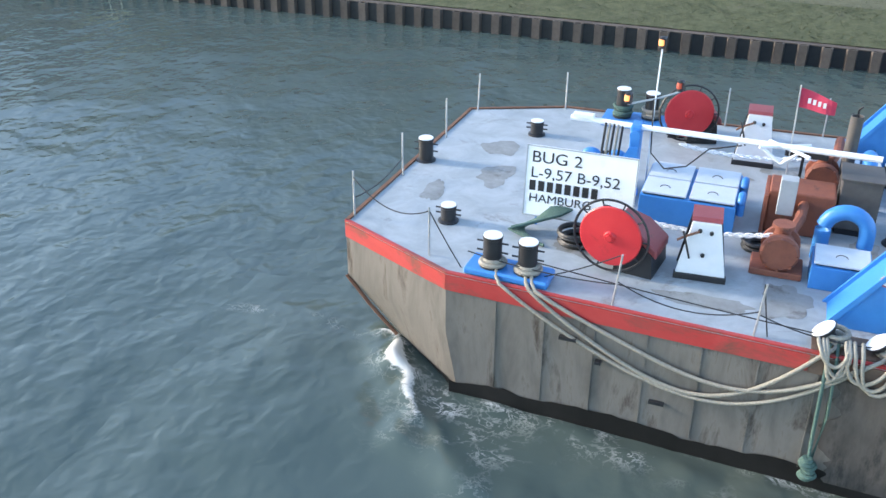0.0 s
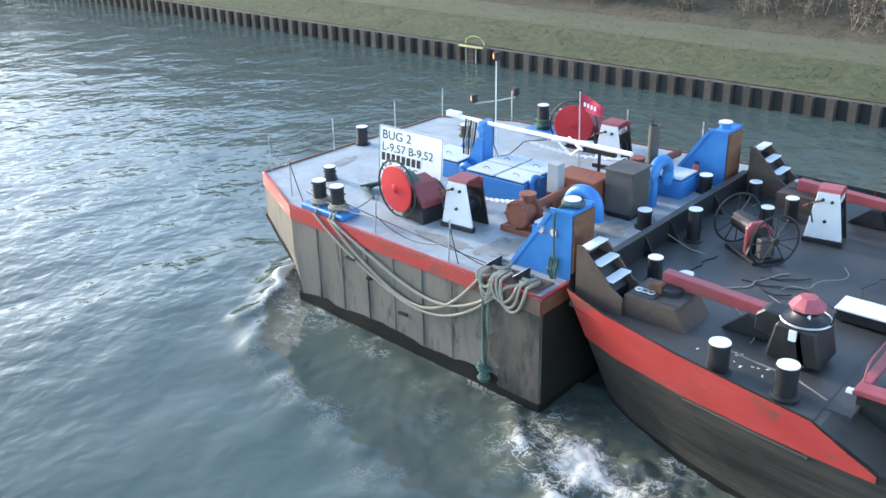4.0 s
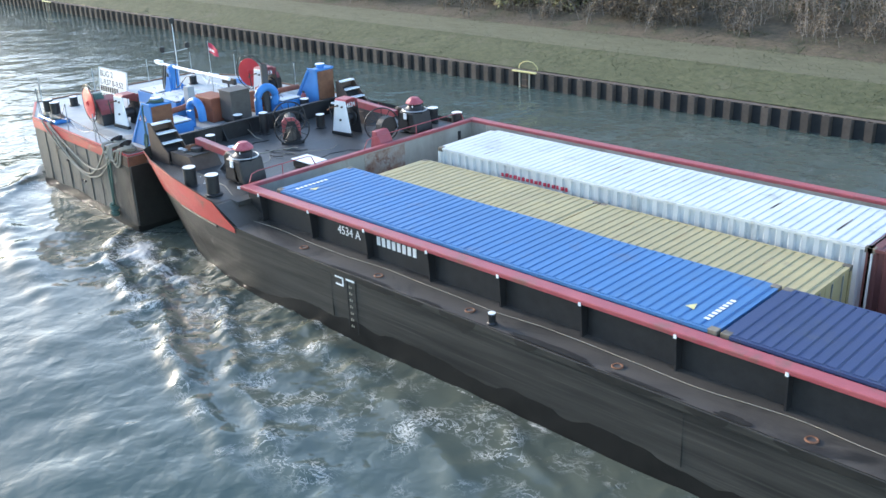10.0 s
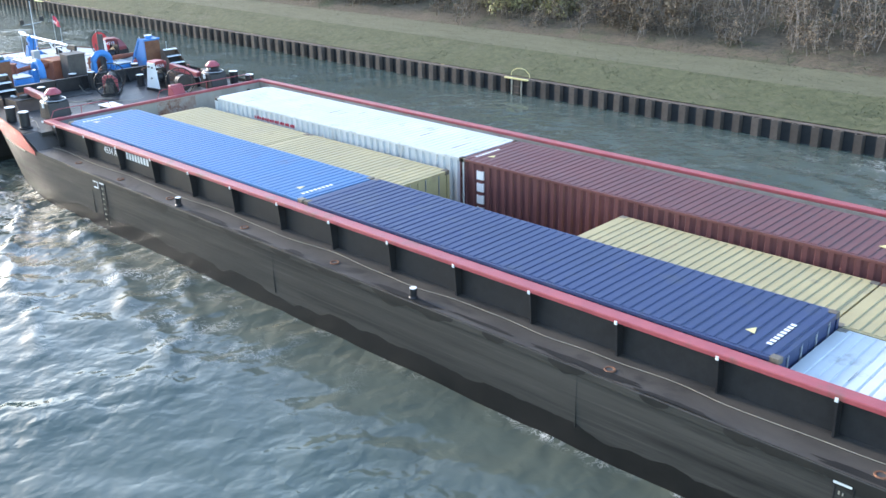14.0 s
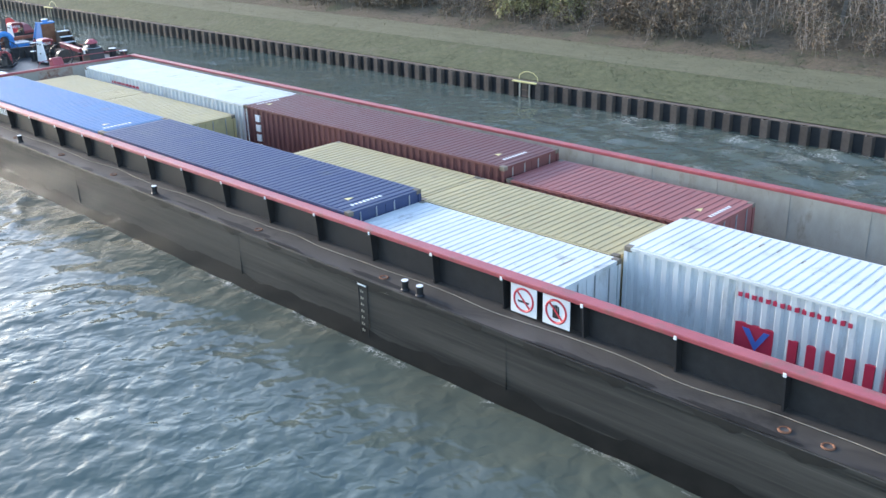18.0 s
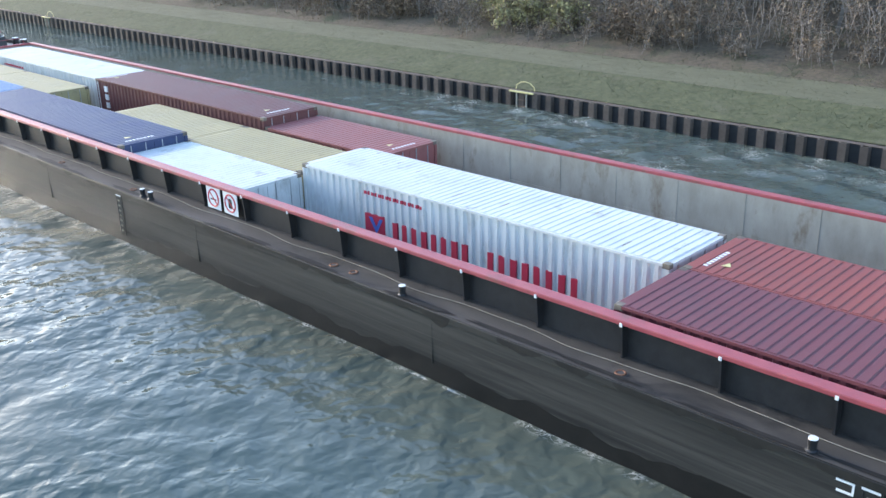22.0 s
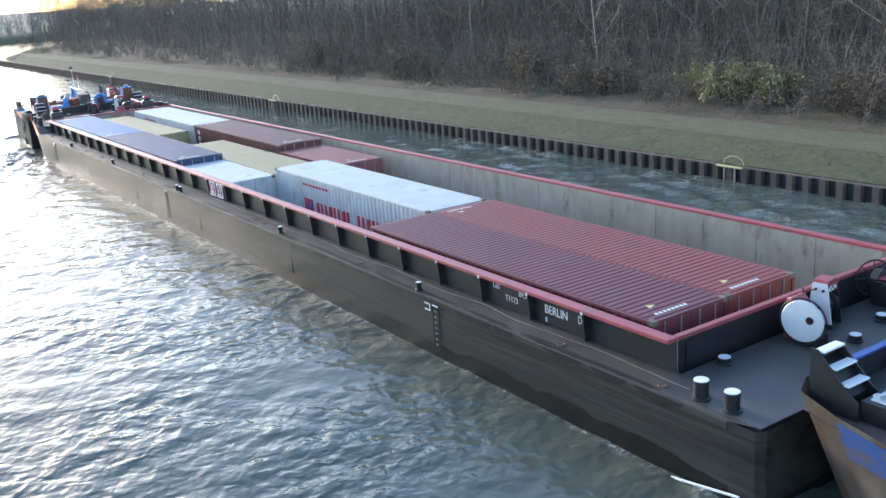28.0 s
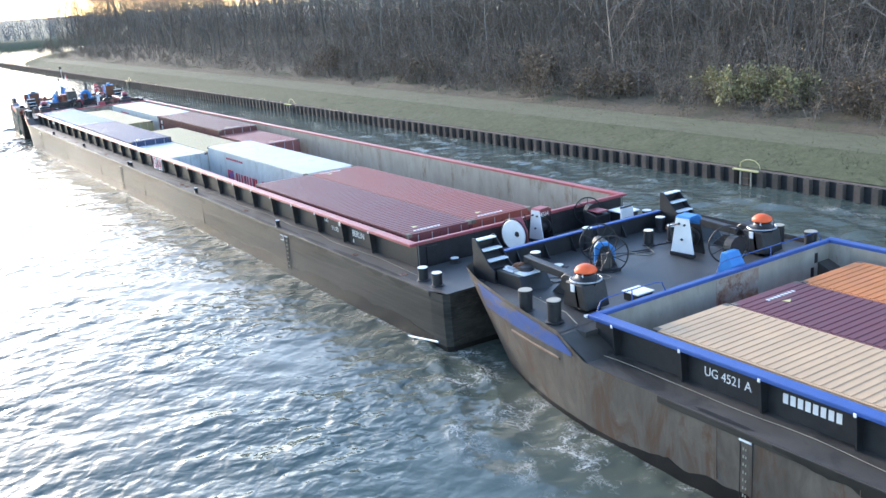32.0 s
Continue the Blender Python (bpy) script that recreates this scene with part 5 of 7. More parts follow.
def roller_frame(parent, x, y, z, w, h, plate, top, depth=0.55, deg=0, number=""):
    """A white-faced trapezoid winch frame with a rubber foot and a painted hood."""
    c = (x, y, z)
    f = part("winch_frame", turned(P([(x - w / 2, z + 0.1), (x + w / 2, z + 0.1), (x + w * 0.28, z + h), (x - w * 0.28, z + h)], "y", y - 0.03, y + 0.02, bevel=0.008), c, deg), plate, parent, "white painted winch frame plate")
    part("rear_plate", turned(P([(x - w / 2, z), (x + w / 2, z), (x + w * 0.28, z + h), (x - w * 0.28, z + h)], "y", y + depth, y + depth + 0.04), c, deg), M_BLACK, f)
    part("foot", turned(B(x - w * 0.53, x + w * 0.53, y - 0.06, y + 0.06, z, z + 0.1, bevel=0.01), c, deg), M_BLACK, f)
    part("hood", turned(P([(y - 0.02, z + h + 0.01), (y + depth + 0.06, z + h + 0.01), (y + depth + 0.06, z + h - 0.24), (y + depth - 0.02, z + h - 0.24), (y + depth - 0.06, z + h + 0.06), (y + 0.05, z + h + 0.06)], "x", x - w * 0.3, x + w * 0.3), c, deg), top, f, "painted hood")
    dr = part("winch_drum", turned(L([(0.26, 0.05), (0.26, 0.08), (0.16, 0.1), (0.16, depth - 0.12), (0.26, depth - 0.1), (0.26, depth - 0.04)], (x, y, z + h * 0.45), "y", 20), c, deg), M_BLACK, f, smooth=30)
    for px, pz in ((-0.09, 0.86), (0.09, 0.84), (0.0, 0.45)):
        part("pin", turned(L([(0.035, -0.03), (0.03, -0.07)], (x + px, y, z + h * pz), "y", 10), c, deg), M_BLACK, f)
    part("crank", turned(T([(x - 0.1, y - 0.08, z + h * 0.86), (x - 0.3, y - 0.16, z + h * 0.8), (x - 0.42, y - 0.16, z + h * 0.72)], 0.02, 6), c, deg), M_RUST, f)
    part("crank", turned(T([(x - 0.34, y - 0.16, z + h * 0.88), (x - 0.2, y - 0.2, z + h * 0.45)], 0.018, 6), c, deg), M_BLACK, f)
    if number:
        text_part("number", number, 0.2, pose(*c) @ Matrix.Rotation(radians(deg), 4, "Z") @ pose(w * 0.31, 0.02, h - 0.2, 90, 0, 90), M_TEXTW, f, 1.0)
    return f


roller_frame(MODULE, 0.0, 14.55, DZ, 0.78, 1.03, M_WHITE, M_HOOD, deg=4)
roller_frame(MODULE, 0.45, 19.75, DZ, 0.78, 1.1, M_WHITE, M_HOOD, deg=2, number="4519")


def hatch_box(x0, x1, y0, y1, h, nx, ny):
    b = part("hatch_coaming", B(x0, x1, y0, y1, DZ + 0.002, DZ + h, bevel=0.01), M_BLUE, MODULE, "blue battery hatch coaming")
    dx, dy = (x1 - x0) / nx, (y1 - y0) / ny
    for i in range(nx):
        for j in range(ny):
            xa, ya = x0 + i * dx + 0.03, y0 + j * dy + 0.03
            lid = part("hatch_lid", B(xa, xa + dx - 0.06, ya, ya + dy - 0.06, DZ + h + 0.03, DZ + h + 0.07, bevel=0.012), M_LID, b, "pale grey hatch lid")
            part("gasket", B(xa + 0.03, xa + dx - 0.09, ya + 0.03, ya + dy - 0.09, DZ + h + 0.002, DZ + h + 0.03), M_BLACK, b)
            cx, cy = xa + dx * 0.45, ya + dy * 0.35
            part("lid_handle", T([(cx + 0.09 * math.cos(a), cy, DZ + h + 0.07 + 0.05 * math.sin(a)) for a in np.linspace(0, math.pi, 7)], 0.008, 5), M_BLACK, b)
    return b


hatch_box(-1.33, 0.35, 16.4, 17.95, 0.5, 2, 2)
hatch_box(-3.1, -1.95, 16.9, 17.9, 0.4, 1, 1)
hatch_box(1.65, 2.55, 14.9, 15.65, 0.4, 1, 1)
hatch_box(1.95, 2.85, 18.9, 19.75, 0.4, 1, 1)


def vent_bend(x, y, z, r, rad, ax="x", h=0.5, top=None):
    """A mushroom of bent pipe, like an upside-down U."""
    pts = [(0, 0)] + [(r - r * math.cos(a), h + r * math.sin(a)) for a in np.linspace(0, math.pi, 15)] + [(2 * r, h * 0.55)]
    p3 = [((x + u, y, z + v) if ax == "x" else (x, y + u, z + v)) for u, v in pts]
    return part("vent_bend", T(p3, rad, 16), M_BLUE, MODULE, "blue gooseneck air pipe", smooth=50)


vent_bend(1.78, 16.05, DZ, 0.34, 0.13, h=0.55)
vent_bend(2.5, 18.2, DZ, 0.36, 0.13, "y", h=0.58)
vent_bend(0.42, 16.6, DZ + 0.3, 0.12, 0.07, "y", h=0.2)
vent_bend(0.42, 17.3, DZ + 0.3, 0.12, 0.07, "y", h=0.2)
vent_bend(-1.75, 16.8, DZ + 0.25, 0.13, 0.075, h=0.1)
vent_bend(-2.7, 18.0, DZ + 0.3, 0.15, 0.08, h=0.1)
vent_bend(-2.2, 18.05, DZ + 0.3, 0.15, 0.08, h=0.1)


def engine_set():
    e = part("engine_housing", B(0.85, 1.95, 16.75, 17.5, DZ + 0.002, 3.22, bevel=0.03), M_REDLEAD, MODULE, "red-lead painted engine housing")
    part("engine_flange", B(0.78, 0.85, 16.65, 17.6, DZ + 0.002, 3.15, bevel=0.01), M_REDLEAD, e)
    part("control_box", B(1.0, 1.28, 16.35, 16.6, 2.95, 3.6, bevel=0.015), M_GREY, MODULE, "pale grey control box")
    part("control_leg", B(1.1, 1.16, 16.45, 16.5, DZ, 2.95), M_RUST, MODULE)
    c = part("radiator_cabinet", B(2.0, 2.66, 17.05, 17.8, DZ + 0.12, 3.46, bevel=0.02), M_BROWNGREY, MODULE, "brown-grey radiator cabinet with louvres")
    part("cabinet_base", B(2.04, 2.62, 17.1, 17.75, DZ + 0.002, DZ + 0.12), M_BLACK, c)
    part("cabinet_top", B(1.97, 2.69, 17.02, 17.83, 3.462, 3.5, bevel=0.01), M_BROWNGREY, c)
    for k in range(14):
        z = DZ + 0.25 + k * 0.06
        part("louvre", B(2.662, 2.675, 17.12, 17.73, z, z + 0.03), M_BROWNGREY, c)
    part("exhaust_pipe", L([(0.12, DZ), (0.12, 4.05), (0.10, 4.05), (0.10, 3.9)], (2.15, 18.8, 0), seg=18), M_BROWNGREY, MODULE, "dark grey steel exhaust stack", smooth=40)
    part("exhaust_flap", T([(2.15, 18.72, 4.05), (2.14, 18.7, 4.2), (2.2, 18.66, 4.28)], 0.02, 5), M_BLACK, MODULE)
    for x, y in ((1.15, 15.35), (1.75, 18.75)):
        m = part("pump_base", B(x - 0.42, x + 0.4, y - 0.3, y + 0.3, DZ + 0.002, DZ + 0.12, bevel=0.02), M_REDLEAD, MODULE, "rust-red pump foundation")
        part("pump_body", L([(0.27, -0.3), (0.31, -0.26), (0.31, -0.18), (0.26, -0.16), (0.24, 0.1), (0.31, 0.12), (0.31, 0.2), (0.18, 0.26)], (x, y, DZ + 0.42), "y", 20), M_REDLEAD, m, "rust-red flanged pump", smooth=30)
        part("pump_nozzle", L([(0.13, 0.2), (0.13, 0.5), (0.18, 0.5), (0.18, 0.56)], (x, y + 0.1, DZ + 0.24), seg=16), M_REDLEAD, m, smooth=30)
        for k in range(8):
            a = k * math.pi / 4
            bm = box(bmesh.new(), x + 0.27 * math.cos(a) - 0.02, x + 0.27 * math.cos(a) + 0.02, y - 0.34, y - 0.28, DZ + 0.42 + 0.27 * math.sin(a) - 0.02, DZ + 0.42 + 0.27 * math.sin(a) + 0.02)
            part("flange_bolt", bm, M_REDLEAD, m)
        part("pump_pipe", T([(x + 0.1, y + 0.25, DZ + 0.5), (x + 0.25, y + 0.8, DZ + 0.6), (x + 0.3, y + 1.5, DZ + 0.6)], 0.09, 10), M_REDLEAD, m)
    part("horn_box", B(1.0, 1.75, 17.85, 17.95, 3.45, 3.66, bevel=0.02), M_BLACK, MODULE)
    part("horn_leg", B(1.3, 1.35, 17.87, 17.92, DZ, 3.45), M_BLACK, MODULE)


engine_set()


def boom_and_mast():
    th = MODULE
    part("boom", T([(-2.95, 17.72, 3.72), (-1.66, 17.6, 3.74), (2.55, 17.15, 3.88)], 0.055, 10), M_WHITE, th, "white painted lowered mast boom")
    part("boom_fitting", B(-2.9, -2.5, 17.6, 17.76, 3.76, 3.84, bevel=0.01), M_WHITE, th)
    for a, b in (((0.5, 17.37, 3.8), (0.95, 17.33, 3.5)), ((0.95, 17.33, 3.5), (1.3, 17.28, 3.82)), ((0.55, 17.15, 3.82), (1.4, 17.5, 3.84)), ((0.7, 17.6, 3.8), (1.4, 17.05, 3.78))):
        part("boom_stay", T([a, b], 0.03, 6), M_WHITE, th)
    p = part("pivot_post", B(-1.76, -1.57, 17.45, 17.8, DZ, 3.8, bevel=0.03), M_BLUE, th, "blue mast pivot post")
    part("pivot_plate", P([(-2.2, DZ), (-1.58, DZ), (-1.58, 3.4), (-1.74, 3.4)], "y", 17.36, 17.42), M_BLUE, p)
    part("pivot_pin", L([(0.1, -0.4), (0.1, 0.02)], (-1.66, 17.8, 3.62), "y", 14), M_BLUE, p)
    part("mast", T([(-1.4, 17.66, DZ), (-1.4, 17.66, 3.8), (-1.38, 17.65, 5.25)], 0.014, 8), M_WHITE, th, "slim white light mast")
    part("mast_arm", T([(-1.85, 17.4, 4.22), (-1.39, 17.65, 4.3), (-1.0, 17.9, 4.4)], 0.018, 6), M_GREY, th)
    for x, y, z, body in ((-1.38, 17.65, 5.25, M_GLOW), (-1.85, 17.4, 4.24, M_GLOW), (-1.0, 17.9, 4.42, M_GLOWW)):
        b = part("lamp_base", L([(0.06, 0), (0.07, 0.03), (0.05, 0.05)], (x, y, z), seg=12), M_BLACK, th)
        part("lamp_screen", P([(x - 0.02, y + 0.06), (x + 0.065, y + 0.06), (x + 0.065, y - 0.13), (x + 0.035, y - 0.13), (x + 0.035, y + 0.035), (x - 0.02, y + 0.035)], "z", z + 0.03, z + 0.2), M_BLACK, b, "black lamp screen")
        part("lamp_lens", L([(0.05, 0.052), (0.055, 0.1), (0.05, 0.16)], (x - 0.02, y - 0.015, z), seg=14), body, b, "lit signal lamp lens")
        part("lamp_cap", L([(0.07, 0.162), (0.07, 0.19), (0.03, 0.21)], (x, y, z), seg=12), M_BLACK, b)


def glow(name, col, strength):
    m = bpy.data.materials.new(name)
    m.use_nodes = True
    b = m.node_tree.nodes["Principled BSDF"]
    b.inputs["Base Color"].default_value = (*col, 1)
    b.inputs["Emission Color"].default_value = (*col, 1)
    b.inputs["Emission Strength"].default_value = strength
    return m


M_GLOW = glow("amber lamp", (0.8, 0.3, 0.1), 0.6)
M_GLOWW = glow("red lamp", (0.4, 0.08, 0.05), 0.15)
boom_and_mast()


def stanchion(x, y, lean=0.0):
    return part("stanchion", T([(x, y, DZ), (x + lean, y, 3.32)], 0.018, 6), M_GALV, MODULE, "thin steel guard-rail stanchion")


for sx, sy, ln in ((-6.15, 14.65, 0), (-6.05, 16.7, 0), (-5.95, 18.95, 0), (-5.85, 20.85, 0.03), (-3.95, 21.7, 0), (-4.35, 13.75, 0), (-1.15, 13.25, 0.08), (0.95, 13.13, 0.06), (1.8, 22.0, 0.0), (-0.3, 21.9, 0.0)):
    stanchion(sx, sy, ln)


def sag(a, b, drop, n=14):
    a, b = Vector(a), Vector(b)
    return [a.lerp(b, k / n) - Vector((0, 0, drop * 4 * (k / n) * (1 - k / n))) for k in range(n + 1)]


for a, b, d in (((-4.35, 13.75, 3.25), (-6.15, 14.65, 3.2), 0.3), ((-4.35, 13.75, 3.25), (-3.7, 13.55, 2.4), 0.02), ((-6.15, 14.65, 2.8), (-6.05, 16.7, 2.8), 0.12), ((-3.6, 13.55, 2.75), (-1.1, 13.25, 2.8), 0.08), ((-1.1, 13.25, 2.85), (0.98, 13.13, 2.85), 0.25), ((0.98, 13.13, 2.8), (2.6, 13.15, 2.6), 0.1), ((-1.1, 13.25, 3.3), (-2.6, 13.6, 2.4), 0.05), ((-2.6, 13.6, 2.75), (2.05, 13.3, 2.55), 0.03), ((0.98, 13.13, 3.3), (1.15, 13.2, 2.38), 0.02)):
    part("guard_wire", T(sag(a, b, d), 0.011, 5), M_CABLE, MODULE)


def fire_extinguisher():
    th = thing("fire_extinguisher", (2.65, 19.98, DZ), "red fire extinguisher standing beside the blue knee", "extinguisher")
    part("cylinder", L([(0.08, 0), (0.09, 0.03), (0.09, 0.42), (0.05, 0.5), (0.03, 0.52)], (2.65, 19.98, DZ), seg=16), M_RED, th, smooth=40)
    part("valve", B(2.61, 2.71, 19.96, 20.0, DZ + 0.52, DZ + 0.58), M_BLACK, th)


fire_extinguisher()


def flag():
    th = thing("flag", (1.05, 17.45, 3.85), "small red pennant with white lettering on a thin pole", "flag")
    part("pole", T([(1.08, 17.45, 3.2), (1.05, 17.45, 4.92)], 0.014, 6), M_GALV, th)
    bm = bmesh.new()
    rows = []
    for i in range(9):
        u = i / 8
        rows.append([bm.verts.new((1.05 + 0.62 * u, 17.45 + 0.05 * math.sin(5 * u + v), 4.88 - v * 0.36 - 0.14 * u + (0.12 * u * (v - 0.4)))) for v in (0, 0.5, 1)])
    for a, b in zip(rows, rows[1:]):
        for k in range(2):
            bm.faces.new((a[k], b[k], b[k + 1], a[k + 1]))
    bm.normal_update()
    bmesh.ops.solidify(bm, geom=list(bm.faces), thickness=0.004)
    cl = part("cloth", bm, M_FLAG, th)
    for k in range(4):
        part("mark", B(1.2 + k * 0.085, 1.25 + k * 0.085, 17.37, 17.375, 4.64 - 0.02 * k, 4.73 - 0.02 * k), M_WHITE, cl)


flag()


def rope_coil(name, x, y, z, r, h, mat, label, turns=5, thick=0.03):
    th = thing(name, (x, y, z), label, "rope")
    for k in range(turns):
        rr = r * (1 - 0.09 * (k % 3)) + 0.02 * math.sin(k * 2.3)
        part("turn", ring(bmesh.new(), (x + 0.03 * math.sin(k), y + 0.03 * math.cos(2 * k), z + thick + h * k / turns), rr, thick, "z", 24, 6), mat, th)
    return th


def rope(name, pts, r, mat, label, strands=True):
    th = thing(name, pts[0], label, "rope")
    part("strand", T(pts, r, 7), mat, th, smooth=60)
    return th


rope_coil("rope_coil", -2.15, 15.1, DZ, 0.3, 0.22, M_CABLE, "coiled black hose lying on the deck", 5, 0.04)
for k in range(9):
    a = 2.3 + k * 0.13
    rope("rope_end", [(-2.5 + 0.04 * k, 15.75, DZ + 0.62 - 0.02 * k), (-2.75 + 0.03 * k, 15.5 - 0.02 * k, DZ + 0.35), (-3.0 - 0.04 * k, 15.35 - 0.05 * k, DZ + 0.12), (-3.35 + 0.09 * k, 15.2 - 0.06 * k, DZ + 0.035)], 0.03, M_GREENROPE, "green mooring rope bundle draped behind the board")
rope_coil("rope_coil", -3.2, 13.6, DZ + 0.13, 0.2, 0.14, M_ROPE, "weathered rope wound round the bollard", 3, 0.035)
rope_coil("rope_coil", -2.6, 13.57, DZ + 0.13, 0.2, 0.14, M_ROPE, "weathered rope wound round the bollard", 3, 0.035)
rope_coil("rope_coil", -2.54, 21.25, DZ + 0.2, 0.19, 0.25, M_GREENROPE, "green rope wound round the far bollard", 4, 0.035)
rope_coil("rope_coil", -1.9, 21.35, DZ + 0.2, 0.19, 0.2, M_ROPE, "weathered rope wound round the far bollard", 4, 0.035)
rope_coil("rope_coil", 2.05, 13.35, DZ + 0.02, 0.16, 0.16, M_ROPE, "thick ropes wound round the low bitts", 4, 0.04)
rope_coil("rope_coil", 2.78, 13.25, DZ + 0.02, 0.16, 0.16, M_ROPE, "thick ropes wound round the low bitts", 3, 0.04)
rope_coil("rope_coil", 0.8, 16.0, DZ, 0.24, 0.14, M_CABLE, "coiled black cable on the deck", 4, 0.035)
rope_coil("rope_coil", -2.3, 18.2, DZ + 0.35, 0.2, 0.1, M_CABLE, "coiled black hose hanging by the mast", 3, 0.03)


def hang(a, b, low):
    """A slack rope that hangs outside the hull from a to b, its lowest part at height low."""
    a, b = Vector(a), Vector(b)
    side = lambda x: 13.28 - 0.38 * (x + 3.88) / 7.18 - 0.06
    x0, x1 = a.x + 0.15, b.x - 0.2
    pts = [tuple(a), (a.x + 0.06, (a.y + side(x0)) / 2, 2.50)]
    for k in range(29):
        u = k / 28
        x = x0 + (x1 - x0) * u
        sagged = (1 - u) ** 2 * 2.48 + 2 * u * (1 - u) * (2 * low - 2.47) + u * u * 2.46
        pts.append((x, side(x) - 0.02 * math.sin(math.pi * u), sagged + 0.16 * math.sin(2 * math.pi * u)))
    return pts + [(b.x - 0.06, (b.y + side(x1)) / 2, 2.5), tuple(b)]


rope("mooring_rope", hang((-2.6, 13.45, 2.6), (2.1, 13.2, 2.5), 1.35), 0.033, M_ROPE, "slack weathered mooring rope hanging outside the hull")
rope("mooring_rope", hang((-2.5, 13.45, 2.6), (2.75, 13.1, 2.48), 1.62), 0.033, M_ROPE, "slack weathered mooring rope hanging outside the hull")
rope("mooring_rope", hang((-3.1, 13.48, 2.58), (2.75, 13.1, 2.5), 1.28), 0.03, M_ROPE, "slack weathered mooring rope hanging outside the hull")
rng_rope = np.random.default_rng(44)
for q in range(6):
    cx, cy = rng_rope.uniform(1.95, 2.75), 13.2 + rng_rope.normal(0, 0.04)
    wide, low = rng_rope.uniform(0.15, 0.34), rng_rope.uniform(2.0, 2.36)
    loop = []
    for i in range(17):
        u = i / 16
        x = cx + wide * math.cos(math.pi * (1 - u)) + 0.04 * math.sin(5 * u + q)
        out = math.sin(math.pi * u) ** 0.6
        loop.append((x, cy - (cy - 12.84) * min(1.0, 1.6 * out), 2.58 - (2.58 - low) * max(0.0, (out - 0.55) / 0.45)))
    rope("rope_loop", loop, 0.03, M_ROPE, "weathered rope loop slung over the low bitts")
rope("green_rope", [(2.0, 13.25, 2.55), (1.98, 12.92, 2.4), (2.0, 12.86, 1.6), (2.02, 12.85, 0.9), (2.05, 12.84, 0.5)], 0.028, M_GREENROPE, "green rope hanging down the hull side")
rope("green_rope", [(2.1, 13.3, 2.6), (2.1, 12.92, 2.42), (2.14, 12.86, 1.5), (2.06, 12.85, 0.55)], 0.028, M_GREENROPE, "green rope hanging down the hull side")
rope_coil("rope_knot", 2.04, 12.82, 0.32, 0.08, 0.4, M_GREENROPE, "frayed green knot at the rope's end", 6, 0.045)
rope_coil("rope_coil", 3.05, 14.2, 3.77, 0.19, 0.1, M_GREENROPE, "green rope looped over the knee's post", 2, 0.03)
rope("green_rope", [(2.95, 14.05, 3.8), (2.95, 13.78, 3.7), (2.95, 13.77, 2.9), (2.98, 13.77, 2.55)], 0.026, M_GREENROPE, "green rope hanging down the blue knee")
for k in range(4):
    rope("green_rope", [(2.9 + 0.05 * k, 13.76, 2.85), (2.85 + 0.06 * k, 13.74, 2.6), (2.95 + 0.03 * k, 13.7, 2.46), (3.0, 13.76, 2.75)], 0.026, M_GREENROPE, "green rope bundle at the foot of the blue knee")
for k in range(5):
    rope("hose", [(-2.25 + 0.08 * k, 17.6, 3.74), (-2.27 + 0.08 * k, 17.5, 3.2), (-2.25 + 0.07 * k, 17.48, 2.8), (-2.17 + 0.09 * k, 17.45, 2.5)], 0.024, M_ROPE if k % 2 else M_CABLE, "hose hanging from the white boom")
rope("cable", [(-1.42, 17.62, 4.3), (-1.35, 17.5, 3.3), (-1.05, 17.3, 3.1), (-0.65, 17.2, 3.25), (-0.3, 17.3, 3.6), (0.25, 17.38, 3.72)], 0.015, M_CABLE, "black cable looping from the mast")
rope("cable", [(3.05, 17.3, 2.6), (3.3, 17.0, 2.5), (4.2, 16.8, 2.3), (5.0, 16.9, 2.2), (5.5, 17.2, 2.18)], 0.014, M_ROPE, "thin wire between module and barge")


def white_chain(a, b):
    th = thing("chain", a, "white painted chain stretched over the deck", "chain")
    pts = sag(a, b, 0.12, 30)
    for i, (p, q) in enumerate(zip(pts, pts[1:])):
        m = (p + q) / 2
        d = (q - p).normalized()
        bm = ring(bmesh.new(), (0, 0, 0), 0.05, 0.014, "z", 10, 5)
        bm.transform(Matrix.Diagonal((1.5, 0.8, 1, 1)))
        bm.transform(Matrix.Translation(m) @ d.to_track_quat("X", "Z").to_matrix().to_4x4() @ Matrix.Rotation(math.pi / 2 * (i % 2), 4, "X"))
        part("link", bm, M_WHITE, th)


white_chain((-1.35, 15.6, 2.85), (1.0, 15.4, 3.0))
white_chain((-0.9, 18.4, 3.2), (1.6, 18.6, 3.2))


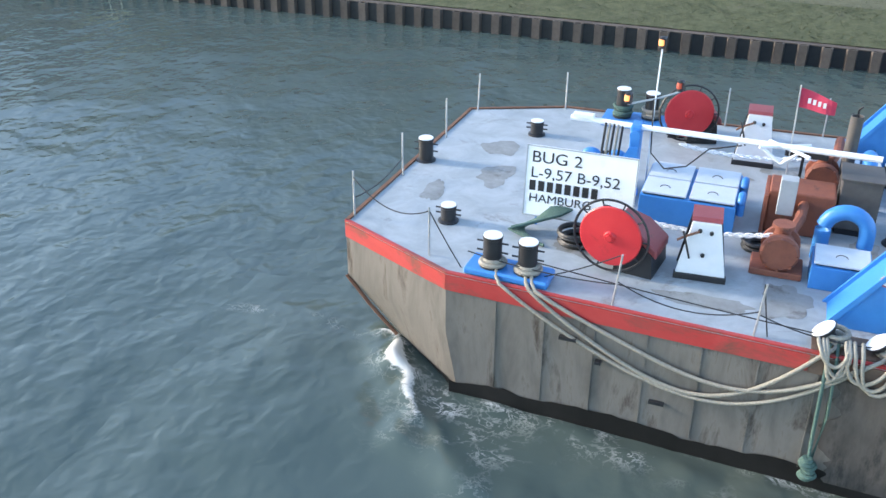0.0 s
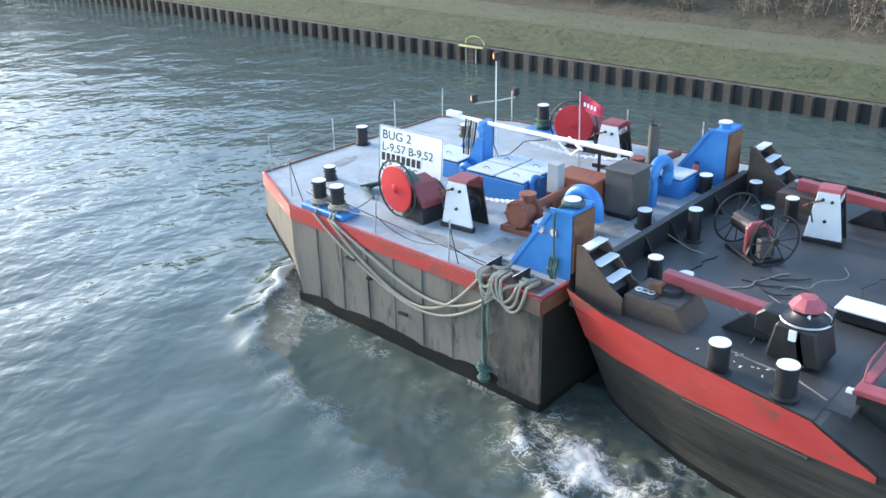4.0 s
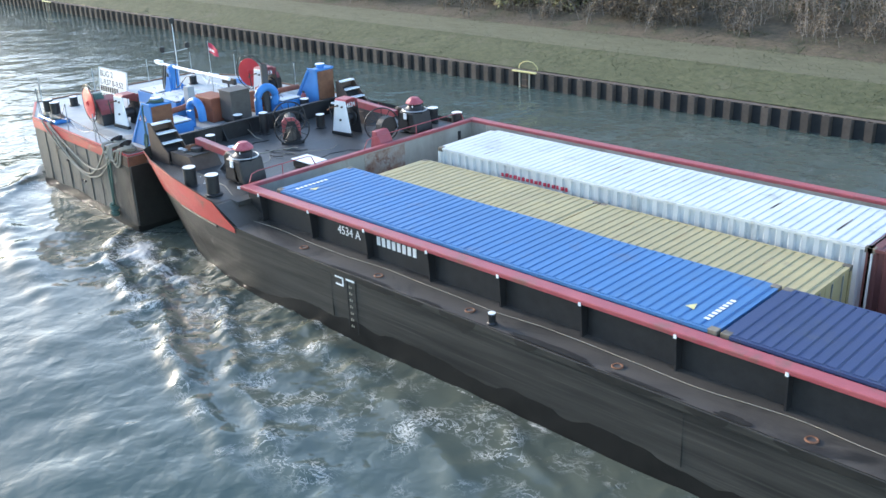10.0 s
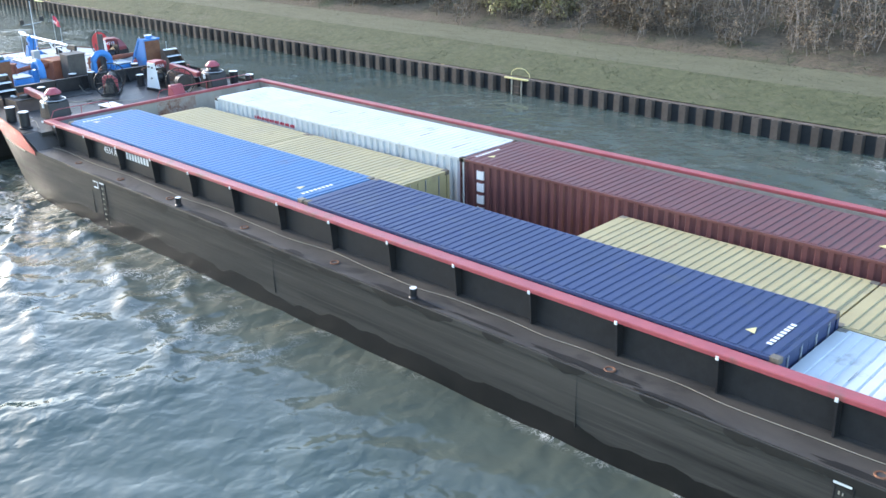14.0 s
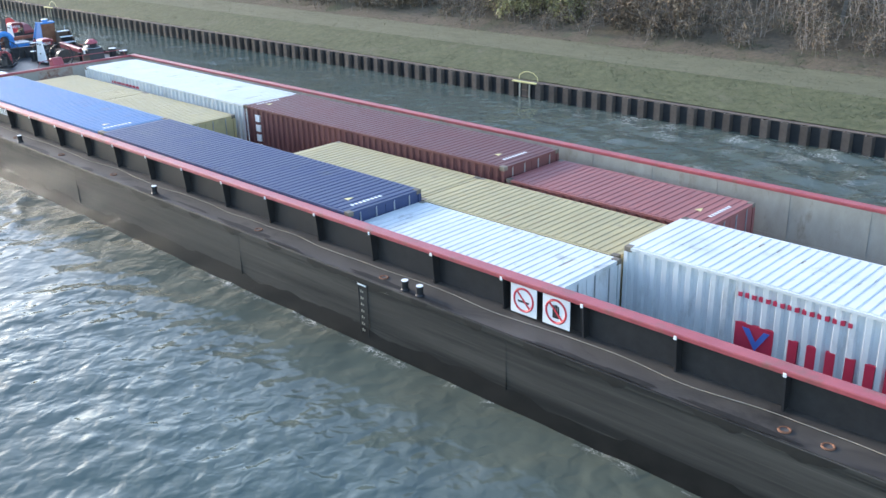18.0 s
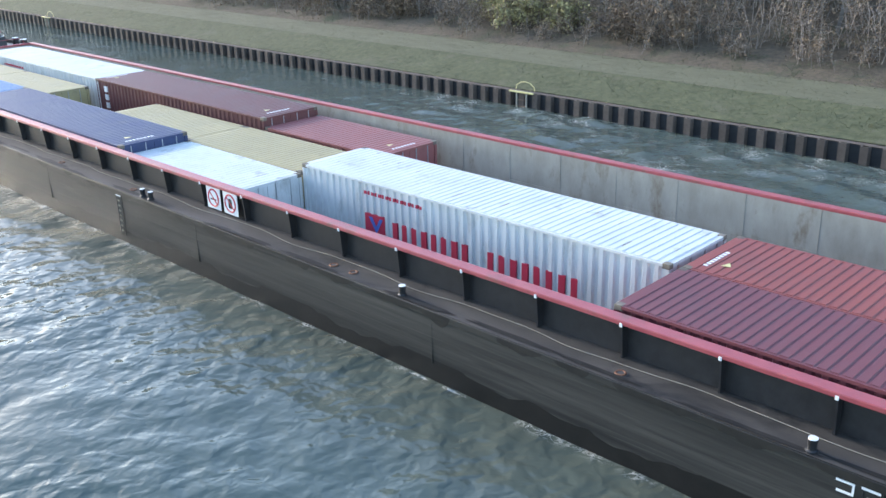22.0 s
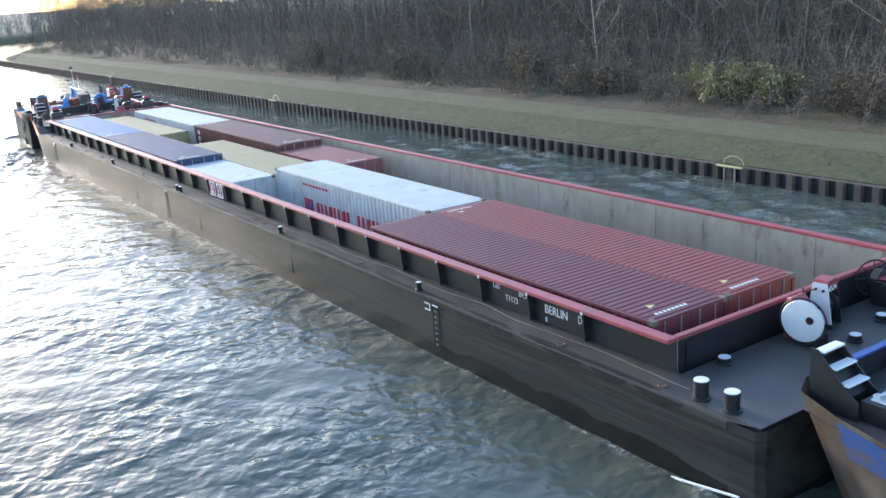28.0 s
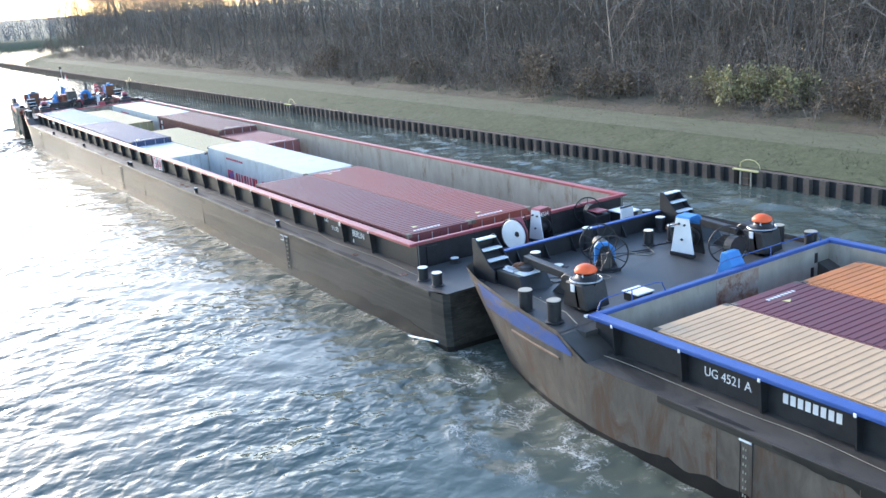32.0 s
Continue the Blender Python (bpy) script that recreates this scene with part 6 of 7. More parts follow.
# ---- fore decks of the barges ----
def step_tower(b, dx, y0, y1, side_mat):
    x0 = 3.62 + dx
    prof = [(x0, FDZ), (x0, 3.36), (x0 + 0.12, 3.36), (x0 + 0.75, 2.72), (x0 + 0.95, 2.6), (x0 + 0.95, FDZ)]
    t = part("step_tower", P(prof, "y", y0, y0 + 0.04), side_mat, b, "dark steel step tower with white treads")
    part("tower_side", P(prof, "y", y1 - 0.04, y1), side_mat, t)
    part("tower_back", B(x0, x0 + 0.04, y0 + 0.04, y1 - 0.04, FDZ, 3.3), side_mat, t)
    for k in range(3):
        xx, z = x0 + 0.04 + 0.25 * k, 3.34 - 0.245 * k
        part("tread", B(xx, xx + 0.2, y0 + 0.045, y1 - 0.045, z - 0.04, z, bevel=0.01), M_WHITE, t, "white painted tread")
    part("tower_body", P([(x0 + 0.05, FDZ), (x0 + 0.05, 3.1), (x0 + 0.2, 3.05), (x0 + 0.7, 2.6), (x0 + 0.7, FDZ)], "y", y0 + 0.042, y1 - 0.042), M_BLACK, t)
    return t


def capstan(b, x, y, cap_mat, box_mat, dome):
    c = part("capstan_housing", P([(x - 0.46, FDZ), (x + 0.44, FDZ), (x + 0.3, 2.9), (x - 0.34, 2.9)], "y", y - 0.38, y + 0.38, bevel=0.04), M_BLACK, b, "black capstan housing")
    part("capstan_drum", L([(0.34, 2.9), (0.36, 2.95), (0.26, 2.99), (0.22, 3.06), (0.24, 3.12), (0.25, 3.14)], (x, y, 0), seg=24), M_BLACK, c, smooth=40)
    prof = [(0.27, 3.12), (0.28, 3.16), (0.23, 3.23), (0.12, 3.29), (0.02, 3.31)] if dome else [(0.22, 3.1), (0.29, 3.14), (0.28, 3.18), (0.17, 3.28), (0.14, 3.31), (0.02, 3.32)]
    part("capstan_cap", L(prof, (x, y, 0), seg=24 if dome else 9), cap_mat, c, "painted capstan cap", smooth=60 if dome else 5)
    part("guide_ring", ring(bmesh.new(), (x, y, 2.93), 0.385, 0.02, "z", 28, 6), M_GALV, c)
    part("control_box", B(x - 0.1, x + 0.02, y - 0.42, y - 0.3, 2.68, 2.86, bevel=0.01), M_WHITE, c, "small white control box")
    part("gear_case", P([(x - 0.75, 2.55), (x - 0.3, 2.5), (x - 0.3, 2.95), (x - 0.6, 2.98), (x - 0.75, 2.85)], "y", y - 0.18, y + 0.2, bevel=0.03), M_BLACK, c)
    part("side_leg", P([(x + 0.1, FDZ), (x + 0.2, FDZ), (x + 0.05, 2.85), (x - 0.02, 2.85)], "y", y - 0.38, y - 0.33), M_BROWNGREY, c)
    part("lever", T([(x + 0.3, y, 2.8), (x + 0.42, y - 0.05, 3.0), (x + 0.44, y - 0.05, 3.18)], 0.015, 6), M_BLACK, c)
    for k in range(2):
        part("cap_mark", B(x - 0.03 + 0.1 * k, x + 0.03 + 0.1 * k, y - 0.206, y - 0.198, 3.0, 3.1), M_WHITE, c)
    return c


def spoked_wheel(b, x, y, z, r, deg, mat, spokes=8, solid=False):
    c = (x, y, z)
    w = part("hand_wheel", turned(ring(bmesh.new(), c, r, 0.022, "x", 32, 6), c, deg), mat, b, "black spoked reel wheel")
    for k in range(spokes):
        a = 2 * math.pi * k / spokes
        part("spoke", turned(T([(x, y, z), (x, y + r * math.cos(a), z + r * math.sin(a))], 0.013, 5), c, deg), mat, w)
    part("hub", turned(L([(0.07, -0.05), (0.07, 0.05)], c, "x", 12), c, deg), mat, w)
    if solid:
        part("wheel_plate", turned(L([(r * 0.97, -0.005), (r * 0.97, 0.005)], c, "x", 32), c, deg), mat, w)
    return w


def cable_winch(b, x, y, deg, paint):
    c = (x, y, FDZ)
    z = FDZ + 0.52
    base = part("winch_base", turned(B(x - 0.5, x + 0.5, y - 0.35, y + 0.35, FDZ + 0.002, FDZ + 0.08, bevel=0.01), c, deg), M_BLACK, b, "cable winch foundation")
    part("winch_cheek", turned(P([(y - 0.3, FDZ + 0.08), (y + 0.3, FDZ + 0.08), (y + 0.1, z + 0.1), (y - 0.1, z + 0.1)], "x", x + 0.14, x + 0.2), c, deg), M_BLACK, base)
    part("winch_motor", turned(P([(y - 0.28, FDZ + 0.08), (y + 0.28, FDZ + 0.08), (y + 0.28, z + 0.02), (y + 0.1, z + 0.2), (y - 0.18, z + 0.2), (y - 0.28, z + 0.1)], "x", x + 0.02, x + 0.13, bevel=0.02), c, deg), paint, base, "painted gear cover")
    part("winch_drum", turned(L([(0.2, -0.62), (0.2, 0.0)], (x, y, z), "x", 20), c, deg), M_CABLE, base, "wound steel cable")
    part("valve_block", turned(B(x + 0.24, x + 0.42, y - 0.15, y + 0.12, FDZ + 0.08, z - 0.05, bevel=0.02), c, deg), M_BROWNGREY, base)
    for wx in (-0.68, 0.62):
        p = Matrix.Translation(Vector(c)) @ Matrix.Rotation(radians(deg), 4, "Z") @ Vector((wx, 0, 0.52))
        spoked_wheel(b, p.x, p.y, p.z, 0.52, deg, M_BLACK, 12)


def rail(b, pts, r, mat, posts):
    part("handrail", T(pts, r, 8), mat, b, "painted tubular handrail")
    for p in posts:
        part("rail_post", T([p, (p[0], p[1], COAM_Z)], r, 6), mat, b)


def fore_deck(b, dx, v):
    """v: the paint set of this barge."""
    step_tower(b, dx, 13.5, 14.2, v["tower"])
    step_tower(b, dx, 20.65, 21.35, v["tower"])
    part("front_bulwark", B(3.55 + dx, 3.61 + dx, 14.2, 20.65, FDZ - 0.05, 2.74), M_BLACK, b, "black front bulwark plate")
    part("bulwark_rail", B(3.5 + dx, 3.66 + dx, 14.2, 20.65, 2.742, 2.79, bevel=0.012), v["rail"], b)
    for y in np.arange(15.0, 20, 1.0):
        part("bulwark_bracket", P([(3.612 + dx, FDZ), (3.86 + dx, FDZ), (3.612 + dx, 2.7)], "y", y - 0.012, y + 0.012), M_BLACK, b)
    for yy, s in ((13.75, 1), (21.0, -1)):
        pl = part("anchor_platform", P([(4.55 + dx, FDZ), (5.75 + dx, FDZ), (5.5 + dx, 2.64), (4.55 + dx, 2.64)], "y", min(yy, yy + 0.75 * s) - 0.15, max(yy, yy + 0.75 * s)), v["tower"], b, "dark steel anchor platform")
        for px in (4.65, 5.15):
            part("platform_plate", B(px + dx, px + 0.4 + dx, yy - 0.02, yy + 0.5 * s + 0.02, 2.642, 2.67) if s > 0 else B(px + dx, px + 0.4 + dx, yy - 0.5, yy, 2.642, 2.67), v["plate"], pl)
        cl = part("anchor_clamp", P([(4.75 + dx, 2.67), (5.1 + dx, 2.67), (5.05 + dx, 2.84), (4.85 + dx, 2.8)], "y", yy + 0.3 * s - 0.1, yy + 0.3 * s + 0.1), M_RUST, pl)
        for q in range(3):
            part("shackle", ring(bmesh.new(), (4.7 + 0.12 * q + dx, yy + 0.1 * s, 2.7), 0.06, 0.018, "z", 12, 5), M_GALV if q else M_WHITE, pl)
    for ya, sg in ((14.3, 1), (20.3, -1)):
        part("boom_arm", P([(4.95 + dx, 2.74), (6.95 + dx, 2.68), (6.95 + dx, 2.86), (4.95 + dx, 2.98)], "y", ya - 0.11, ya + 0.11, bevel=0.015), v["arm"], b, "painted box-section arm")
    capstan(b, 7.5 + dx, 14.12, v["cap"], M_BLACK, v["dome"])
    capstan(b, 7.5 + dx, 20.6, v["cap"], M_BLACK, v["dome"])
    wx, wy, wd = v["winch"]
    cable_winch(b, wx + dx, wy, wd, v["arm2"])
    fx, fy = v["frame"]
    roller_frame(b, fx + dx, fy, FDZ, 0.74, 1.08, M_WHITE, v["hood"], 0.5, 8, v["number"])
    # reel and motor beside the far coaming
    spoked_wheel(b, 7.75 + dx, 18.95, FDZ + 0.54, 0.52, -40, M_BLACK, 12)
    part("reel_drum", L([(0.3, 0.06), (0.3, 0.3)], (7.75 + dx, 18.95, FDZ + 0.52), "x", 20), M_CABLE, b, "wound black cable")
    part("reel_motor", P([(8.0 + dx, FDZ - 0.1), (8.56 + dx, FDZ - 0.1), (8.5 + dx, 2.52), (8.3 + dx, 2.84), (8.12 + dx, 2.84)], "y", 18.2, 18.7, bevel=0.02), v["arm2"], b, "painted reel motor cover")
    hx, hy = v["hatch"]
    h = part("deck_hatch", B(hx + dx, hx + v["lid"] + dx, hy, hy + 0.52, FDZ - 0.05, 2.42, bevel=0.02), M_BLACK, b)
    part("hatch_lid", B(hx - 0.03 + dx, hx + v["lid"] + 0.03 + dx, hy - 0.03, hy + 0.55, 2.422, 2.46, bevel=0.015), M_WHITE, h, "white hatch lid")
    for bx, by, hh in ((4.33, 15.1, 0.5), (4.75, 15.55, 0.12), (4.0, 17.3, 0.7), (4.0, 20.85 - 0.6, 0.45), (5.1, 19.6, 0.5), (4.85, 18.9, 0.45)):
        bollard(b, bx + dx, by, FDZ, 0.14, hh, M_WHITE)
    # handrails on the front of the hold
    z = COAM_Z + 0.28
    for y0, y1 in ((13.4, 15.6), (17.4, 21.6)):
        rail(b, [(COAM_A + 0.05 + dx, y0, COAM_Z), (COAM_A + 0.05 + dx, y0 + 0.12, z - 0.04), (COAM_A + 0.05 + dx, y0 + 0.3, z), (COAM_A + 0.05 + dx, y1 - 0.3, z), (COAM_A + 0.05 + dx, y1 - 0.12, z - 0.04), (COAM_A + 0.05 + dx, y1, COAM_Z)], 0.014, v["rail2"], [(COAM_A + 0.05 + dx, (y0 + y1) / 2, z)])
    # rust and patches inside the hold front
    part("rust_patch", B(COAM_A + 0.142 + dx, COAM_A + 0.147 + dx, 17.3, 18.9, 1.2, 2.42), M_RUSTPATCH, b, "flaking rust and primer patch")
    for y, zz in ((21.3, 2.0), (21.15, 1.62)):
        part("wall_slot", B(COAM_A + 0.142 + dx, COAM_A + 0.15 + dx, y - 0.08, y + 0.05, zz, zz + 0.28), M_BLACK, b)
    part("fairlead", P([(COAM_N - 0.02, 2.46), (COAM_N + 0.1, 2.46), (COAM_N + 0.1, 2.5), (COAM_N - 0.02, 2.52)], "x", COAM_A - 0.1 + dx, COAM_A - 0.005 + dx), M_WHITE, b)


M_RUSTPATCH = mk("flaking rust patch", (0.24, 0.11, 0.06), (0.36, 0.33, 0.29), 3.0, 0.8, stain=(0.16, 0.06, 0.035), stain_scale=2.0, stain_at=0.5)
M_PINK = mk("faded red cap", (0.34, 0.05, 0.07), (0.46, 0.12, 0.14), 4, 0.5)
fore_deck(BARGE_RED, 0.0, dict(tower=M_TOWER, rail=M_BLACK, plate=M_BROWNGREY, arm=M_RED, arm2=M_RED, cap=M_PINK, dome=False, winch=(5.25, 17.42, -34), frame=(6.1, 18.75), hood=M_RED, number="4534", hatch=(7.45, 15.75), lid=0.85, rail2=M_RED))
fore_deck(BARGE_BLUE, DX2, dict(tower=M_BLACK, rail=M_DKBLUE, plate=M_WHITE, arm=M_BLACK, arm2=M_BLUE, cap=M_ORANGE, dome=True, winch=(5.5, 16.55, -30), frame=(6.35, 18.7), hood=M_BLUE, number="", hatch=(7.75, 15.1), lid=0.5, rail2=M_DKBLUE))


# ---- aft deck of the red barge ----
def aft_gear():
    b = BARGE_RED
    z = 1.76
    c = (66.6, 16.45, 2.34)
    d = part("reel_disc", turned(L([(0.47, 0.0), (0.48, -0.02), (0.46, -0.04), (0.1, -0.05)], c, "y", 32), c, 12), M_WHITE, b, "white reel disc")
    part("reel_slot", turned(L([(0.09, -0.055), (0.08, -0.07)], (c[0] + 0.17, c[1], c[2] + 0.05), "y", 12), c, 12), M_BLACK, d)
    part("reel_rim", turned(ring(bmesh.new(), c, 0.52, 0.02, "y", 32, 6), c, 12), M_BLACK, d)
    part("reel_motor", P([(66.0, z), (66.5, z), (66.5, 2.3), (66.2, 2.75), (66.05, 2.7)], "y", 16.6, 17.1, bevel=0.02), M_RED, b, "red reel motor cover")
    part("reel_foot", B(66.3, 66.9, 16.5, 16.95, z, 2.0), M_BLACK, b)
    roller_frame(b, 66.15, 17.7, z, 0.6, 1.05, M_WHITE, M_RED, 0.5, 10, "4534")
    spoked_wheel(b, 66.0, 20.05, 2.35, 0.45, -30, M_BLACK, 8)
    part("reel_drum", L([(0.25, 0.05), (0.25, 0.25)], (66.0, 20.05, 2.35), "x", 20), M_CABLE, b, "wound black cable")
    part("reel_motor", P([(66.1, z), (66.7, z), (66.7, 2.3), (66.3, 2.4), (66.1, 2.3)], "y", 19.8, 20.4, bevel=0.02), M_BLACK, b)
    part("motor_lid", B(66.1, 66.75, 19.85, 20.3, 2.405, 2.45, bevel=0.01), M_RED, b)
    h = part("deck_house", B(66.35, 67.0, 20.75, 21.4, z, 2.25, bevel=0.02), M_BLACK, b)
    part("house_lid", B(66.3, 67.05, 20.7, 21.45, 2.252, 2.3, bevel=0.015), M_WHITE, h, "white lid")
    p = part("light_board", B(67.3, 67.36, 20.3, 20.85, 1.9, 2.55, bevel=0.01), M_WHITE, b, "white light board")
    part("board_leg", B(67.25, 67.3, 20.35, 20.8, z, 2.6), M_BLACK, b)
    for x, y in ((66.1, 14.5), (67.2, 17.5), (66.9, 19.0)):
        bollard(b, x, y, z, 0.13, 0.16)
    part("aft_door", B(65.70, 65.73, 13.75, 14.15, 1.8, 2.35), M_BLACK, b, "black locker door")


aft_gear()
part("fender_pole", T([(66.5, 12.33, 0.06), (68.24, 12.36, 0.34)], 0.03, 8), M_WHITE, BARGE_RED, "pale wooden fender pole slung at the waterline")


# ---- lettering, signs and marks ----
def side_text(b, x, z, words, size, squeeze=0.9, y=None):
    return text_part("lettering", words, size, pose(x, (COAM_N + 0.236) if y is None else y, z, 90, 0, 0), M_TEXTW, b, squeeze)


def bars(b, x, z, n, w, h, gap):
    for k in range(n):
        part("number_bar", B(x + k * gap, x + k * gap + w, COAM_N + 0.23, COAM_N + 0.239, z, z + h), M_TEXTW, b)


side_text(BARGE_RED, 12.18, 2.06, "4534 A", 0.3, 0.92)
bars(BARGE_RED, 13.56, 2.1, 8, 0.11, 0.21, 0.166)
side_text(BARGE_RED, 59.47, 2.2, "L65", 0.2, 0.95)
side_text(BARGE_RED, 60.54, 2.2, "B9,5", 0.2, 0.9)
side_text(BARGE_RED, 59.98, 1.97, "T1173", 0.22, 0.9)
side_text(BARGE_RED, 61.54, 2.03, "BERLIN", 0.31, 0.86)
side_text(BARGE_RED, 62.74, 2.06, "D", 0.28, 0.7)
part("small_mark", B(61.58, 61.62, COAM_N + 0.22, COAM_N + 0.24, 1.8, 1.92), M_TEXTW, BARGE_RED)
side_text(BARGE_BLUE, 11.85 + DX2, 2.02, "UG 4521 A", 0.28, 0.9)
bars(BARGE_BLUE, 13.75 + DX2, 2.06, 8, 0.11, 0.2, 0.16)


def draught_scale(b, x, plate=True):
    y = 12.408
    part("draught_line", B(x + 0.02, x + 0.032, y - 0.006, y + 0.01, 0.3, 1.6), M_BLACK, b)
    part("draught_line", B(x + 0.3, x + 0.312, y - 0.006, y + 0.01, 0.3, 1.6), M_BLACK, b)
    part("draught_head", B(x + 0.0, x + 0.28, y - 0.008, y + 0.01, 1.55, 1.62), M_TEXTW, b, "white draught mark")
    for k in range(7):
        z = 0.42 + 0.16 * k
        part("draught_tick", B(x + 0.09, x + 0.115, y - 0.007, y + 0.01, z, z + 0.06), M_CAPTAN, b)
        part("draught_tick", B(x + 0.15, x + 0.17, y - 0.007, y + 0.01, z, z + 0.045), M_CAPTAN, b)
    if plate:
        part("load_mark", B(x - 0.38, x - 0.1, y - 0.008, y + 0.01, 1.54, 1.575), M_TEXTW, b)
        part("load_mark", B(x - 0.36, x - 0.1, y - 0.008, y + 0.01, 1.36, 1.395), M_TEXTW, b)
        part("load_mark", B(x - 0.13, x - 0.1, y - 0.008, y + 0.01, 1.397, 1.538), M_TEXTW, b)


draught_scale(BARGE_RED, 13.55)
draught_scale(BARGE_RED, 35.65, False)
part("load_mark", B(36.55, 36.75, 12.4, 12.415, 1.6, 1.63), M_TEXTW, BARGE_RED)
part("load_mark", B(36.72, 36.95, 12.4, 12.415, 1.68, 1.71), M_TEXTW, BARGE_RED)
part("load_mark", B(36.72, 36.75, 12.4, 12.415, 1.63, 1.68), M_TEXTW, BARGE_RED)
draught_scale(BARGE_RED, 57.95)
draught_scale(BARGE_BLUE, 13.55 + DX2, False)


def prohibition(b, x, kind):
    y = COAM_N + 0.06
    s = part("prohibition_sign", B(x, x + 0.66, y, y + 0.02, 1.8, 2.44, bevel=0.006), M_WHITE, b, "white board with red prohibition ring")
    cx, cz = x + 0.33, 2.12
    part("ring_mark", ring(bmesh.new(), (cx, y - 0.002, cz), 0.24, 0.026, "y", 32, 4), M_SIGNRED, s)
    bar = box(bmesh.new(), -0.23, 0.23, y - 0.01, y - 0.003, -0.02, 0.02)
    bar.transform(Matrix.Translation((cx, 0, cz)) @ Matrix.Rotation(radians(45), 4, "Y"))
    part("bar_mark", bar, M_SIGNRED, s)
    if kind:
        bm = box(bmesh.new(), cx - 0.08, cx + 0.08, y - 0.008, y - 0.002, cz - 0.14, cz + 0.02, bevel=0.0)
        for k in range(4):
            box(bm, cx - 0.08 + k * 0.042, cx - 0.05 + k * 0.042, y - 0.008, y - 0.002, cz + 0.02, cz + 0.12 + 0.02 * (k in (1, 2)))
        part("palm_mark", bm, M_TEXT, s)
    else:
        part("stick_mark", B(cx - 0.14, cx + 0.14, y - 0.008, y - 0.002, cz - 0.06, cz - 0.02), M_TEXT, s)


M_SIGNRED = mk("sign red", (0.55, 0.04, 0.06), (0.6, 0.05, 0.07), 3, 0.5, bump=0)
M_SIGNBLUE = mk("mark blue", (0.05, 0.12, 0.42), (0.06, 0.14, 0.46), 3, 0.5, bump=0)
prohibition(BARGE_RED, 39.46, 0)
prohibition(BARGE_RED, 40.27, 1)

# pipe clips, manhole lids and a cable on the side deck
for mx in (11.7, 14.3, 17.0, 20.5, 24.0, 31.5, 36.2, 45.5, 46.2, 53.5, 62.9, 66.0):
    lid = part("deck_socket", ring(bmesh.new(), (mx, 12.72, 1.762), 0.09, 0.022, "z", 18, 6), M_RUST, BARGE_RED, "rusty deck socket")
    part("socket_plate", L([(0.085, 0.0), (0.085, 0.008)], (mx, 12.72, 1.757), seg=16), M_BROWNGREY, lid)
for dx, bb in ((0, BARGE_RED), (DX2, BARGE_BLUE)):
    n = 240 if dx == 0 else 60
    pts = []
    for k in range(n + 1):
        x = 8.5 + k * (66.5 - 8.5) / 240
        zz = 1.775
        pts.append((x + dx, 13.02 + 0.08 * noise.noise((x * 0.7, dx, 0)) + 0.05 * math.sin(x * 1.4), zz))
    part("deck_cable", T(pts, 0.007, 5), M_ROPE, bb, "thin grey cable along the side deck")


# lettering on containers
def strokes(th, x0, z0, x1, z1, y, n, mat, wide=0.62):
    p = (x1 - x0) / n
    for k in range(n):
        part("letter_bar", B(x0 + k * p, x0 + k * p + p * wide, y - 0.006, y + 0.05, z0, z1), mat, th)


M_LETTER = mk("dark red lettering", (0.42, 0.02, 0.05), (0.48, 0.03, 0.07), 3, 0.5, bump=0)
yw = 15.95 + 0.028
strokes(WHITE_LONG, 42.95, 2.22, 45.25, 2.31, yw, 16, M_LETTER, 0.55)
part("mark_panel", B(42.95, 43.75, yw - 0.006, yw + 0.05, 1.05, 1.68), M_LETTER, WHITE_LONG, "red and blue square mark")
part("mark_wedge", P([(43.1, 1.6), (43.25, 1.6), (43.4, 1.35), (43.55, 1.6), (43.68, 1.6), (43.4, 1.15)], "y", yw - 0.012, yw - 0.007), M_SIGNBLUE, WHITE_LONG)
for x0 in (44.05, 47.45):
    strokes(WHITE_LONG, x0, 1.0, x0 + 2.9, 1.62, yw, 8, M_LETTER, 0.5)
part("warning_label", P([(51.55, 1.5), (51.8, 1.5), (51.675, 1.72)], "y", yw - 0.006, yw + 0.02), M_YELLOW, WHITE_LONG, "yellow warning triangle")
strokes(WHITE_FAR, 12.65, 2.2, 14.93, 2.29, F_ROW + 0.028, 16, M_LETTER, 0.55)
for k, z in enumerate((2.1, 1.75, 1.4, 1.05)):
    part("letter_bar", B(22.96, 23.2, F_ROW + 0.02, F_ROW + 0.08, z, z + 0.24), M_WHITE, BROWN)


def roof_marks(x0, y0, z, n, mat, s):
    th = thing("roof_code", (x0, y0, z), "row of small white code marks on a container roof", "marking")
    for k in range(n):
        part("code_bar", B(x0, x0 + 0.1, y0 + 0.13 * k, y0 + 0.13 * k + 0.08, z, z + 0.004), mat, th)
    part("warning_patch", P([(x0 + 0.5 * s, y0 + 0.25), (x0 + 0.3 * s, y0 + 0.2), (x0 + 0.38 * s, y0 + 0.45)], "z", z, z + 0.004), M_YELLOW, th, "small yellow warning triangle")


for rx, ry, rz in ((21.5, 13.8, 2.61), (33.75, 13.9, 2.61), (40.3, 19.5, 2.305), (22.6, 19.1, 2.61), (64.55, 14.0, 2.61), (64.55, 16.5, 2.61), (53.0, 16.4, 2.61), (10.1, 13.8, 2.61), (75.75, 16.9, 2.305), (34.0, 19.3, 2.61)):
    roof_marks(rx, ry, rz, 8, M_WHITE, 1 if rx in (22.6, 53.0, 10.1, 75.75) else -1)


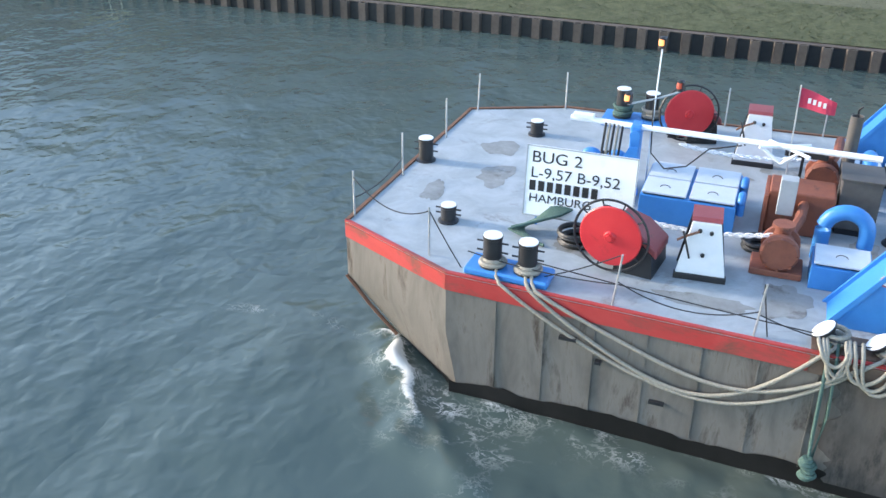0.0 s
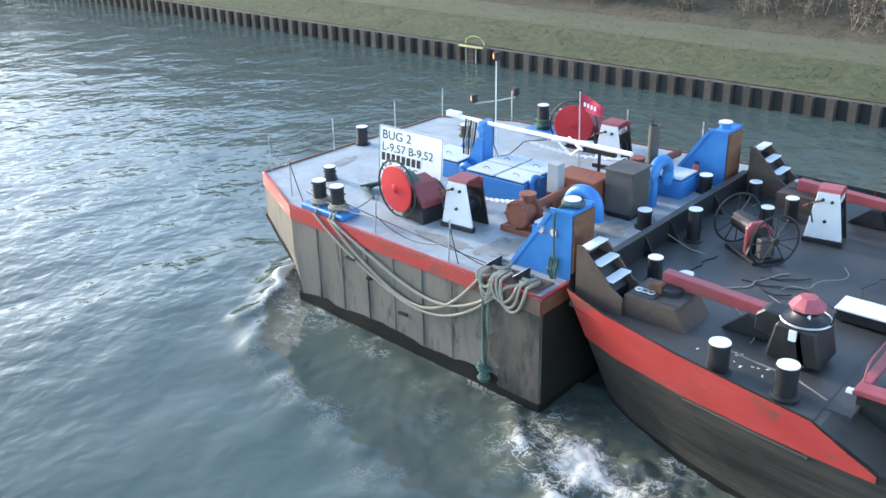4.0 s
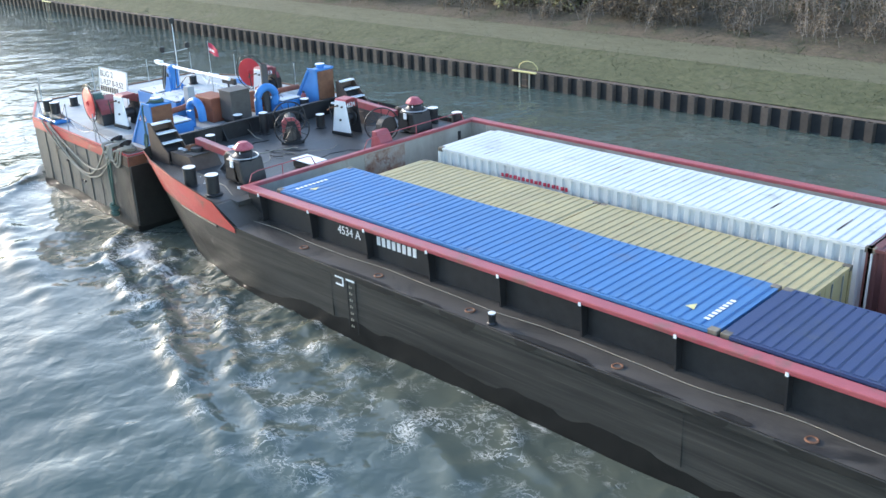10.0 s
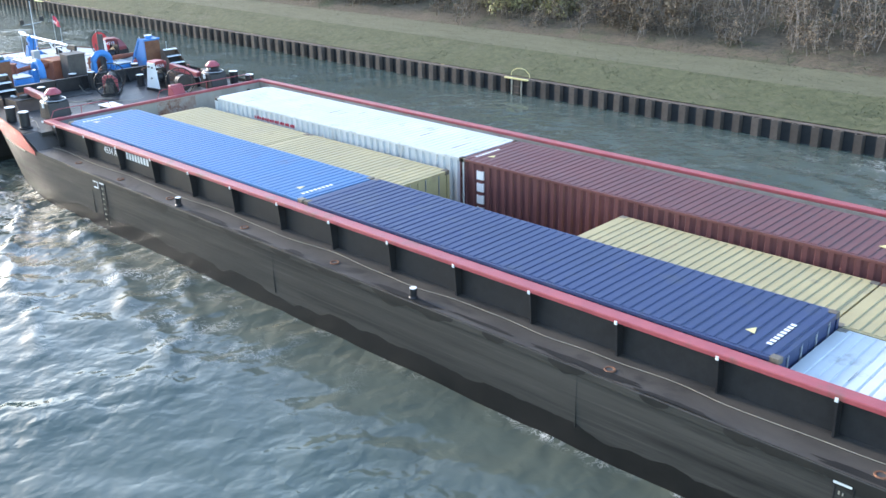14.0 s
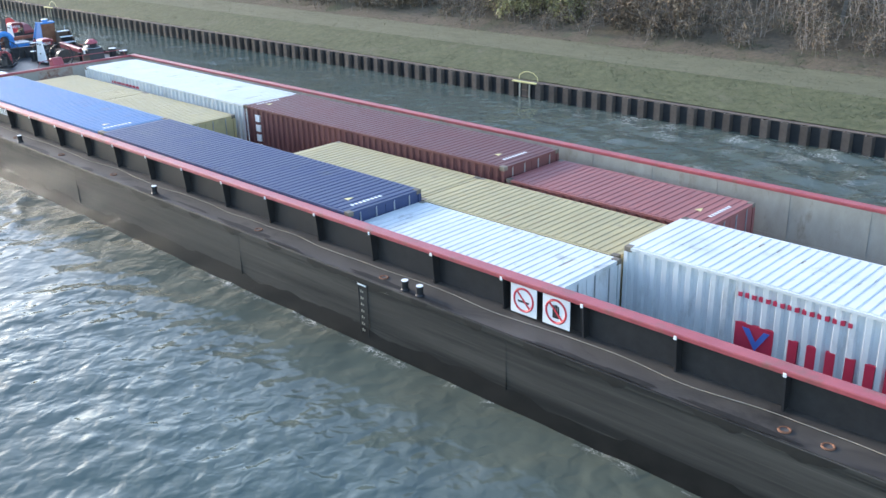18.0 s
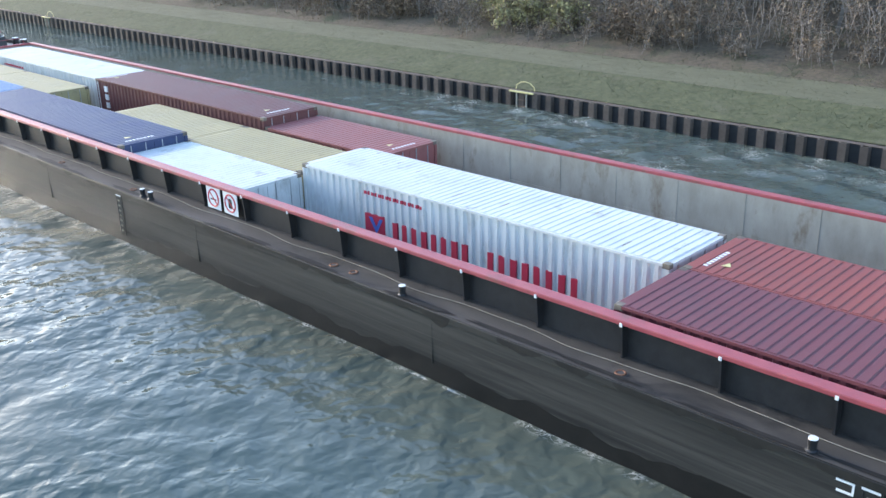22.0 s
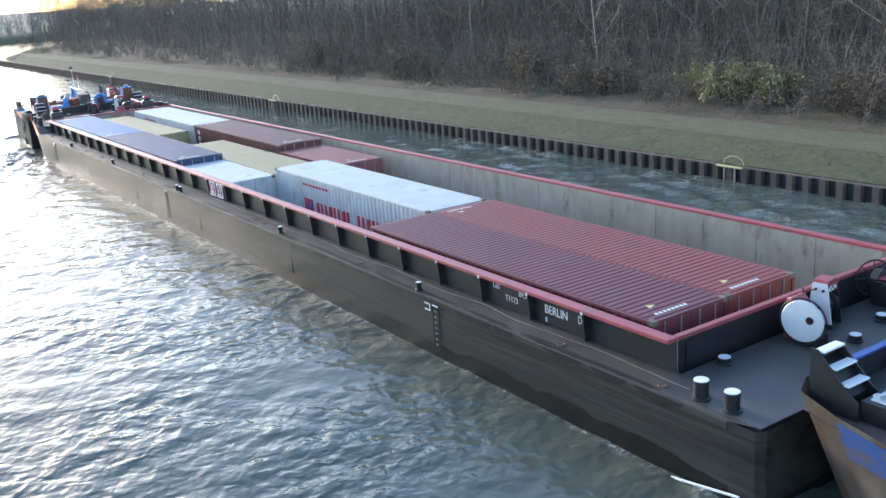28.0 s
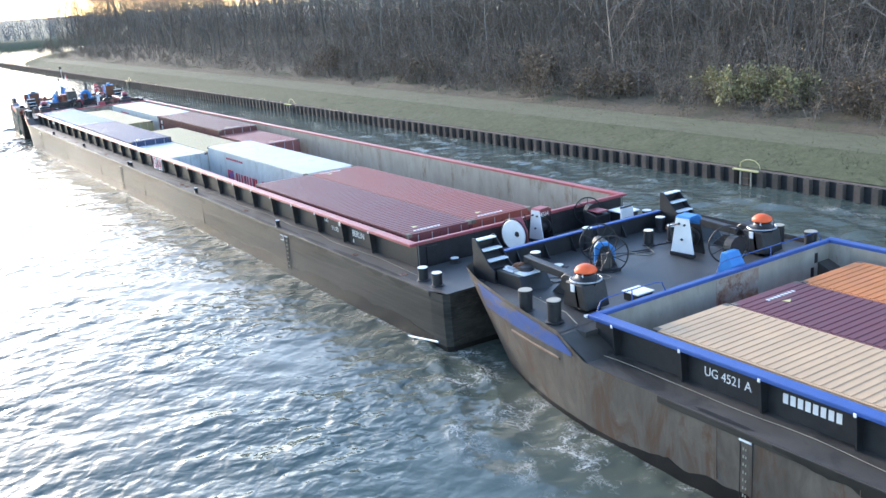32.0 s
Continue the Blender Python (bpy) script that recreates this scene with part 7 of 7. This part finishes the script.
# ---- loose lines and scraps on the working decks ----
def deck_clutter(b, dx, seed, pale):
    rng = np.random.default_rng(seed)
    for k in range(9):
        x, y = rng.uniform(4.3, 7.6) + dx, rng.uniform(13.6, 20.6)
        pts, a = [], rng.uniform(0, 6.28)
        for i in range(14):
            pts.append((x, y, FDZ + 0.012))
            a += rng.normal(0, 0.5)
            x = min(max(x + 0.16 * math.cos(a), 4.2 + dx), 8.2 + dx)
            y = min(max(y + 0.16 * math.sin(a), 13.4), 20.9)
        part("loose_line", T(pts, rng.uniform(0.008, 0.016), 5), M_CABLE if k % 3 else M_ROPE, b)
    for k in range(pale):
        x, y = rng.uniform(6.1, 7.3) + dx, rng.uniform(13.0, 13.7)
        bm = box(bmesh.new(), -0.05, 0.05, -0.02, 0.02, 0, 0.012)
        bm.transform(pose(x, y, 2.275, 0, 0, rng.uniform(0, 180)) @ Matrix.Scale(rng.uniform(0.25, 0.7), 4))
        part("paint_chip", bm, M_WHITE, b)
    # the wire that leads from the bow bollards aft
    part("lead_wire", T([(6.63 + dx, 13.17, 2.5), (7.1 + dx, 13.3, 2.36), (7.7 + dx, 13.3, 2.32), (8.3 + dx, 13.1, 2.25)], 0.014, 6), M_ROPE, b)
    part("cap_socket", L([(0.2, 0), (0.2, 0.1), (0.14, 0.12)], (5.2 + dx, 14.1, 2.67), seg=16), M_BLACK, b)
    part("brace", P([(6.1 + dx, FDZ), (6.9 + dx, FDZ), (6.75 + dx, 2.62), (6.5 + dx, 2.62)], "y", 14.2, 14.4), M_BLACK, b)
    part("brace", P([(6.1 + dx, FDZ), (6.9 + dx, FDZ), (6.75 + dx, 2.62), (6.5 + dx, 2.62)], "y", 20.2, 20.4), M_BLACK, b)


deck_clutter(BARGE_RED, 0.0, 21, 14)
deck_clutter(BARGE_BLUE, DX2, 22, 4)


# dents, patches and seams on container roofs
def roof_wear(th, x0, x1, y0, z, seed, mat, n):
    rng = np.random.default_rng(seed)
    for k in range(n):
        x, y = rng.uniform(x0 + 0.4, x1 - 0.6), rng.uniform(y0 + 0.5, y0 + 1.9)
        w, d = rng.uniform(0.05, 0.13), rng.uniform(0.1, 0.5)
        bm = bmesh.new()
        vs = []
        for i in range(10):
            a = 6.283 * i / 10
            r = rng.uniform(0.6, 1.2)
            vs.append(bm.verts.new((x + w * r * math.cos(a) * 0.5, y + d * r * math.sin(a), z + 0.003)))
        bm.faces.new(vs)
        part("scuff", bm, mat, th)


M_SCUFF = mk("grimy scuff", (0.16, 0.15, 0.135), (0.26, 0.25, 0.23), 6, 0.8)
roof_wear(WHITE_LONG, 40.3, 52.4, 15.95, 2.6, 1, M_SCUFF, 22)
roof_wear(WHITE_FAR, 10.3, 22.4, F_ROW, 2.6, 2, M_SCUFF, 20)
roof_wear(WHITE_SHORT, 34.2, 40.3, N_ROW, 2.295, 3, M_SCUFF, 8)
M_SMUDGE = mk("brown roof grime", (0.2, 0.165, 0.095), (0.3, 0.25, 0.14), 5, 0.75, stain=(0.13, 0.105, 0.07), stain_scale=3, stain_at=0.55)
for k, (th, x0) in enumerate(zip(KHAKI, (10.1, 16.2, 27.95, 34.05))):
    roof_wear(th, x0, x0 + L20, M_ROW, 2.295, 40 + k, M_SMUDGE, 9)


# ---- the wake, which travels with the convoy ----
def hull_edge(x):
    """The y of the hull's waterline on the camera's side."""
    return float(np.interp(x, (-7, -5.1, -3.6, 3.3, 4.6, 6.6, 8.5, 11.5, 67.9, 69.2, 71.6, 73.5, 76.5, 90), (14.6, 14.3, 13.25, 12.95, 13.2, 13.1, 12.65, 12.45, 12.45, 13.1, 13.1, 12.65, 12.45, 12.45)))


# lines of crests that run out from the hulls: points, half width, height, foam
CRESTS = [
    (((-5.5, 14.4), (-4.6, 13.3), (-4.1, 12.4), (-3.2, 11.7)), 0.13, 0.13, 0.95),
    (((-5.3, 14.2), (-3.8, 11.9), (-1.2, 10.6), (1.6, 10.0), (4.6, 9.2), (8.0, 8.0)), 0.5, 0.15, 0.1),
    (((-3.6, 13.1), (0.1, 12.75), (1.6, 12.2), (3.4, 11.5)), 0.22, 0.05, 0.28),
    (((2.9, 12.4), (5.2, 11.0), (7.2, 10.4), (9.2, 10.1), (11.5, 9.3), (14.0, 8.4)), 0.24, 0.13, 0.52),
    (((5.6, 12.5), (6.9, 11.3), (9.8, 9.8), (12.2, 8.7), (14.2, 8.3), (17.3, 7.4)), 0.24, 0.14, 0.48),
    (((8.8, 12.0), (11.9, 10.3), (13.4, 9.4), (15.6, 8.9), (18.5, 8.0), (21.5, 6.9)), 0.24, 0.12, 0.4),
    (((12.5, 12.2), (16.2, 11.3), (18.5, 10.3), (21.1, 9.6), (24.0, 8.6)), 0.3, 0.09, 0.3),
    (((18.0, 12.2), (21.0, 10.9), (22.0, 9.5), (24.5, 8.0)), 0.22, 0.07, 0.22),
    (((67.5, 12.3), (69.1, 11.7), (70.7, 11.2), (72.9, 10.0), (74.5, 9.2)), 0.24, 0.09, 0.4),
    (((70.2, 12.4), (72.0, 11.8), (73.4, 10.8), (76.0, 10.0)), 0.26, 0.08, 0.42),
    (((73.0, 12.2), (75.4, 11.95), (80.0, 11.6)), 0.2, 0.04, 0.35),
]


def near_line(line, X, Y):
    """Distance of the places to a broken line, and how far along it they lie (0 to 1)."""
    best = np.full(X.shape, 1e9)
    along = np.zeros(X.shape)
    n = len(line) - 1
    for k, ((ax, ay), (bx, by)) in enumerate(zip(line, line[1:])):
        dx, dy = bx - ax, by - ay
        u = np.clip(((X - ax) * dx + (Y - ay) * dy) / (dx * dx + dy * dy), 0, 1)
        d = np.hypot(X - ax - u * dx, Y - ay - u * dy)
        along = np.where(d < best, (k + u) / n, along)
        best = np.minimum(best, d)
    return best, along


def field(freq, seed, X, Y):
    return np.array([noise.noise((a * freq, c * freq, seed)) for a, c in zip(X.ravel(), Y.ravel())]).reshape(X.shape)


def wave_sheet(th, name, X, Y, Z, values):
    base = root_base(th)
    ob = mesh_part(name, np.stack([X - base.x, Y - base.y, Z], -1).reshape(-1, 3).tolist(), grid_faces(*X.shape), M_WAKE, th)
    ob.data.polygons.foreach_set("use_smooth", [True] * len(ob.data.polygons))
    for key, v in values.items():
        ob.data.attributes.new(key, "FLOAT", "POINT").data.foreach_set("value", v.ravel().astype(np.float32))


def build_wake():
    th = thing("wake", (20, 11, 0), "churned murky wake water with foam along the hulls", "water")
    xs = np.concatenate([np.arange(-10, 24, 0.1), np.arange(24, 66, 0.16), np.arange(66, 97.1, 0.14)])
    offs = np.concatenate([np.arange(-1.3, 5.5, 0.1), np.arange(5.5, 15, 0.22)])
    edge_y = np.array([hull_edge(x) for x in xs])
    X, O = np.meshgrid(xs, offs, indexing="ij")
    Y = edge_y[:, None] - O
    n0, n1, n2, n3 = field(0.22, 1.0, X, Y), field(0.55, 2.0, X, Y), field(1.5, 5.0, X, Y), field(3.2, 8.0, X, Y)
    # long smooth swell off the bow, shorter waves further aft
    fore = np.interp(X, (-10, -5, 4, 14, 30, 97), (0.2, 1, 1, 1, 0.5, 0.5))
    short = np.interp(X, (-10, 6, 13, 26, 40, 97), (0.0, 0.1, 0.9, 0.9, 0.65, 0.65))
    H = 0.075 + fore * 0.06 * n0 + fore * 0.03 * n1
    H += short * (0.022 * np.sin(4.2 * (0.55 * X - 0.8 * Y) + 4.0 * n0 + 1.5 * n1) * (0.6 + 0.8 * n1) + 0.022 * n2)
    churn = np.exp(-((X - 9) / 8.0) ** 2 - ((O - 0.8) / 2.4) ** 2) + 0.45 * np.exp(-((X - 74) / 5.0) ** 2 - ((O - 0.8) / 2.0) ** 2)
    H += churn * (0.09 * n1 + 0.06 * n2)
    boil = np.exp(-((X - 6.8) / 3.2) ** 2 - ((Y - 11.9) / 1.0) ** 2)
    n4 = field(6.5, 9.0, X[:260, :68], Y[:260, :68])
    H += boil * (0.05 + 0.08 * n2 + 0.09 * n3)
    H[:260, :68] += (0.05 * churn + 0.04 * boil)[:260, :68] * n4
    froth = np.zeros(X.shape)
    for line, wide, high, white in CRESTS:
        d, u = near_line(line, X + 0.35 * n2, Y + 0.35 * n1)
        fade = np.minimum(1.0, 6 * (1 - u)) * (1 - 0.55 * u)
        H += high * fade * np.exp(-(d / wide) ** 2) * (1 + 0.6 * n2)
        froth = np.maximum(froth, white * fade * np.exp(-(d / (wide * 1.2)) ** 2) * (1 + 0.8 * n2))
    # the boiling patch behind the step between module and barge, and the one behind the next joint
    for cx, cy, rx, ry, turn, amount in ((6.6, 11.9, 3.3, 1.1, -0.14, 0.62), (11.5, 10.9, 4.6, 1.7, -0.2, 0.42), (17.5, 10.9, 6.0, 1.6, 0.0, 0.28), (70.6, 11.6, 3.0, 1.1, -0.35, 0.42), (75.5, 11.4, 4.5, 1.3, 0.0, 0.38), (-3.4, 12.6, 1.2, 0.8, -0.6, 0.36)):
        a = (X - cx) * math.cos(turn) + (Y - cy) * math.sin(turn)
        c = -(X - cx) * math.sin(turn) + (Y - cy) * math.cos(turn)
        froth = np.maximum(froth, amount * np.exp(-(a / rx) ** 2 - (c / ry) ** 2) * (1 + 0.7 * n1 + 0.4 * n2))
    # a broken line of foam along the hulls
    froth = np.maximum(froth, 0.44 * np.exp(-((O - 0.08) / 0.13) ** 2) * (0.75 + 0.9 * n2))
    mud = np.clip(np.exp(-((O - 0.3) / np.interp(X, (0, 8, 20, 97), (1.2, 3.2, 2.6, 1.9))) ** 2) * (1 + 0.5 * n1), 0, 1) * np.clip((X + 3) / 6, 0.2, 1)
    chop = np.interp(X, (-10, -4, 3, 9, 15, 24, 40, 97), (0.5, 0.32, 0.22, 0.28, 0.5, 0.8, 0.95, 0.95)) * (0.85 + 0.9 * n0)
    chop = np.maximum(np.maximum(chop, 1.1 * churn), 0.6 * np.exp(-(O / 3.0) ** 2) * (X > 3))
    k = np.clip((O[0, -1] - O) / 2.5, 0, 1) * np.clip(np.minimum((X + 10) / 3.0, (97 - X) / 3.0), 0, 1)
    k = k * k * (3 - 2 * k)
    Z = np.maximum(H, 0.035) * k - 0.035 * (1 - k)
    cuts = [0, int(np.searchsorted(xs, 2.5)), int(np.searchsorted(xs, 24)), int(np.searchsorted(xs, 66)), len(xs) - 1]
    for name, i, j in zip(("bow_wave", "churned_water", "side_wave", "joint_wave"), cuts, cuts[1:]):
        q = slice(i, j + 1)
        wave_sheet(th, name, X[q], Y[q], Z[q], {"froth": (froth * k)[q], "mud": (mud * k)[q], "chop": chop[q]})
    # the squeezed water between the hulls and the far piles
    X, Y = np.meshgrid(np.arange(2, 97, 0.2), np.arange(21.6, 35.3, 0.2), indexing="ij")
    n0, n1, n2 = field(0.25, 11.0, X, Y), field(0.6, 12.0, X, Y), field(1.6, 13.0, X, Y)
    amp = np.interp(X, (2, 14, 26, 36, 97), (0.1, 0.15, 0.35, 1.0, 0.9))
    H = 0.08 + amp * (0.05 * np.sin(3.6 * (0.72 * Y + 0.3 * X) + 5 * n0 + 1.5 * n1) * (0.7 + n1) + 0.05 * n1 + 0.03 * n2)
    k = np.clip(np.minimum((35.3 - Y) / 0.7, np.minimum((X - 2) / 4, (97 - X) / 3)), 0, 1)
    k = k * k * (3 - 2 * k)
    froth = np.clip(np.interp(X, (2, 20, 34, 97), (0.03, 0.1, 0.22, 0.2)) * (0.5 + 1.3 * n0 + 0.6 * n1), 0, 1) * k
    wave_sheet(th, "far_side_wave", X, Y, np.maximum(H, 0.035) * k - 0.035 * (1 - k), {"froth": froth, "mud": (0.45 + 0.3 * n0) * k, "chop": 0.32 + 0.35 * amp})


build_wake()


def motions():
    for ob in MOVERS:
        b = BASE[ob.name] + Vector((0, DY2 if ob is BARGE_BLUE or ob in LAST_LOAD else 0, 0))
        walk(ob, [(t, pose(b.x - s, b.y + DRIFT * (t - 16), b.z)) for t, s in CONVOY])


motions()
